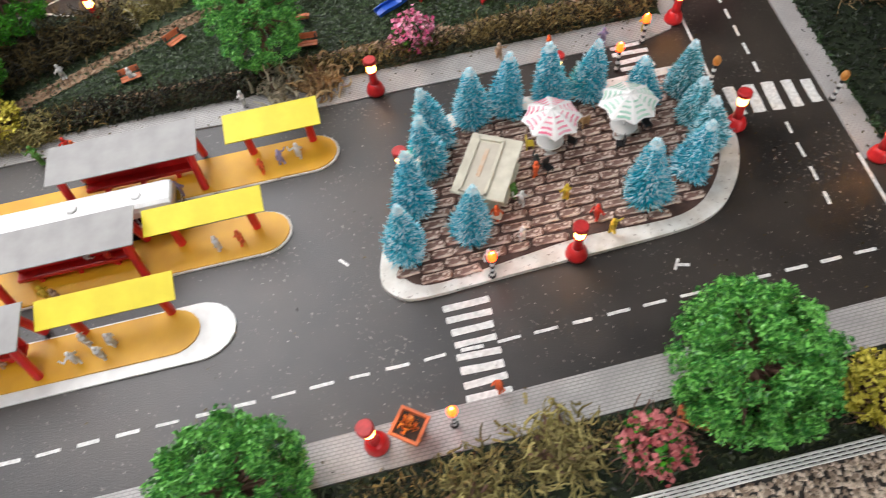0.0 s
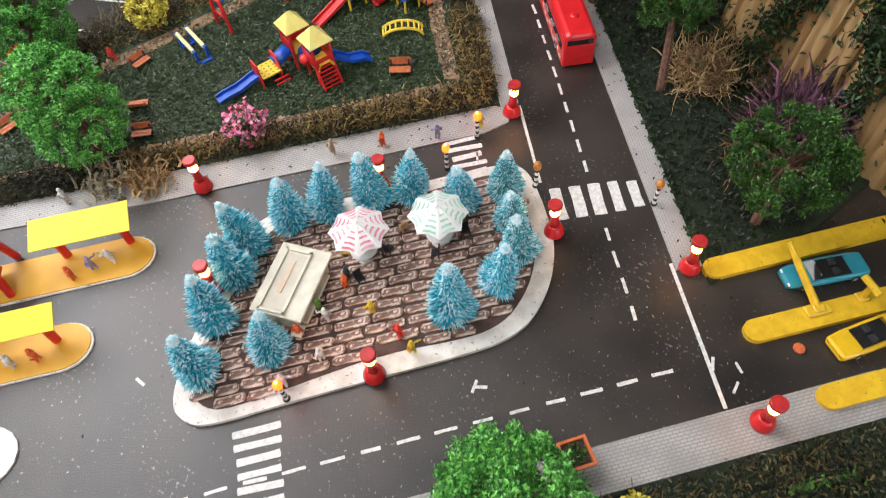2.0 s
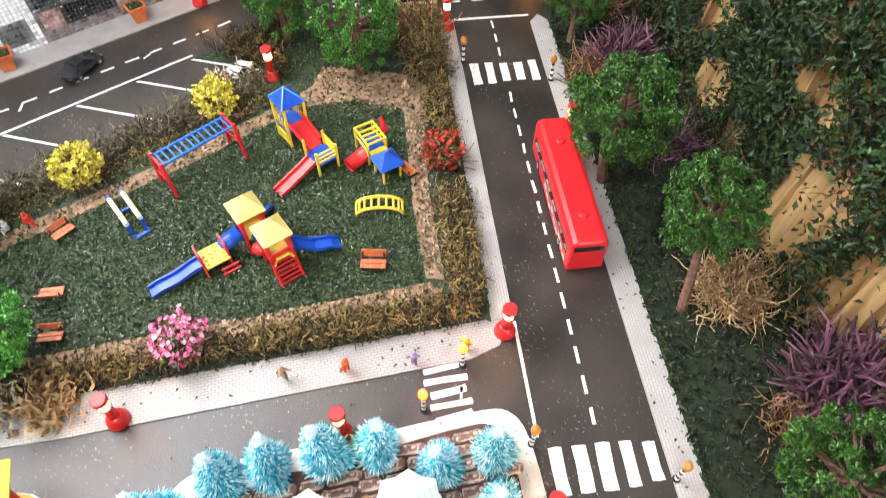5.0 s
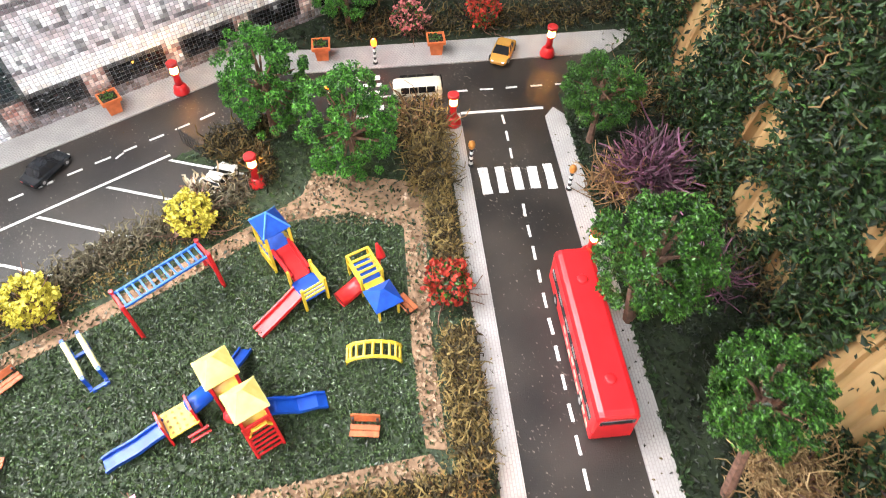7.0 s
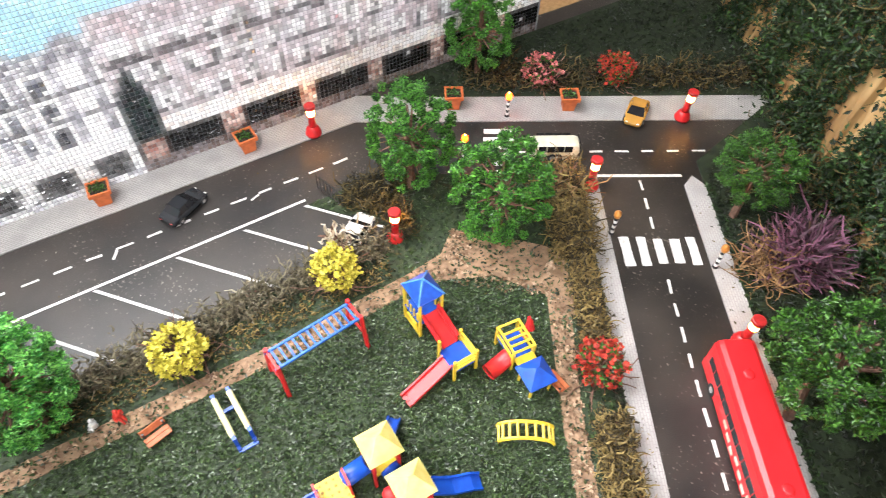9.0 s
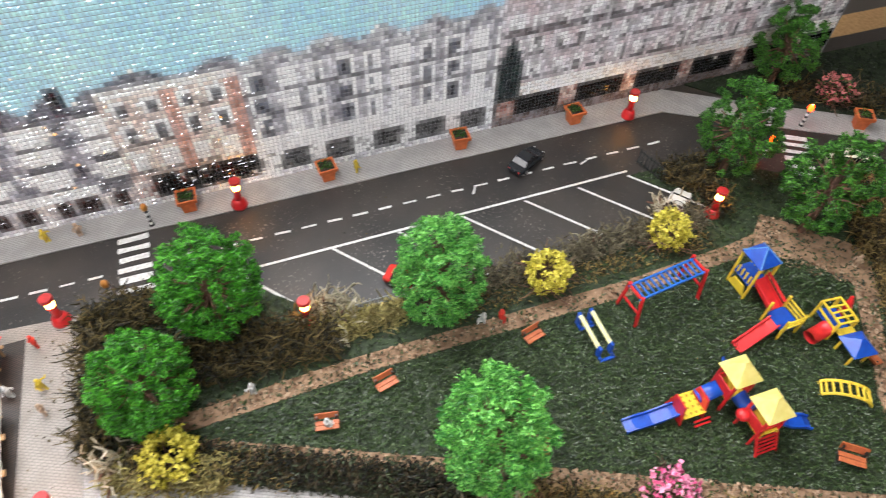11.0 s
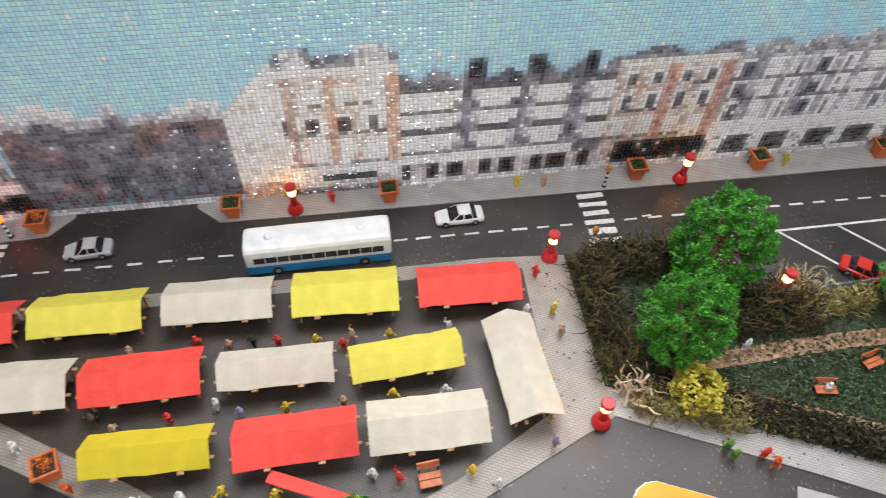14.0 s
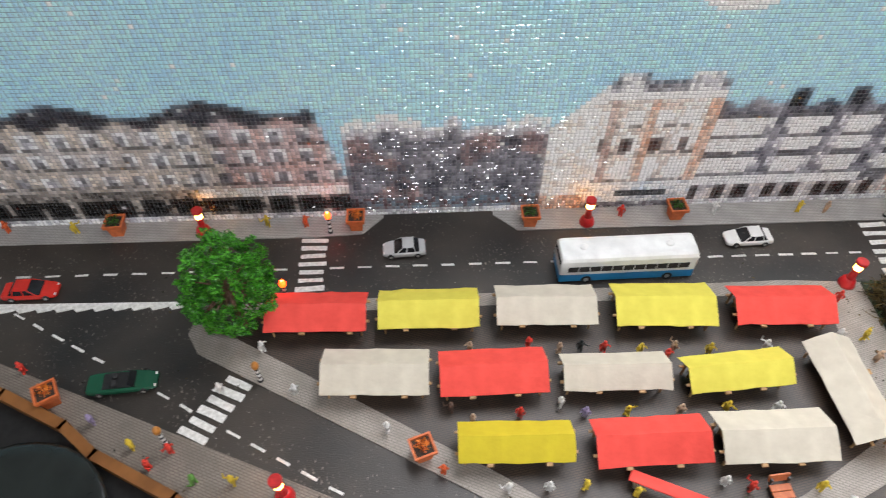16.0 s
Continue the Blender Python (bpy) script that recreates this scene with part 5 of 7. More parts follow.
roof.bevbox(0, 0.05, 1.25, 3.7, 2.5, 0.14, 0.04)
for y in (-0.78, 0.78):
    roof.box(-0.1, 0.3 + y * 0.75, 1.38, 3.3, 0.12, 0.13)
for x in (-1.7, 1.5):
    roof.box(x, 0.3, 1.38, 0.12, 1.29, 0.13)
part("roof", roof, OFFWHITE, g)
part("tray", M().box(-0.1, 0.3, 1.392, 2.9, 0.95, 0.02), CREAM, g, "pale stained hollow")
part("goods", M().bevbox(0.1, 0.32, 1.41, 1.7, 0.20, 0.04, 0.015), mat("faded_orange_stain", (0.62, 0.36, 0.20), (0.60, 0.50, 0.38), 150, 0.7), g, "faded orange strip")
part("counter", M().bevbox(-1.9, -0.9, 0.45, 0.6, 0.5, 0.1, 0.03).bevbox(-0.2, -1.05, 0.55, 2.6, 0.35, 0.1, 0.03), OFFWHITE, g)


def parasol(x, y, stripe, word):
    r = thing("parasol_table", "white parasol with faded " + word + " stripes over a round white table", "parasol", "parasols", x, y, 0.26, 11)
    part("tabletop", M().lathe([(0.1, 0.62), (0.62, 0.64), (0.66, 0.68), (0.62, 0.73), (0.1, 0.74)], 24), WHITE, r, smooth=False)
    part("foot", M().lathe([(0.45, 0), (0.42, 0.07), (0.08, 0.12), (0.06, 0.62)], 16), WHITE, r)
    part("pole", M().lathe([(0.055, 0.6), (0.05, 2.8), (0.02, 2.9)], 8, 0.0, 0.0), WHITE, r)
    can, st = M(), M()
    n, R0 = 8, 1.42
    for k in range(n):
        a0, a1 = 2 * math.pi * k / n, 2 * math.pi * (k + 1) / n
        am = (a0 + a1) / 2
        pt = lambda a, q, dz: (R0 * q * math.cos(a), R0 * q * math.sin(a), 2.8 - 0.62 * q ** 1.35 + dz)
        rows = [0.02, 0.25, 0.45, 0.65, 0.85, 1.0]
        for i in range(5):
            q0, q1 = rows[i], rows[i + 1]
            m0, m1 = q0 * 0.90, q1 * (0.90 if i < 4 else 0.84)
            v = [pt(a0, q0, 0), pt(a0, q1, 0), pt(am, m1, -0.05), pt(am, m0, -0.05), pt(a1, q1, 0), pt(a1, q0, 0)]
            v += [(p[0], p[1], p[2] - 0.04) for p in v]
            can.add(v, [(0, 1, 2, 3), (3, 2, 4, 5), (6, 9, 8, 7), (9, 11, 10, 8), (1, 7, 8, 2), (2, 8, 10, 4)])
        for i, (q, wd) in enumerate(((0.34, 0.05), (0.52, 0.06), (0.70, 0.065), (0.86, 0.07))):
            v = []
            for qq in (q - wd / 2, q + wd / 2):
                b0, b1 = a0 + 0.13, a1 - 0.13
                v += [pt(b0, qq * 0.975, 0.006), pt(am, qq * 0.90, -0.032), pt(b1, qq * 0.975, 0.006)]
            v = [(p[0], p[1], p[2] + 0.012) for p in v] + [(p[0], p[1], p[2] - 0.006) for p in v]
            st.add(v, [(0, 3, 4, 1), (1, 4, 5, 2), (6, 7, 10, 9), (7, 8, 11, 10), (0, 1, 7, 6), (1, 2, 8, 7), (3, 9, 10, 4), (4, 10, 11, 5)])
    c = part("canopy", can, WHITE, r, "scalloped white canopy")
    part("stripes", st, stripe, c, "faded " + word + " stripes")


parasol(16.36, 13.2, mat("faded_pink_stripe", (0.72, 0.14, 0.24), (0.75, 0.40, 0.45), 150, 0.6), "pink")
parasol(19.7, 11.65, mat("faded_green_stripe", (0.26, 0.52, 0.38), (0.50, 0.66, 0.56), 150, 0.6), "green")


def chair(col, x, y, rz):
    r = thing("chair", "tiny plastic chair on the stone plaza", "chair", "plaza chairs", x, y, 0.26, rz)
    part("seat", M().bevbox(0, 0, 0.3, 0.4, 0.4, 0.06, 0.02), col, r)
    part("backrest", M().box(0, 0.18, 0.34, 0.4, 0.05, 0.45), col, r)
    for a in (-0.16, 0.16):
        for b in (-0.16, 0.16):
            part("leg", M().box(a, b, 0, 0.05, 0.05, 0.3), col, r)


for k, (x, y) in enumerate(((15.4, 12.2), (15.7, 13.9), (17.4, 12.7), (18.7, 13.3), (19.0, 11.1), (20.9, 12.6), (20.9, 11.2))):
    chair((BLACK, YEL_TOY, BLACK, WOOD)[k % 4], x, y, 57 * k)

# ---- little painted figures: one plain mesh each ----
FIG = {"white": mat("figure_white", (0.78, 0.77, 0.74), None, 300, 0.6), "red": mat("figure_red", (0.75, 0.05, 0.03), None, 300, 0.6), "orange": mat("figure_orange", (0.80, 0.13, 0.03), None, 300, 0.6),
       "yellow": mat("figure_yellow", (0.72, 0.52, 0.04), None, 300, 0.6), "lilac": mat("figure_lilac", (0.34, 0.28, 0.45), None, 300, 0.6), "beige": mat("figure_beige", (0.52, 0.36, 0.24), None, 300, 0.6),
       "black": mat("figure_black", (0.02, 0.03, 0.03), None, 300, 0.5), "green": mat("figure_green", (0.12, 0.30, 0.05), None, 300, 0.6), "brown": mat("figure_brown", (0.12, 0.07, 0.05), None, 300, 0.6)}
FIG_MESH = {}


def figure(col, x, y, z=0.1, seated=False, lie=0.0):
    key = (col, int(rng.integers(0, 3)), seated)
    if key not in FIG_MESH:
        v = key[1]
        m = M()
        if seated:
            m.tube([(-0.08, -0.3, 0.0), (-0.08, -0.28, 0.35), (-0.08, 0.0, 0.4)], [0.07, 0.08, 0.1], 6).tube([(0.08, -0.3, 0.0), (0.08, -0.28, 0.35), (0.08, 0.0, 0.4)], [0.07, 0.08, 0.1], 6)
            b = 0.32
        else:
            m.tube([(-0.08, 0.05 * v, 0), (-0.09, 0, 0.5)], [0.07, 0.1], 6).tube([(0.10, -0.06 * v, 0), (0.08, 0, 0.5)], [0.07, 0.1], 6)
            b = 0.45
        m.lathe([(0.10, b), (0.17, b + 0.05), (0.15, b + 0.22), (0.19, b + 0.42), (0.13, b + 0.5), (0.05, b + 0.53)], 9)
        m.lathe([(0.05, b + 0.52), (0.11, b + 0.58), (0.12, b + 0.66), (0.09, b + 0.76), (0.02, b + 0.79)], 8)
        m.tube([(-0.18, 0, b + 0.44), (-0.26, -0.05, b + 0.26), (-0.24, -0.16 - 0.05 * v, b + 0.12)], [0.065, 0.06, 0.045], 5)
        m.tube([(0.18, 0, b + 0.44), (0.27 + 0.08 * v, 0.02, b + 0.28), (0.22 + 0.14 * v, -0.1, b + 0.14 + 0.2 * v)], [0.065, 0.06, 0.045], 5)
        FIG_MESH[key] = mesh_of("figurine", m, FIG[col], True)
    ob = new("figurine", FIG_MESH[key])
    ob.matrix_basis = at(x, y, z + 0.005, rng.uniform(0, 360)) @ pose(0, 0, 0, lie, 0, 0) @ Matrix.Scale(0.87, 4)
    return tagged(ob, "tiny plain %s figurine standing on the model ground" % col if not seated else "tiny plain %s figurine sitting in the model park" % col, "figurine", "figurines")


for c, x, y in (("white", -45.1, 38.9), ("white", -43.0, 36.2), ("white", -38.0, 33.9), ("orange", -35.2, 31.6), ("beige", -33.5, 38.5), ("red", -30.2, 38.7), ("beige", -28.5, 38.3), ("black", -27.3, 38.4), ("red", -26.0, 38.3),
                ("yellow", -24.0, 38.1), ("red", -22.6, 37.7), ("beige", -22.1, 38.2), ("yellow", -20.1, 38.0), ("white", -16.9, 38.1), ("brown", -34.7, 34.9), ("red", -31.1, 34.5), ("white", -28.9, 35.0), ("lilac", -27.7, 34.4),
                ("yellow", -25.5, 34.4), ("beige", -22.7, 34.4), ("yellow", -20.2, 34.5), ("white", -17.6, 34.4), ("beige", -33.6, 34.2), ("white", -32.1, 30.6), ("white", -30.1, 30.6), ("yellow", -28.3, 30.6), ("yellow", -25.9, 30.2), ("white", -21.5, 30.6),
                ("red", -20.3, 30.3), ("yellow", -16.9, 30.2), ("lilac", -12.7, 31.1), ("white", -15.8, 29.4), ("red", -11.4, 41.3), ("yellow", -11.0, 38.6), ("white", -12.5, 38.7), ("beige", -10.9, 37.2), ("white", -47.0, 36.4),
                ("red", -22.9, 48.6), ("white", -16.7, 48.6), ("yellow", -11.0, 48.6), ("beige", -9.2, 48.5), ("yellow", -46.1, 48.4), ("orange", -43.6, 48.3), ("yellow", 7.6, 48.7), ("black", 5.4, 49.2),
                ("yellow", -50.9, 33.4), ("red", -48.9, 33.1), ("lilac", -53.3, 34.8), ("red", -49.8, 32.3), ("green", -47.4, 31.5), ("yellow", -45.5, 31.4), ("red", -58.0, 38.0), ("orange", -62.8, 48.4), ("yellow", -58.4, 48.2),
                ("green", -4.4, 29.9), ("red", -2.8, 29.3), ("orange", 21.1, 18.7), ("beige", 18.7, 20.0), ("lilac", 23.7, 17.2), ("yellow", 26.0, 16.4), ("white", 6.0, 26.2), ("green", -4.3, 29.4), ("orange", -2.5, 28.8), ("orange", 6.7, 5.1)):
    figure(c, x, y)
for c, x, y in (("orange", 4.6, 21.2), ("lilac", 5.6, 21.1), ("white", 6.5, 20.9), ("white", 0.8, 18.4), ("orange", 1.8, 18.0), ("white", -4.3, 21.5), ("red", -3.5, 20.9), ("yellow", -6.6, 21.0), ("beige", -6.2, 20.5),
                ("white", -6.6, 17.0), ("white", -5.6, 16.5), ("white", -5.0, 16.8), ("white", -5.9, 17.5), ("beige", -9.3, 18.9), ("lilac", -0.8, 23.5), ("lilac", 0.7, 22.6)):
    figure(c, x, y, 0.16)
for c, x, y in (("orange", 14.7, 12.3), ("white", 13.1, 11.4), ("yellow", 14.9, 10.4), ("red", 15.2, 8.7), ("white", 11.9, 9.9), ("yellow", 15.2, 7.7), ("orange", 11.7, 11.5), ("white", 10.0, 9.9), ("green", 13.1, 12.0), ("black", 15.0, 12.6)):
    figure(c, x, y, 0.34)
figure("white", -1.2, 35.1, 0.15)
figure("beige", 33.5, 32.2, 0.15)
figure("white", 1.9, 32.2, 0.15, True)
figure("white", 11.2, 35.4, 0.15, True)
figure("red", 12.2, 35.3, 0.15, True)


# ---- bushes ----
def round_bush(name, label, x, y, rad, h, bloom, leaf=None, hollow=False, n=700, size=0.13):
    r = thing(name, label, "bush", "bushes", x, y, 0.1, rng.uniform(0, 360))
    st = rng.normal(size=(60, 3)) * (rad * 0.15, rad * 0.15, 0.02)
    st[:, 2] = np.abs(st[:, 2])
    part("stem", M().strands(st, h * 0.95, 0.06, 0.35, 1.5), BARK, r, "brown stems")

    def shell(k):
        a, u = rng.uniform(0, 2 * math.pi, k), rng.uniform(-0.75, 0.95 if hollow else 1.0, k)
        q = np.sqrt(1 - u * u)
        f = rng.uniform(0.72, 1.05, k)
        lump = 1 + 0.12 * np.sin(a * 5 + u * 4)
        return np.stack([rad * f * lump * q * np.cos(a), rad * f * lump * q * np.sin(a), h * 0.55 + h * 0.5 * f * u], 1)
    part("blossom", M().flakes(np.repeat(shell(n // 4), 4, axis=0) + rng.normal(size=(n // 4 * 4, 3)) * size * 0.55, size * 0.9, 0.2, 0.85), bloom, r)
    if leaf:
        part("leaves", M().flakes(shell(n // 2) * (0.95, 0.95, 0.97), size, 0.1), leaf, r, "green leaves")


round_bush("flower_bush", "round bush with bright pink flowers", 15.7, 23.8, 1.15, 2.1, PINK, LEAF_D, n=420, size=0.15)
round_bush("flower_bush", "round bush with deep red flowers", 32.0, 26.3, 1.15, 1.9, REDFL, LEAF_D, n=620)
round_bush("flower_bush", "round bush with dusky pink flowers", 42.5, 45.3, 1.25, 2.0, PINK_PALE, LEAF_D, n=520)
round_bush("flower_bush", "round bush with orange red flowers", 46.9, 43.0, 1.2, 2.0, REDFL, LEAF_D, n=620)
round_bush("flower_bush", "round bush with faded pink flowers on the verge", 9.6, -0.1, 1.2, 1.9, PINK_PALE, LEAF, n=520, size=0.15)
for x, y, s in ((15.5, 36.7, 1.25), (23.7, 37.3, 1.15), (-5.2, 32.6, 1.25), (17.3, -3.7, 1.3)):
    round_bush("yellow_bush", "round yellow-leaved bush with a hollow brown middle", x, y, s, 2.3, YELFL, None, True, 1500, 0.12)


def twig_bush(label, x, y, rad, h, mt, n=220, r0=0.05, curl=0.5):
    r = thing("twig_bush", label, "bush", "dry bushes", x, y, 0.1)
    p = rng.normal(size=(n, 3)) * (rad * 0.45, rad * 0.45, h * 0.28)
    p[:, 2] = np.abs(p[:, 2]) * 0.9
    part("brushwood", M().strands(p, h * 0.72, r0, curl * 0.75, 1.5), mt, r)
    st = p[:max(8, n // 20)] * (0.4, 0.4, 0.1)
    part("stem", M().strands(st, h * 0.8, r0 * 1.7, 0.15, 2.0), BARK, r, "brown stems")


STRAW = mat("straw_coloured_moss", (0.50, 0.35, 0.17), (0.22, 0.13, 0.055), 70, 0.85, island=0.6)
BONE = mat("bleached_twig", (0.68, 0.61, 0.47), (0.38, 0.30, 0.19), 70, 0.8, island=0.4)
OLIVE = mat("yellow_olive_moss", (0.34, 0.29, 0.10), (0.15, 0.12, 0.04), 70, 0.85, island=0.5)
twig_bush("tangled tan dry bush on the bank", 37.9, 11.2, 1.5, 2.6, STRAW, 900, 0.048, 1.1)
twig_bush("tangled tan dry bush below the cliff", 43.6, 26.6, 1.4, 2.2, TAN, 260)
twig_bush("purple heather-like bush on the bank", 37.6, 5.3, 1.4, 3.3, PURPLE, 900, 0.10, 0.30)
twig_bush("purple heather-like bush below the cliff", 45.2, 25.9, 1.3, 2.9, PURPLE, 750, 0.095, 0.30)
twig_bush("purple heather-like bush in the shade", 42.6, 19.5, 1.2, 2.6, PURPLE, 160, 0.06, 0.3)
twig_bush("tan dry bush below the cliff", 48.8, 31.5, 1.3, 2.6, TAN, 240)
twig_bush("tan dry bush beside the purple bush", 34.9, 5.5, 1.3, 1.6, TAN, 220)
twig_bush("pale bare dead twig by the pavement", -8.1, 33.4, 0.9, 1.8, BONE, 60, 0.10, 0.9)
twig_bush("pale tangled dry moss at the parking bays", 3.6, 38.3, 1.4, 1.6, TWIG_P, 260, 0.09, 0.7)
twig_bush("pale tan curled dry moss by the pavement", 10.0, 24.9, 1.2, 1.4, STRAW, 240, 0.10, 0.9)
twig_bush("pale curled dry moss by the pavement", 8.2, 26.0, 1.3, 1.3, TWIG_P, 200, 0.10, 0.9)
twig_bush("pale bare twig beside the parked car", 24.9, 39.4, 0.9, 1.3, BONE, 90, 0.10, 0.7)
twig_bush("pale bare twig in the parking hedge", 19.4, 38.7, 0.8, 0.9, TWIG_P, 60, 0.06, 0.6)
twig_bush("curled tan dry bush beside the lamp", 37.3, 36.6, 1.3, 2.4, TAN, 260, 0.07, 0.8)
twig_bush("pale olive moss on the verge", 6.9, 1.9, 1.6, 1.3, OLIVE, 420, 0.075, 0.7)
twig_bush("pale olive moss on the verge", 3.6, 2.6, 1.4, 1.1, OLIVE, 320, 0.075, 0.7)


DEAD = mat("weathered_grey_twig", (0.24, 0.21, 0.17), (0.12, 0.10, 0.08), 120, 0.8, bump=0.4)
for ends in (((20.1, -4.8, 0.5), (21.8, -6.3, 0.75), (23.5, -7.9, 0.55)), ((20.5, -6.2, 0.45), (21.2, -6.65, 0.55), (21.9, -7.15, 0.5))):
    r = thing("twig", "long grey dead twig lying on the verge", "twig", "dead twigs", *ends[0][:2])
    way = [(a - ends[0][0], b - ends[0][1], c) for a, b, c in ends]
    part("stick", M().tube(way, [0.09, 0.07, 0.04], 6), DEAD, r)
    part("side_shoot", M().tube([way[1], (way[1][0] + 0.5, way[1][1] + 0.1, 0.9), (way[1][0] + 1.1, way[1][1] - 0.05, 0.8)], [0.05, 0.04, 0.02], 5), DEAD, r)
r = thing("sprig", "small trailing green sprig on the verge", "sprig", "", 23.0, -5.8, 0.3)
part("stem", M().tube([(0, 0, 0), (1.1, -0.4, 0.25), (2.4, -1.1, 0.2)], 0.04, 5), BARK, r)
p = np.linspace(0, 1, 130)[:, None] * (2.4, -1.1, 0.1) + rng.normal(size=(130, 3)) * (0.14, 0.14, 0.08) + (0, 0, 0.25)
part("leaves", M().flakes(p, 0.11, 0.2, 0.5), LEAF_D, r)


def hedge(label, line, width, h, n, mt, per=0.62):
    n = int(n * 1.7)
    p2 = along(line, width, n)
    p = np.concatenate([p2, np.abs(rng.normal(size=(n, 1))) * h * 0.35 + 0.1], 1)
    m = M().strands(p, h * per * 0.9, 0.058, 0.75, 1.0)
    q = p + rng.normal(size=(n, 3)) * (0.3, 0.3, 0.05 * h)
    q[:, 2] = np.abs(q[:, 2] - 0.1) + 0.12
    q = np.repeat(q, 2, axis=0) + rng.normal(size=(2 * n, 3)) * 0.12
    structure("hedge", m.flakes(q, 0.075, 0.0, 0.35), mt, label, "hedge", "stuff")


def leafbed(label, poly, per, mt, z=0.14, size=0.12, up=0.6, depth=0.1):
    p2 = scatter(poly, per)
    p = np.concatenate([p2, z + rng.uniform(0, depth, (len(p2), 1))], 1)
    structure("grass", M().flakes(p, size, up, 0.45), mt, label, "grass", "stuff")


# ---- park paths and lawns ----
PA = M()
PA.prism([(-6.5, 34.0), (4, 34.5), (21, 34.5), (27.9, 34.9), (31.0, 33.5), (32.6, 31.2), Q(12.9, 42.5), Q(14.2, 42.0), Q(14.1, 46.0), Q(13.0, 46.5), (31.6, 36.6), (30.7, 37.4), (29.3, 36.2), (27.2, 35.9), (20, 35.5), (4, 35.5), (-6.0, 35.0)], 0.09, 0.15)
PA.prism([Q(12.85, 43), Q(12.75, 36), Q(13.0, 31.2), Q(13.9, 31.0), Q(13.7, 37), Q(14.0, 43)], 0.09, 0.145)
PA.prism([P(16.9, 28.4), P(8, 28.3), P(-4, 28.5), P(-16, 28.3), P(-16.5, 29.2), P(-4, 29.3), P(8, 29.2), P(16.5, 29.3)], 0.09, 0.14)
structure("path", PA, PATH_M, "rough pinkish tan crumbled path round the park lawn", "path")
crumbs = np.concatenate([along([(-5, 34.8), (4, 35.0), (21, 35.0), (28, 35.4), (33, 31.3)], 0.9, 900), along([Q(13.4, 43), Q(13.3, 31.3)], 0.9, 420), along([P(16.5, 28.8), P(-16, 28.8)], 0.9, 800), along([(29.5, 35.2), (31.2, 37)], 1.4, 160)])
structure("path_crumbs", M().flakes(np.concatenate([crumbs, rng.uniform(0.13, 0.2, (len(crumbs), 1))], 1), 0.13, 0.8, 0.8), mat("cork_crumbs", (0.42, 0.29, 0.19), (0.18, 0.105, 0.06), 150, 0.9, island=0.7), "loose tan crumbs on the path", "path", "stuff")
LAWN = [(-5, 34.0), (4, 34.5), (21, 34.5), (27.9, 34.9), (31.0, 33.4), (32.4, 31.2), Q(12.8, 36), Q(12.9, 31.2), P(16.5, 29.3), P(-14, 29.3)]
leafbed("short flocked grass of the park lawn", LAWN, 80, GRASS, 0.12, 0.095, 0.6, 0.14)
leafbed("pale glossy grass flecks of the park lawn", LAWN, 30, GRASS_PALE, 0.16, 0.075, 0.9, 0.10)
leafbed("flocked grass round the park paths", PARK, 22, GRASS, 0.11, 0.13, 0.4, 0.15)
leafbed("dark flocked grass of the bank, darkened further for its shade", [Q(23.3, 16.5), (34, 1.4), (38.6, 1.4), (39.0, 7), (42, 12.5), (48.5, 23), (55, 34), Q(23.3, 52)], 30, GRASS_SHADED, 0.13, 0.14, 0.3, 0.25)
leafbed("dark flocked grass of the corner green, darkened further for its shade", [T(8.8, 59.0), T(50, 59.0), (64, 41), (64, 50), (34, 50)], 18, GRASS_SHADED, 0.13, 0.14, 0.3, 0.25)
leafbed("flocked grass of the front verge", [P(-30, 2.3), P(18, 2.3), P(23, 1.8), P(30, 1.0), P(30, 5.4), P(-30, 5.2)], 44, mat("verge_flock", (0.050, 0.062, 0.020), (0.006, 0.009, 0.003), 150, 0.5, island=0.7), 0.13, 0.14, 0.3, 0.2)

hedge("low olive hedge of dry twigs along the park", [P(18.2, 27.5), P(8, 27.7)], 1.2, 1.25, 900, TWIG)
hedge("low dry hedge along the park", [P(8, 27.7), P(-4, 27.9)], 1.0, 1.0, 600, TWIG)
hedge("dark tangled hedge along the park", [P(-3, 27.9), P(-20, 28.2)], 1.4, 1.0, 900, mat("black_brown_twigs", (0.05, 0.034, 0.012), (0.006, 0.005, 0.002), 70, 0.85, island=0.5))
p2 = along([P(-2, 27.9), P(-21, 28.2)], 1.9, 3600)
structure("hedge_base", M().flakes(np.concatenate([p2, 0.1 + rng.uniform(0, 1, (3600, 1)) ** 1.5 * 0.95], 1), 0.13, 0.1, 0.4), mat("dark_green_hedge_leaves", (0.045, 0.062, 0.022), (0.004, 0.007, 0.002), 60, 0.5, island=0.7), "dark green leaves grown through the tangled hedge", "hedge", "stuff")
hedge("pale twigs in the tangled hedge", [P(-12, 27.9), P(-20, 28.2)], 1.6, 1.0, 170, TWIG)
hedge("olive hedge of dry twigs beside the bus road", [Q(14.9, 30.0), Q(14.9, 36.5)], 1.5, 1.3, 700, TWIG)
hedge("olive hedge of dry twigs beside the bus road", [Q(14.9, 39.2), Q(14.8, 46.0)], 1.4, 1.2, 620, TWIG)
hedge("tall brown hedge at the end of the bus road", [Q(14.6, 45.5), Q(14.5, 51.4)], 2.2, 2.3, 700, TWIG)
hedge("grey olive hedge beside the parking bays", [(8.5, 37.7), (27.0, 38.3)], 1.5, 1.4, 1000, mat("grey_olive_twigs", (0.17, 0.145, 0.085), (0.07, 0.058, 0.035), 70, 0.85, island=0.5))
hedge("low dry scrub between hedge and path", [(9.5, 36.5), (26.5, 36.7)], 1.3, 0.5, 420, TWIG)
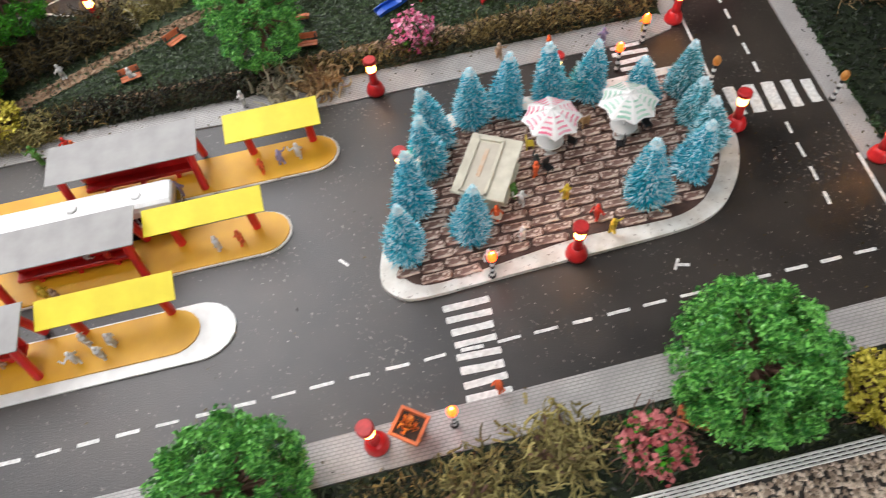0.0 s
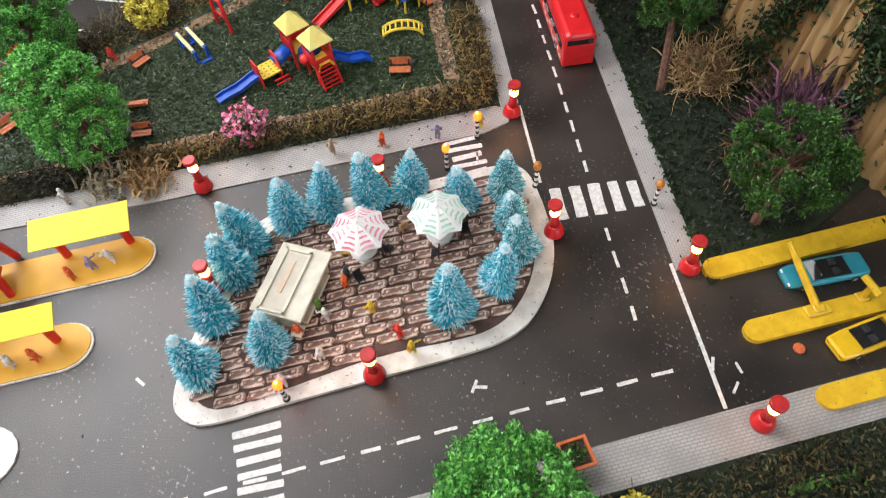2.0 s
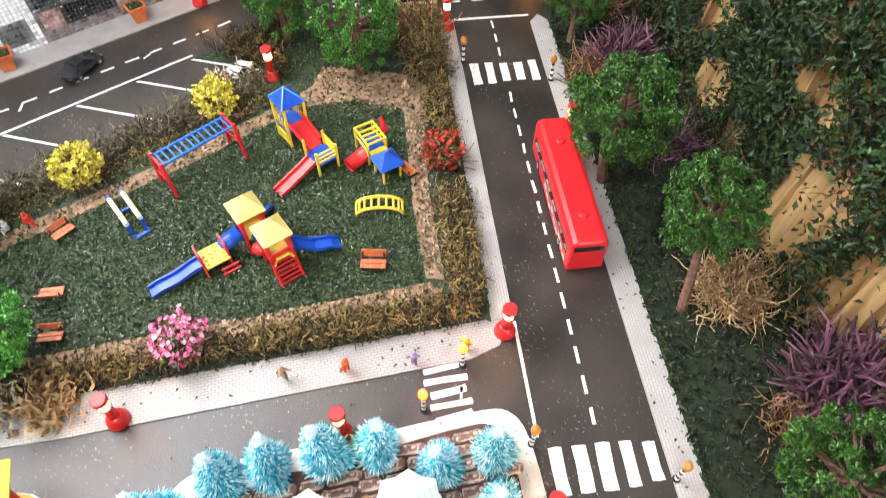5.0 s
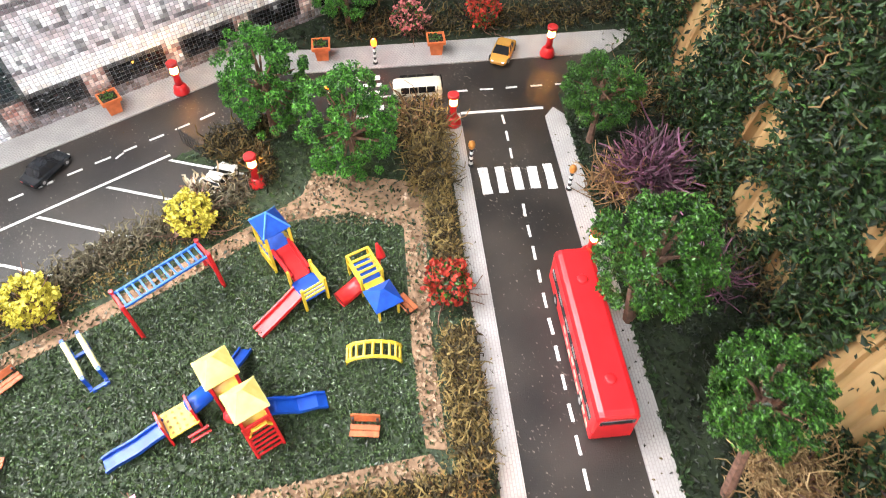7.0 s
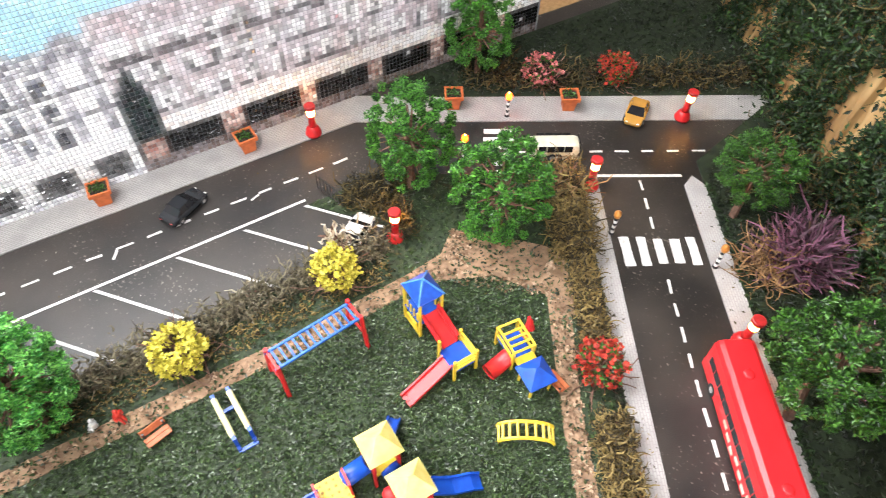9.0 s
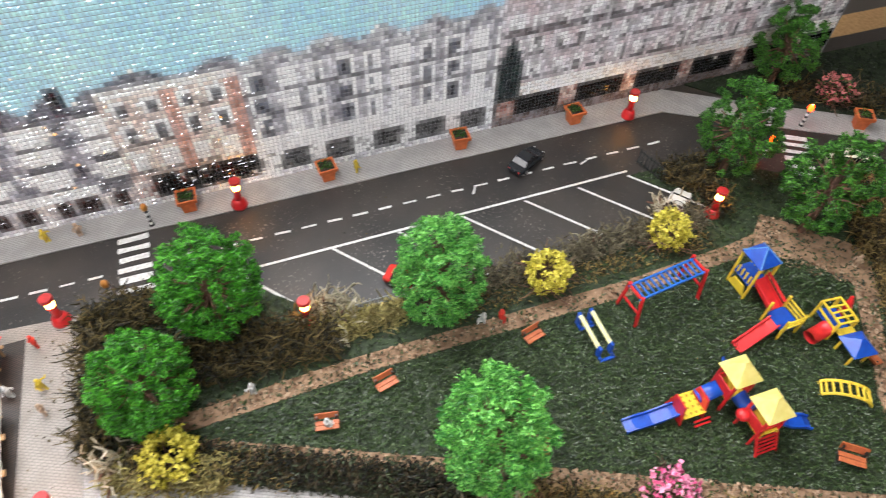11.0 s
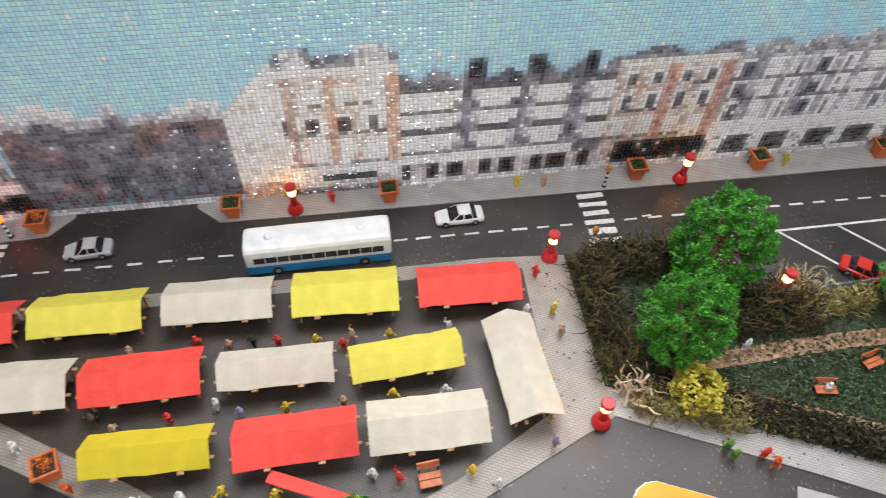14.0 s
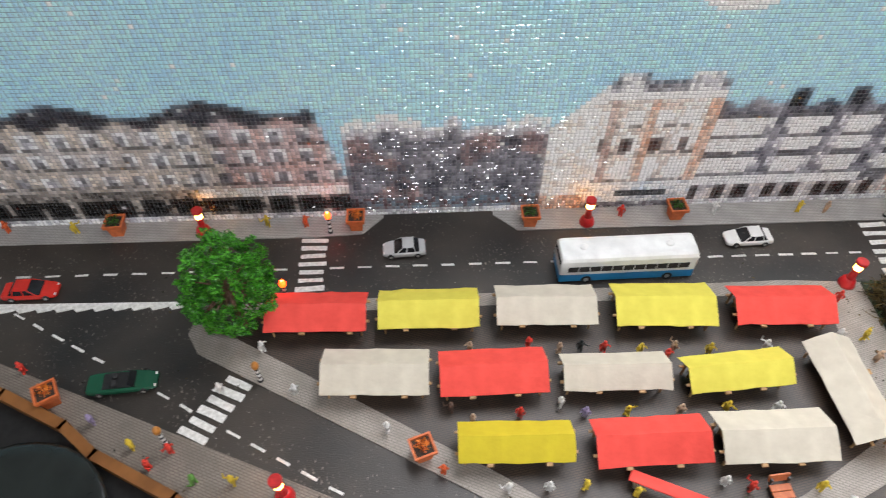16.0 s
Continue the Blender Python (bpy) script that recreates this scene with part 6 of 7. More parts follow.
hedge("brown hedge round the corner lamp", [(27.8, 38.2), (28.8, 40.0), (26.6, 42.2), (30.5, 42.0)], 1.4, 1.6, 620, TWIG_D)
hedge("brown tall hedge beside the market", [(-8.3, 34.2), (-8.2, 42.0)], 1.7, 2.2, 900, TWIG_D)
hedge("olive hedge beside the crossing", [(-7.6, 41.6), (-2.2, 41.4)], 2.2, 1.9, 620, TWIG_D)
hedge("brown bushes between the park trees", [(-5, 37.6), (3.5, 37.0)], 2.6, 2.0, 1000, TWIG_D)
hedge("pale olive bushes beside the parking bays", [(2.5, 37.2), (7.6, 37.4)], 1.3, 1.3, 420, OLIVE)
hedge("olive twigs behind the corner lamp", [(-8.0, 33.0), (-3.0, 31.2)], 1.6, 1.3, 520, OLIVE)
hedge("dark scrub on the corner green", [T(10, 60.5), T(36, 60.5)], 2.2, 1.8, 800, TWIG_D)
hedge("dry scrub at the foot of the cliff", [(37.5, 2.5), (39.5, 8), (43, 14), (48.5, 24), (54, 34)], 3.0, 2.2, 900, TWIG_D)
hedge("dry moss on the front verge", [P(-2, 4.3), P(9, 4.4)], 1.2, 0.7, 260, TWIG)
hedge("dark dry twigs on the front verge", [P(9, 4.2), P(29, 4.1)], 2.0, 0.7, 420, TWIG_D)
# dark flakes along the foot of the south hedge
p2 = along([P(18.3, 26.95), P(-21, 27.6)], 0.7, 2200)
structure("hedge_base", M().flakes(np.concatenate([p2, rng.uniform(0.1, 0.45, (2200, 1))], 1), 0.13, 0.0, 0.5), mat("dark_hedge_base", (0.05, 0.055, 0.028), (0.02, 0.022, 0.012), 150, 0.85, island=0.6), "dark flakes low along the park hedge", "hedge", "stuff")
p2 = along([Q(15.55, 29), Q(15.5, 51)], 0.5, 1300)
structure("hedge_base", M().flakes(np.concatenate([p2, rng.uniform(0.1, 0.4, (1300, 1))], 1), 0.13, 0.0, 0.5), bpy.data.materials["dark_hedge_base"], "dark flakes low along the roadside hedge", "hedge", "stuff")
p2 = along([Q(23.3, 17), Q(23.35, 51)], 0.5, 900)
structure("hedge_base", M().flakes(np.concatenate([p2, rng.uniform(0.1, 0.3, (900, 1))], 1), 0.15, 0.2, 0.5), IVY, "dark leaves spilling over the pavement edge", "hedge", "stuff")


# ---- small fences ----
def fence(pts, mt, label, h=0.75, step=0.3):
    r = thing("fence", label, "fence", "fences", pts[0][0], pts[0][1], 0.05)
    ox, oy = pts[0]
    for (x0, y0), (x1, y1) in zip(pts[:-1], pts[1:]):
        ln = math.hypot(x1 - x0, y1 - y0)
        a = math.degrees(math.atan2(y1 - y0, x1 - x0))
        for z in (0.15, h - 0.22):
            part("rail", M().box((x0 + x1) / 2 - ox, (y0 + y1) / 2 - oy, z, ln, 0.05, 0.07, a), mt, r)
        for k in range(int(ln / step) + 1):
            t = k * step / ln
            part("paling", M().box(x0 + (x1 - x0) * t - ox, y0 + (y1 - y0) * t - oy, 0, 0.08, 0.05, h * rng.uniform(0.9, 1.05), a, 0.6), mt, r)


fence([(25.6, 43.9), (26.2, 41.8)], FENCE, "short black picket fence by the parking bays", 1.25)
fence([(25.6, 38.9), (27.0, 38.5)], FENCE, "short black picket fence beside the hedge")
fence([(28.6, 42.7), (30.9, 42.2)], FENCE, "short black picket fence at the corner")
fence([(4.6, 38.3), (8.6, 38.45)], PALE_FENCE, "pale grey picket fence beside the parking bays", 0.8, 0.22)
fence([(14.0, 38.4), (17.2, 38.5)], FENCE, "dark picket fence in the parking hedge")
fence([(-7.4, 42.8), (-4.6, 42.8)], FENCE, "dark picket fence beside the crossing")

# ---- bark cliff with climbers ----
CL = [(38.6, -14), (38.4, -6), (38.3, 1), (39.5, 8), (42.6, 13.5), (48.4, 23.5), (53.6, 33.5), (58, 41), (63, 51)]
seg = [math.hypot(b[0] - a[0], b[1] - a[1]) for a, b in zip(CL[:-1], CL[1:])]


def cliff_at(t):
    d = t * sum(seg)
    for (a, b), s in zip(zip(CL[:-1], CL[1:]), seg):
        if d <= s:
            k = d / s
            n = Vector((-(b[1] - a[1]) / s, (b[0] - a[0]) / s))
            return a[0] + (b[0] - a[0]) * k, a[1] + (b[1] - a[1]) * k, n
        d -= s
    return (*CL[-1], n)


NX, NZ, HC = 900, 30, 20.0
v, f = [], []


def cliff_point(t, z):
    x, y, n = cliff_at(t)
    q = t * sum(seg)
    slab = math.floor(q / 1.35 + 0.35 * noise.noise((q * 0.4, 0, z * 0.12)))
    d = 1.1 * noise.noise((q * 0.14, z * 0.08, 3.0)) + 0.55 * noise.noise((slab * 3.7, 0.5, z * 0.05)) + 0.17 * abs(math.sin(q * 4.6 + 1.6 * noise.noise((q * 0.3, z * 0.2, 0)))) + 0.12 * noise.noise((q * 1.6, z * 0.35, 7.0))
    d += 0.14 * z * -0.35
    return x + n.x * d, y + n.y * d, z


for i in range(NX + 1):
    for j in range(NZ + 1):
        v.append(cliff_point(i / NX, HC * j / NZ - 0.05))
for i in range(NX):
    for j in range(NZ):
        a = i * (NZ + 1) + j
        f.append((a, a + 1, a + NZ + 2, a + NZ + 1))
structure("cliff", M().add(v, f), ROCK, "tan bark cliff with upright ridges behind the trees", "cliff")
structure("cliff_back", M().prism([(66, -14), (66, 51), (65.5, 51), (65.5, -14)], 0, 20), ROCK, "plain back of the cliff", "cliff")
# stretches of bare bark: place along the cliff, height, half width, half height
BARE = [(26.0, 3.6, 2.6, 4.0), (29.0, 8.3, 2.0, 1.0), (36.4, 2.7, 1.9, 1.7), (20.6, 3.6, 2.4, 4.5), (15.3, 2.2, 2.4, 4.2), (59.5, 2.0, 1.1, 4.5), (47.0, 5.0, 1.5, 4.2),
        (38.5, 5.8, 1.5, 1.5), (33.0, 1.6, 1.1, 1.6), (41.3, 1.9, 1.1, 0.9), (53.1, 3.0, 1.3, 3.0), (39.0, 8.0, 0.9, 0.6), (65.0, 2.5, 1.5, 4.0), (11.0, 5.0, 1.6, 3.0)]
pv = []
while len(pv) < 120000:
    t, z = rng.uniform(0, 1), rng.uniform(0, HC)
    q = t * sum(seg)
    edge = 1 + 0.8 * noise.noise((q * 0.7, z * 0.6, 4.0))
    open_rock = any(((q - a + (z - b) * 0.12) / w) ** 2 + ((z - b) / hh) ** 2 < edge * 0.76 for a, b, w, hh in BARE)
    if open_rock and rng.uniform() > 0.02:
        continue
    x, y, zz = cliff_point(t, z)
    n = cliff_at(t)[2]
    o = (0.25 + 0.5 * max(0, noise.noise((q * 0.8, z * 0.8, 21.0)) + 0.4)) * rng.exponential(1.0) + 0.06
    pv.append((x + n.x * o, y + n.y * o, zz))
pv = np.array(pv)
IVY_MID = mat("mid_climber_leaves", (0.050, 0.125, 0.020), (0.010, 0.030, 0.006), 60, 0.5, island=0.6)
structure("climber", M().flakes(pv[:92000], 0.21, 0.0, 0.45), IVY, "dark green climbing leaves over the cliff", "climber", "stuff")
structure("climber", M().flakes(pv[92000:117500], 0.15, 0.2, 0.5), IVY_MID, "mid green climbing leaves over the cliff", "climber", "stuff")
structure("climber_stems", M().strands(pv[117500:], 1.3, 0.05, 0.5, 0.3), TWIG_D, "dry hanging stems on the cliff", "climber", "stuff")

dry = []
while len(dry) < 420:
    t = rng.normal(41.0, 2.2) / sum(seg)
    x, y, zz = cliff_point(t, rng.normal(11.5, 1.3))
    n = cliff_at(t)[2]
    dry.append((x + n.x * 0.5, y + n.y * 0.5, zz))
structure("climber_stems", M().strands(np.array(dry), 1.5, 0.085, 0.6, 0.4), TAN, "dry tan climber hanging on the cliff", "climber", "stuff")

# ---- west corner: timber edge and dish ----
edge = M()
line = [(-63, 38.1), (-58.4, 36.4), (-54.6, 34.5), (-52.6, 32.9), (-48.1, 30.6), (-46.0, 29.0), (-46.0, 26)]
for a, b in zip(line[:-1], line[1:]):
    ln = math.hypot(b[0] - a[0], b[1] - a[1])
    edge.box((a[0] + b[0]) / 2, (a[1] + b[1]) / 2, 0.08, ln + 0.2, 0.55, 0.7, math.degrees(math.atan2(b[1] - a[1], b[0] - a[0])))
structure("timber_edge", edge, TIMBER, "orange brown timber edging", "edging")
structure("dark_bed", M().prism([(-63, 37.9), (-58.4, 36.2), (-54.6, 34.3), (-52.6, 32.7), (-48.1, 30.4), (-46.2, 28.8), (-46.2, 22), (-63, 22)], 0.08, 0.14), BLACK, "dark surface behind the timber edging", "ground")
g = thing("dish", "wide grey green glossy dish behind the timber edging", "dish", "", -55.5, 28.6, 0.14)
part("bowl", M().lathe([(2.0, 0), (4.4, 0.35), (4.9, 0.9), (4.7, 1.0), (3.8, 1.0), (0.3, 0.95)], 36), ROOF_TEAL, g, smooth=True)

# ---- gravel and loose bits ----
p2 = scatter([P(0, -3.5), P(33, -3.5), P(33, -0.3), P(23, 1.0), P(17, 1.8), P(0, 1.85)], 58)
k = len(p2)
rad = rng.uniform(0.07, 0.14, (k, 1))
oct_ = np.array([(1, 0, 0), (0, 1, 0), (-1, 0, 0), (0, -1, 0), (0, 0, 0.8), (0, 0, -0.8)])
jit = rng.normal(size=(k, 6, 3)) * 0.18
vv = np.concatenate([p2, rng.uniform(0.04, 0.14, (k, 1))], 1)[:, None, :] + (oct_[None] + jit) * rad[:, None, :]
b6 = np.arange(k) * 6
structure("gravel", M().add(vv.reshape(-1, 3), np.concatenate([np.stack([b6 + a, b6 + b, b6 + c], 1) for a, b, c in ((0, 1, 4), (1, 2, 4), (2, 3, 4), (3, 0, 4), (1, 0, 5), (2, 1, 5), (3, 2, 5), (0, 3, 5))])), GRAVEL, "loose beige and brown gravel", "gravel", "stuff")
bits = np.concatenate([rng.uniform((-10, -2), (30, 26), (130, 2)), rng.uniform((-55, 28), (28, 47), (130, 2)), along([P(-21, 26), P(17, 25.8)], 1.2, 60), along([(-11, 33), (-11, 42)], 1.4, 24), along([Q(22.5, 17), Q(22.5, 50)], 1.0, 60)])
structure("litter", M().flakes(np.concatenate([bits, np.full((len(bits), 1), 0.12)], 1), 0.09, 3.0, 0.5), TWIG_D, "tiny dry crumbs scattered on the roads", "litter", "stuff")
bits = np.concatenate([rng.uniform((-10, 0), (28, 26), (300, 2)), rng.uniform((-50, 40), (40, 47), (130, 2)), rng.uniform((10, -3), (28, 10), (110, 2)), rng.uniform((-60, 31), (-45, 43), (40, 2))])
structure("litter", M().flakes(np.concatenate([bits, np.full((len(bits), 1), 0.035)], 1), 0.055, 6.0, 0.45), mat("pale_road_dust", (0.46, 0.43, 0.38), (0.22, 0.20, 0.17), 300, 0.8), "tiny pale flecks scattered on the roads", "litter", "stuff")

# ---- backdrop: a picture set in small square glossy beads ----
PITCH = 0.262
BX0, BX1, BZ1 = -76.0, 46.0, 19.0


def bd_y(x):
    return 49.45 + 0.014 * (x + 20)


structure("backdrop_board", M().prism([(BX0, bd_y(BX0) + 0.15), (BX1, bd_y(BX1) + 0.15), (BX1, bd_y(BX1) + 0.7), (BX0, bd_y(BX0) + 0.7)], 0, BZ1), mat("grey_board", (0.32, 0.33, 0.34), None, 60, 0.8), "thin board behind the beaded picture", "backdrop")
brick, orange_c, white_c, cream_c, grey_c, slate, dark, black_c = ((0.30, 0.10, 0.07), (0.55, 0.25, 0.11), (0.88, 0.88, 0.88), (0.70, 0.63, 0.57), (0.42, 0.41, 0.46), (0.10, 0.10, 0.13), (0.06, 0.055, 0.06), (0.012, 0.012, 0.014))
blue_c, pink_c = (0.47, 0.79, 1.0), (0.58, 0.38, 0.35)


def mixc(a, b, t):
    return tuple(p + (q - p) * t for p, q in zip(a, b))


def bead_colour(x, z):
    """The picture: a terrace of town houses under a pale blue sky."""
    n = noise.noise((x * 0.9, z * 0.9, 1.0))
    n2 = noise.noise((x * 0.25, z * 0.25, 9.0))
    h = rng.uniform()
    skyc = mixc(blue_c, (0.60, 0.88, 1.0), 0.5 + 0.5 * n2)
    if (x + 19.5) ** 2 / 3 + (z - 15) ** 2 * 3 < 1.2 or h < 0.004:
        return white_c

    def wall(base, alt, left, step, rows, glass, frame_c, ww=0.55, hh=0.6):
        c = mixc(base, alt, min(1, max(0, 0.5 + 0.9 * n + (h - 0.5) * 0.5)))
        fx = ((x - left) % step) / step
        for zr, rh in rows:
            if zr - 0.3 < z <= zr and h < 0.6:
                return mixc(dark, c, h * 0.5)
            if zr < z < zr + rh and (1 - ww) / 2 < fx < (1 + ww) / 2:
                mid = abs(fx - 0.5) / (ww / 2)
                return frame_c if mid > 0.62 or z > zr + rh * hh + 0.2 else (glass if h < 0.94 else frame_c)
        return c
    if x < -40.6:                                        # pinkish corner terrace
        top = 9.1 + 0.5 * math.sin(x * 0.75) - max(0, (x + 42.2)) * 4.0
        if z > top:
            return skyc
        if z > 8.0 + 0.3 * math.sin(x * 2.1):
            return mixc(slate, dark, h)
        if z < 0.55:
            return mixc(grey_c, white_c, h)
        if z < 2.2:
            return black_c if (x * 0.5) % 1 < 0.8 or h < 0.4 else mixc(dark, cream_c, h)
        if z < 3.0:
            return mixc(white_c, cream_c, h) if x > -50 else mixc(black_c, cream_c, h * 0.7)
        base = (0.60, 0.41, 0.36) if x > -48 else (0.60, 0.52, 0.43)
        return wall(base, mixc(grey_c, base, 0.4), -70, 1.75, ((3.4, 0.9), (4.9, 1.1), (6.6, 1.1)), mixc(dark, grey_c, h), mixc(white_c, grey_c, h * 0.5))
    if x < -28.4:                                        # grey far street
        top = 7.35 + 0.55 * noise.noise((x * 1.1, 0, 0)) + (0.5 if abs(x + 37.8) < 0.7 or abs(x + 34) < 0.5 else 0)
        if z > top:
            return mixc(skyc, white_c, 0.75) if z < top + 0.55 and (x < -36 or x > -31) else skyc
        if z < 0.5:
            return mixc(grey_c, white_c, h)
        if z > top - 0.7:
            return mixc(grey_c, white_c, h * 0.5)
        if z < 1.6:
            return mixc(slate, (white_c, blue_c, brick)[int(h * 2.99)], 0.55 * h)
        return mixc(slate, grey_c if n2 > -0.2 else pink_c, 0.4 + 0.5 * n + (h - 0.5) * 0.5)
    if x < -18.3:                                        # large corner house
        if x < -25.2:
            top = 7.0 + (x + 28.4) * 0.95
        else:
            top = 10.1 + (0.6 if abs(x + 24) < 0.8 or abs(x + 19.8) < 1.0 else 0.0)
        if z > top:
            return skyc
        if z > 9.35 and x > -25.2:
            return mixc(slate, grey_c, h) if abs(x + 24) > 0.6 and abs(x + 19.8) > 0.8 else mixc(white_c, grey_c, h)
        if z > 9.0 and x > -25.4:
            return white_c
        if x < -25.2:
            return mixc(white_c, cream_c, 0.5 + 0.6 * n + (h - 0.5) * 0.5) if z > 1.2 else mixc(cream_c, orange_c, h)
        if z < 2.3:
            if 1.1 < z < 1.55 and -23.4 < x < -20:
                return black_c
            return mixc(white_c, (0.25, 0.38, 0.55), h * 0.5) if z > 0.6 else mixc(grey_c, dark, h)
        for cx_, cc in ((-24.6, mixc(brick, cream_c, 0.3)), (-22.3, mixc(orange_c, cream_c, 0.15)), (-18.8, mixc(orange_c, cream_c, 0.2))):
            if abs(x - cx_) < 0.34:
                return mixc(cc, cream_c, h * 0.7)
        return wall(mixc(cream_c, brick, 0.22), mixc(cream_c, white_c, 0.5), -24.3, 1.75, ((2.7, 1.5), (4.9, 1.3), (7.0, 1.2)), mixc(dark, brick, h * 0.4) if z < 7 and z > 4.5 else white_c, white_c, 0.62, 0.7)
    if x < -5.6:                                         # three grey houses with white bays
        k = (x + 12.2) % 3.38
        dorm = abs(k - 1.69) < 0.42 and x > -15.5
        bay = x < -15.1 or 0.0 < (x + 13.7) % 3.38 < 1.9
        top = 8.5 + (0.9 if dorm else 0.35 * math.sin(x * 3) + 0.3 * n)
        if z > top:
            return skyc
        if dorm and z > 8.2:
            return mixc(black_c, slate, h)
        if z > 7.5:
            return mixc(slate, grey_c, 0.4 + 0.7 * n + (h - 0.5) * 0.7)
        if z < 0.4:
            return mixc(grey_c, white_c, h)
        if z < 1.75:
            return mixc(black_c, brick, h * 0.3) if k < 1.15 or 2.1 < k < 2.9 else mixc(cream_c, grey_c, h)
        if z < 2.7:
            return mixc(white_c, grey_c, h * 0.25) if x < -7.4 else mixc(dark, grey_c, h)
        if bay:
            for a in (2.95, 4.6, 6.15):
                if a < z < a + 1.2:
                    return mixc(white_c, cream_c, h * 0.4)
            return mixc(dark, slate, h)
        if any(a < z < a + 0.85 for a in (3.3, 5.0, 6.5)) and 0.3 < (x * 0.9) % 1 < 0.75:
            return mixc(white_c, grey_c, h)
        return mixc(slate, grey_c, 0.55 + 0.9 * n + (h - 0.5) * 0.6)
    if x < 1.8:                                          # pinkish house over a black shop
        top = 9.2 + 0.35 * math.sin(x * 1.4)
        if z > top:
            return skyc
        if z > 8.6:
            return mixc(grey_c, slate, h)
        if z > 8.2:
            return mixc(white_c, cream_c, h)
        if z < 0.5:
            return mixc(grey_c, white_c, h)
        if z < 2.4:
            if x < -4.6:
                return mixc(white_c, brick, h)
            return black_c if h < 0.90 else (brick if h < 0.96 else mixc(slate, white_c, h))
        if abs(x + 1.9) < 0.4 or abs(x - 1.4) < 0.3:
            return mixc(orange_c, pink_c, 0.4 + h * 0.5)
        return wall(mixc(pink_c, cream_c, 0.45), cream_c, -5.4, 1.7, ((2.8, 1.4), (4.9, 1.3), (6.8, 1.0)), mixc(dark, slate, h) if z > 4.5 else white_c, white_c, 0.55, 0.7)
    if x < 17.6:                                         # pale stone terrace
        top = 9.3 + 0.3 * math.sin(x * 2.0) + 0.3 * n
        if z > top:
            return skyc
        if z > 8.3:
            return mixc(slate, (white_c, grey_c)[int(h * 1.99)], 0.6)
        if z < 0.5:
            return mixc(grey_c, white_c, h)
        if z < 2.2:
            return mixc(black_c, white_c, 1.0 if (x * 0.33) % 1 > 0.62 and h < 0.8 else h * 0.25)
        if z < 3.3:
            return mixc(white_c, grey_c, h * 0.4)
        return wall(mixc(grey_c, white_c, 0.35), mixc(grey_c, slate, 0.45), 1.8, 1.7, ((3.5, 1.35), (5.2, 1.3), (6.9, 1.1)), mixc(dark, (0.3, 0.33, 0.42), h * 0.6) if (x * 0.17) % 1 < 0.6 else mixc(white_c, grey_c, h * 0.4), white_c, 0.66, 0.7)
    if x < 19.4 and 2.0 < z < 7.2 - abs(x - 18.5) * 2.5:
        return mixc((0.01, 0.03, 0.02), slate, h * 0.6)
    top = 10.2 + 0.2 * n
    if z > top:
        return skyc
    if z < 0.8:
        return mixc((0.16, 0.10, 0.07), grey_c, h * 0.6)
    if z < 2.4:
        return black_c if (x * 0.21) % 1 < 0.75 else mixc(brick, cream_c, h)
    if z < 3.3:
        return mixc(cream_c, white_c, h)
    return wall(mixc(grey_c, pink_c, 0.4), mixc(grey_c, white_c, 0.4), 19.4, 1.6, ((3.9, 1.2), (5.7, 1.2), (7.5, 1.0)), mixc(dark, white_c, h), white_c, 0.55, 0.7)


nx, nz = int((BX1 - BX0) / PITCH), int(BZ1 / PITCH)
gx, gz = np.meshgrid(BX0 + (np.arange(nx) + 0.5) * PITCH, (np.arange(nz) + 0.5) * PITCH, indexing="ij")
gx, gz = gx.ravel(), gz.ravel()
nb = len(gx)
cols = np.array([bead_colour(a, b) for a, b in zip(gx, gz)])
is_sky = cols[:, 2] > cols[:, 0] * 1.5
# the picture is a blurred photograph: each bead takes part of its neighbours' colour
grid = cols.reshape(nx, nz, 3)
pad = np.pad(grid, ((1, 1), (1, 1), (0, 0)), mode="edge")
soft_c = sum(pad[1 + a:1 + a + nx, 1 + b:1 + b + nz] * (0.25 if a == b == 0 else 0.125 if a * b == 0 else 0.0625) for a in (-1, 0, 1) for b in (-1, 0, 1))
cols = (0.42 * grid + 0.58 * soft_c).reshape(-1, 3)
cols = np.where(is_sky[:, None], cols, 1.42 * cols ** 1.35)
cols = np.where(is_sky[:, None], cols, cols * 0.75 + cols.mean(axis=1, keepdims=True) * 0.25)
cols = np.clip(cols * np.where(is_sky, 0, 1)[:, None] * rng.uniform(0.72, 1.45, (nb, 1)) + cols * np.where(is_sky, 1, 0)[:, None] * rng.uniform(0.92, 1.12, (nb, 1)), 0, 0.95)
tilt = rng.normal(size=(nb, 2)) * 0.12
hb, ht, dep = PITCH * 0.462, PITCH * 0.27, rng.uniform(0.036, 0.072, nb)
pts = []
for s, off in ((hb, 0.0), (ht, dep)):
    for a, b in ((-1, -1), (1, -1), (1, 1), (-1, 1)):
        y = bd_y(gx) + 0.15 - 0.03 - off - (tilt[:, 0] * a + tilt[:, 1] * b) * s * (1 if s == ht else 0)
        pts.append(np.stack([gx + a * s, y, gz + b * s], 1))
vb = np.stack(pts, 1).reshape(-1, 3)
i8 = np.arange(nb) * 8
quads = np.stack([np.stack([i8 + q for q in face], 1) for face in ((4, 5, 6, 7), (0, 1, 5, 4), (1, 2, 6, 5), (2, 3, 7, 6), (3, 0, 4, 7))], 1).reshape(-1, 4)
BEAD = bpy.data.materials.new("glossy_resin_bead")
BEAD.use_nodes = True
bt = BEAD.node_tree
at_ = bt.nodes.new("ShaderNodeAttribute")
at_.attribute_name = "bead_colour"
bs = bt.nodes["Principled BSDF"]
bt.links.new(at_.outputs["Color"], bs.inputs["Base Color"])
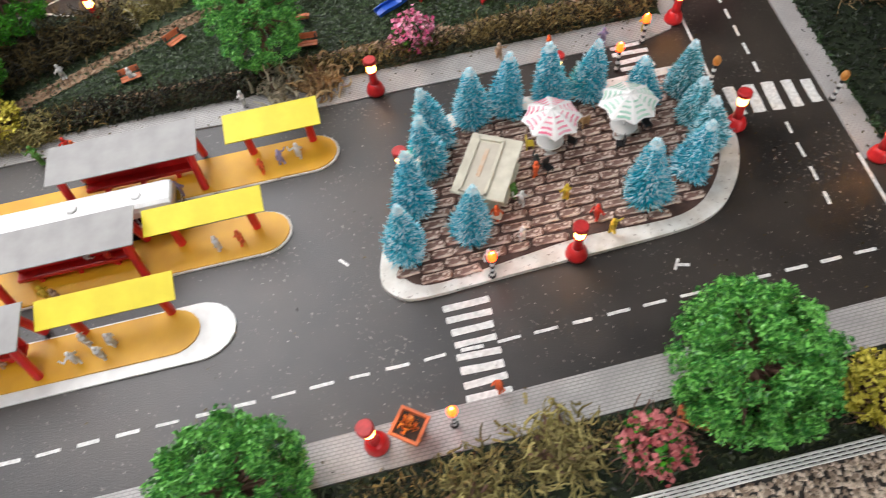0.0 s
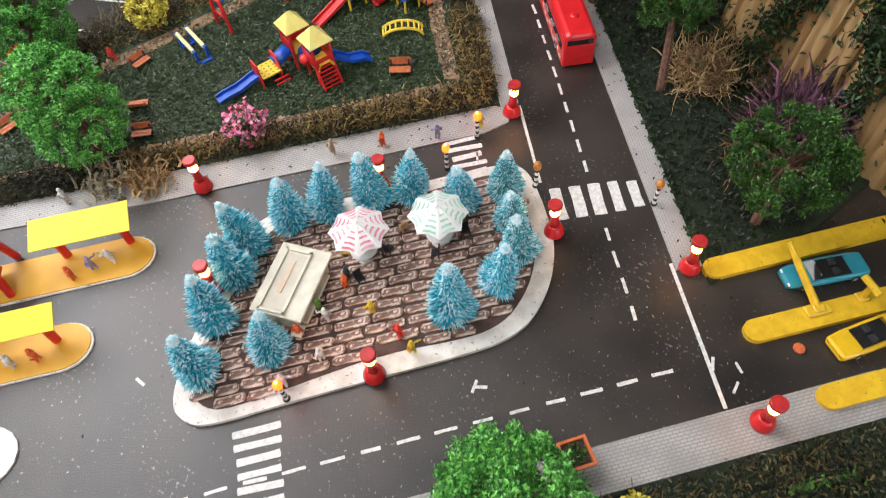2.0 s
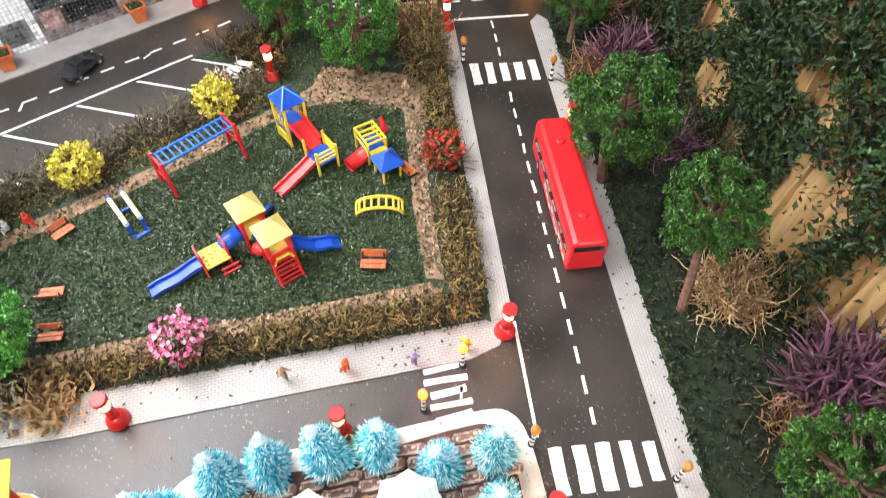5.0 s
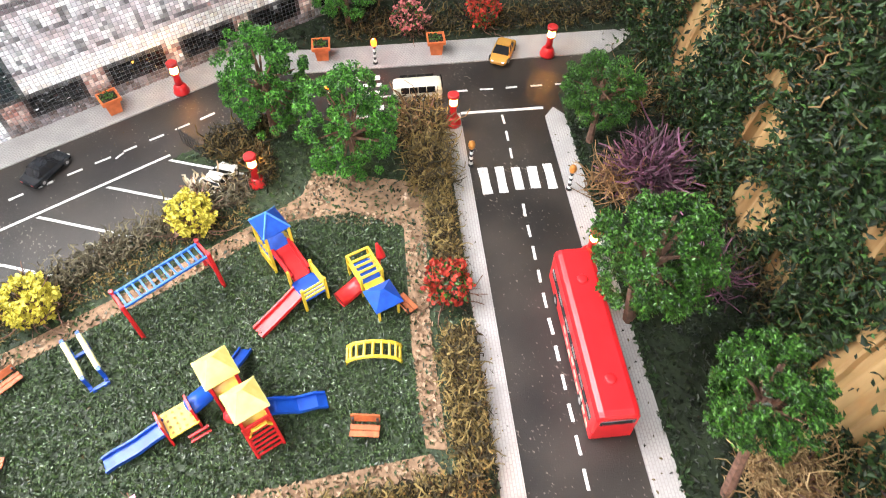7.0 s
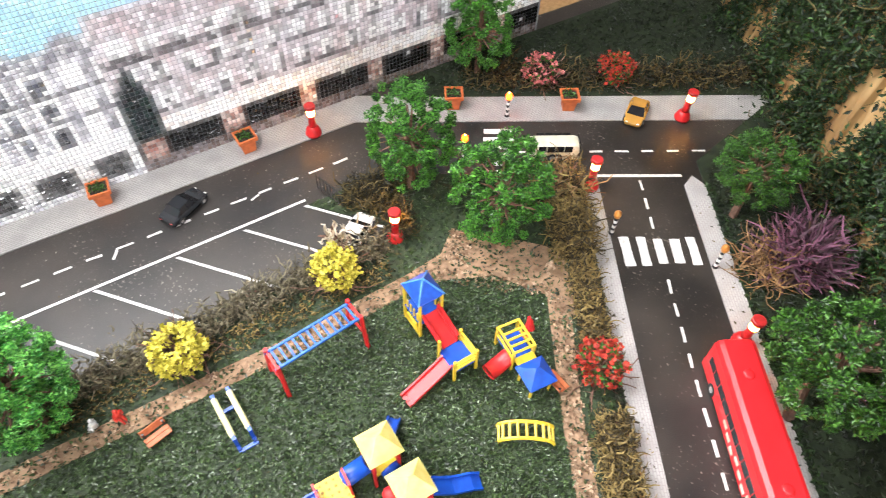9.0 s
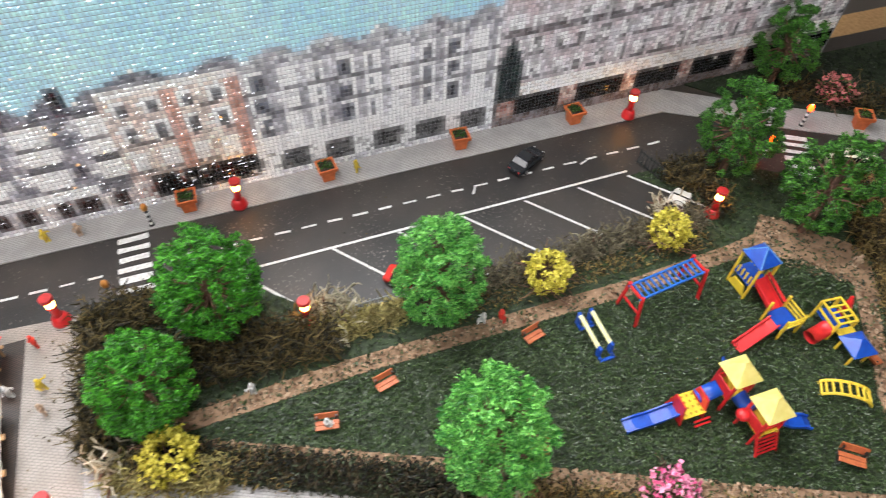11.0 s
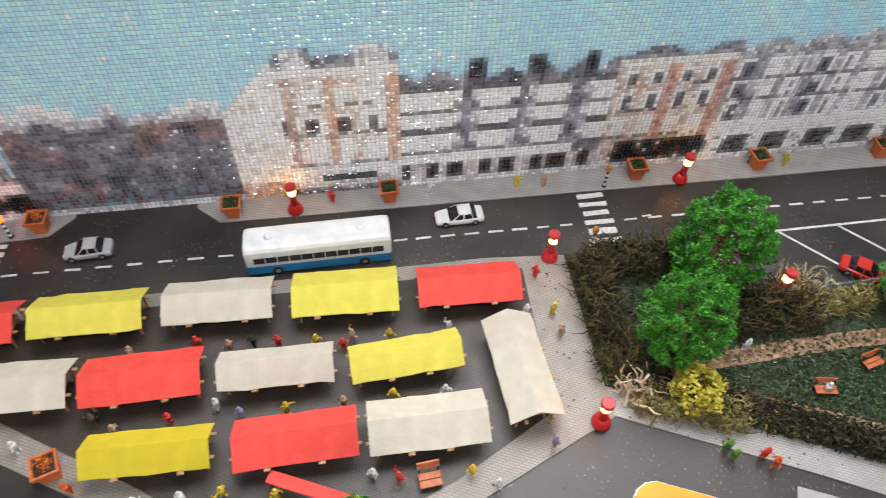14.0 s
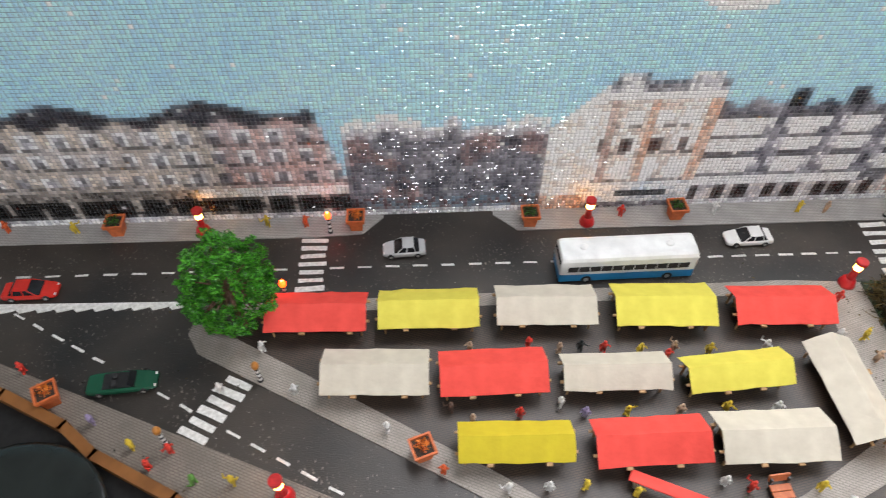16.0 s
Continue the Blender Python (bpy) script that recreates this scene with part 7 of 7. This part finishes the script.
bs.inputs["Roughness"].default_value = 0.06
bs.inputs["Specular IOR Level"].default_value = 0.7
beads = structure("beaded_picture", M().add(vb, quads), BEAD, "beaded picture of a terrace of town houses under a blue sky", "picture", "stuff")
ca = beads.data.attributes.new("bead_colour", "FLOAT_COLOR", "FACE")
ca.data.foreach_set("color", np.repeat(np.concatenate([cols, np.ones((nb, 1))], 1), 5, axis=0).ravel().astype(np.float32))

# ---- plaza stones, each its own piece: brown tops, edges brushed pale ----
PALE_EDGE = mat("pale_brushed_stone_edge", (0.74, 0.60, 0.50), (0.34, 0.21, 0.16), 170, 0.6, bump=0.5)
STONES = []
for k in range(10):
    m = M()
    ln, wd, rings = (0.8, 1.0, 1.2, 1.4, 1.7)[k % 5], 0.46, []
    base = [(a * ln / 2 + 0.04 * rng.normal(), b * wd / 2 * rng.uniform(0.8, 1.08)) for a, b in ((-1, -0.5), (-0.85, -1), (-0.3, -1), (0.3, -1), (0.85, -1), (1, -0.4), (1, 0.5), (0.85, 1), (0.3, 0.95), (-0.3, 1.0), (-0.85, 1), (-1, 0.4))]
    for e, z in ((0.0, 0.0), (0.0, 0.06), (0.045, 0.115), (0.10, 0.10)):
        rings.append([(a * (1 - 2 * e / ln), b * (1 - 2 * e / wd), z + 0.010 * rng.normal()) for a, b in base])
    me = mesh_of("stone", m.loft(rings), STONE)
    me.materials.append(PALE_EDGE)
    for q in me.polygons:
        q.material_index = 1 if 12 <= q.index < 36 and rng.uniform() < (0.85 if q.index % 12 in (1, 2, 3, 7, 8, 9) else 0.15) else 0
    STONES.append((ln, me))
cnt = 0
for c in np.arange(8.5, 25, 0.56):
    s = -6 + rng.uniform(0, 1)
    while s < 24:
        ln, me = STONES[int(rng.integers(0, 10))]
        x, y = P(s + ln / 2, c + rng.normal() * 0.025)
        s += ln + 0.09
        if inside(x, y, shrink(OVAL, 1.2)) and cnt < 320:
            ob = new("stone", me)
            ob.parent = plaza
            ob.matrix_basis = at(x, y, 0.25, P_TURN + rng.normal() * 2)
            cnt += 1
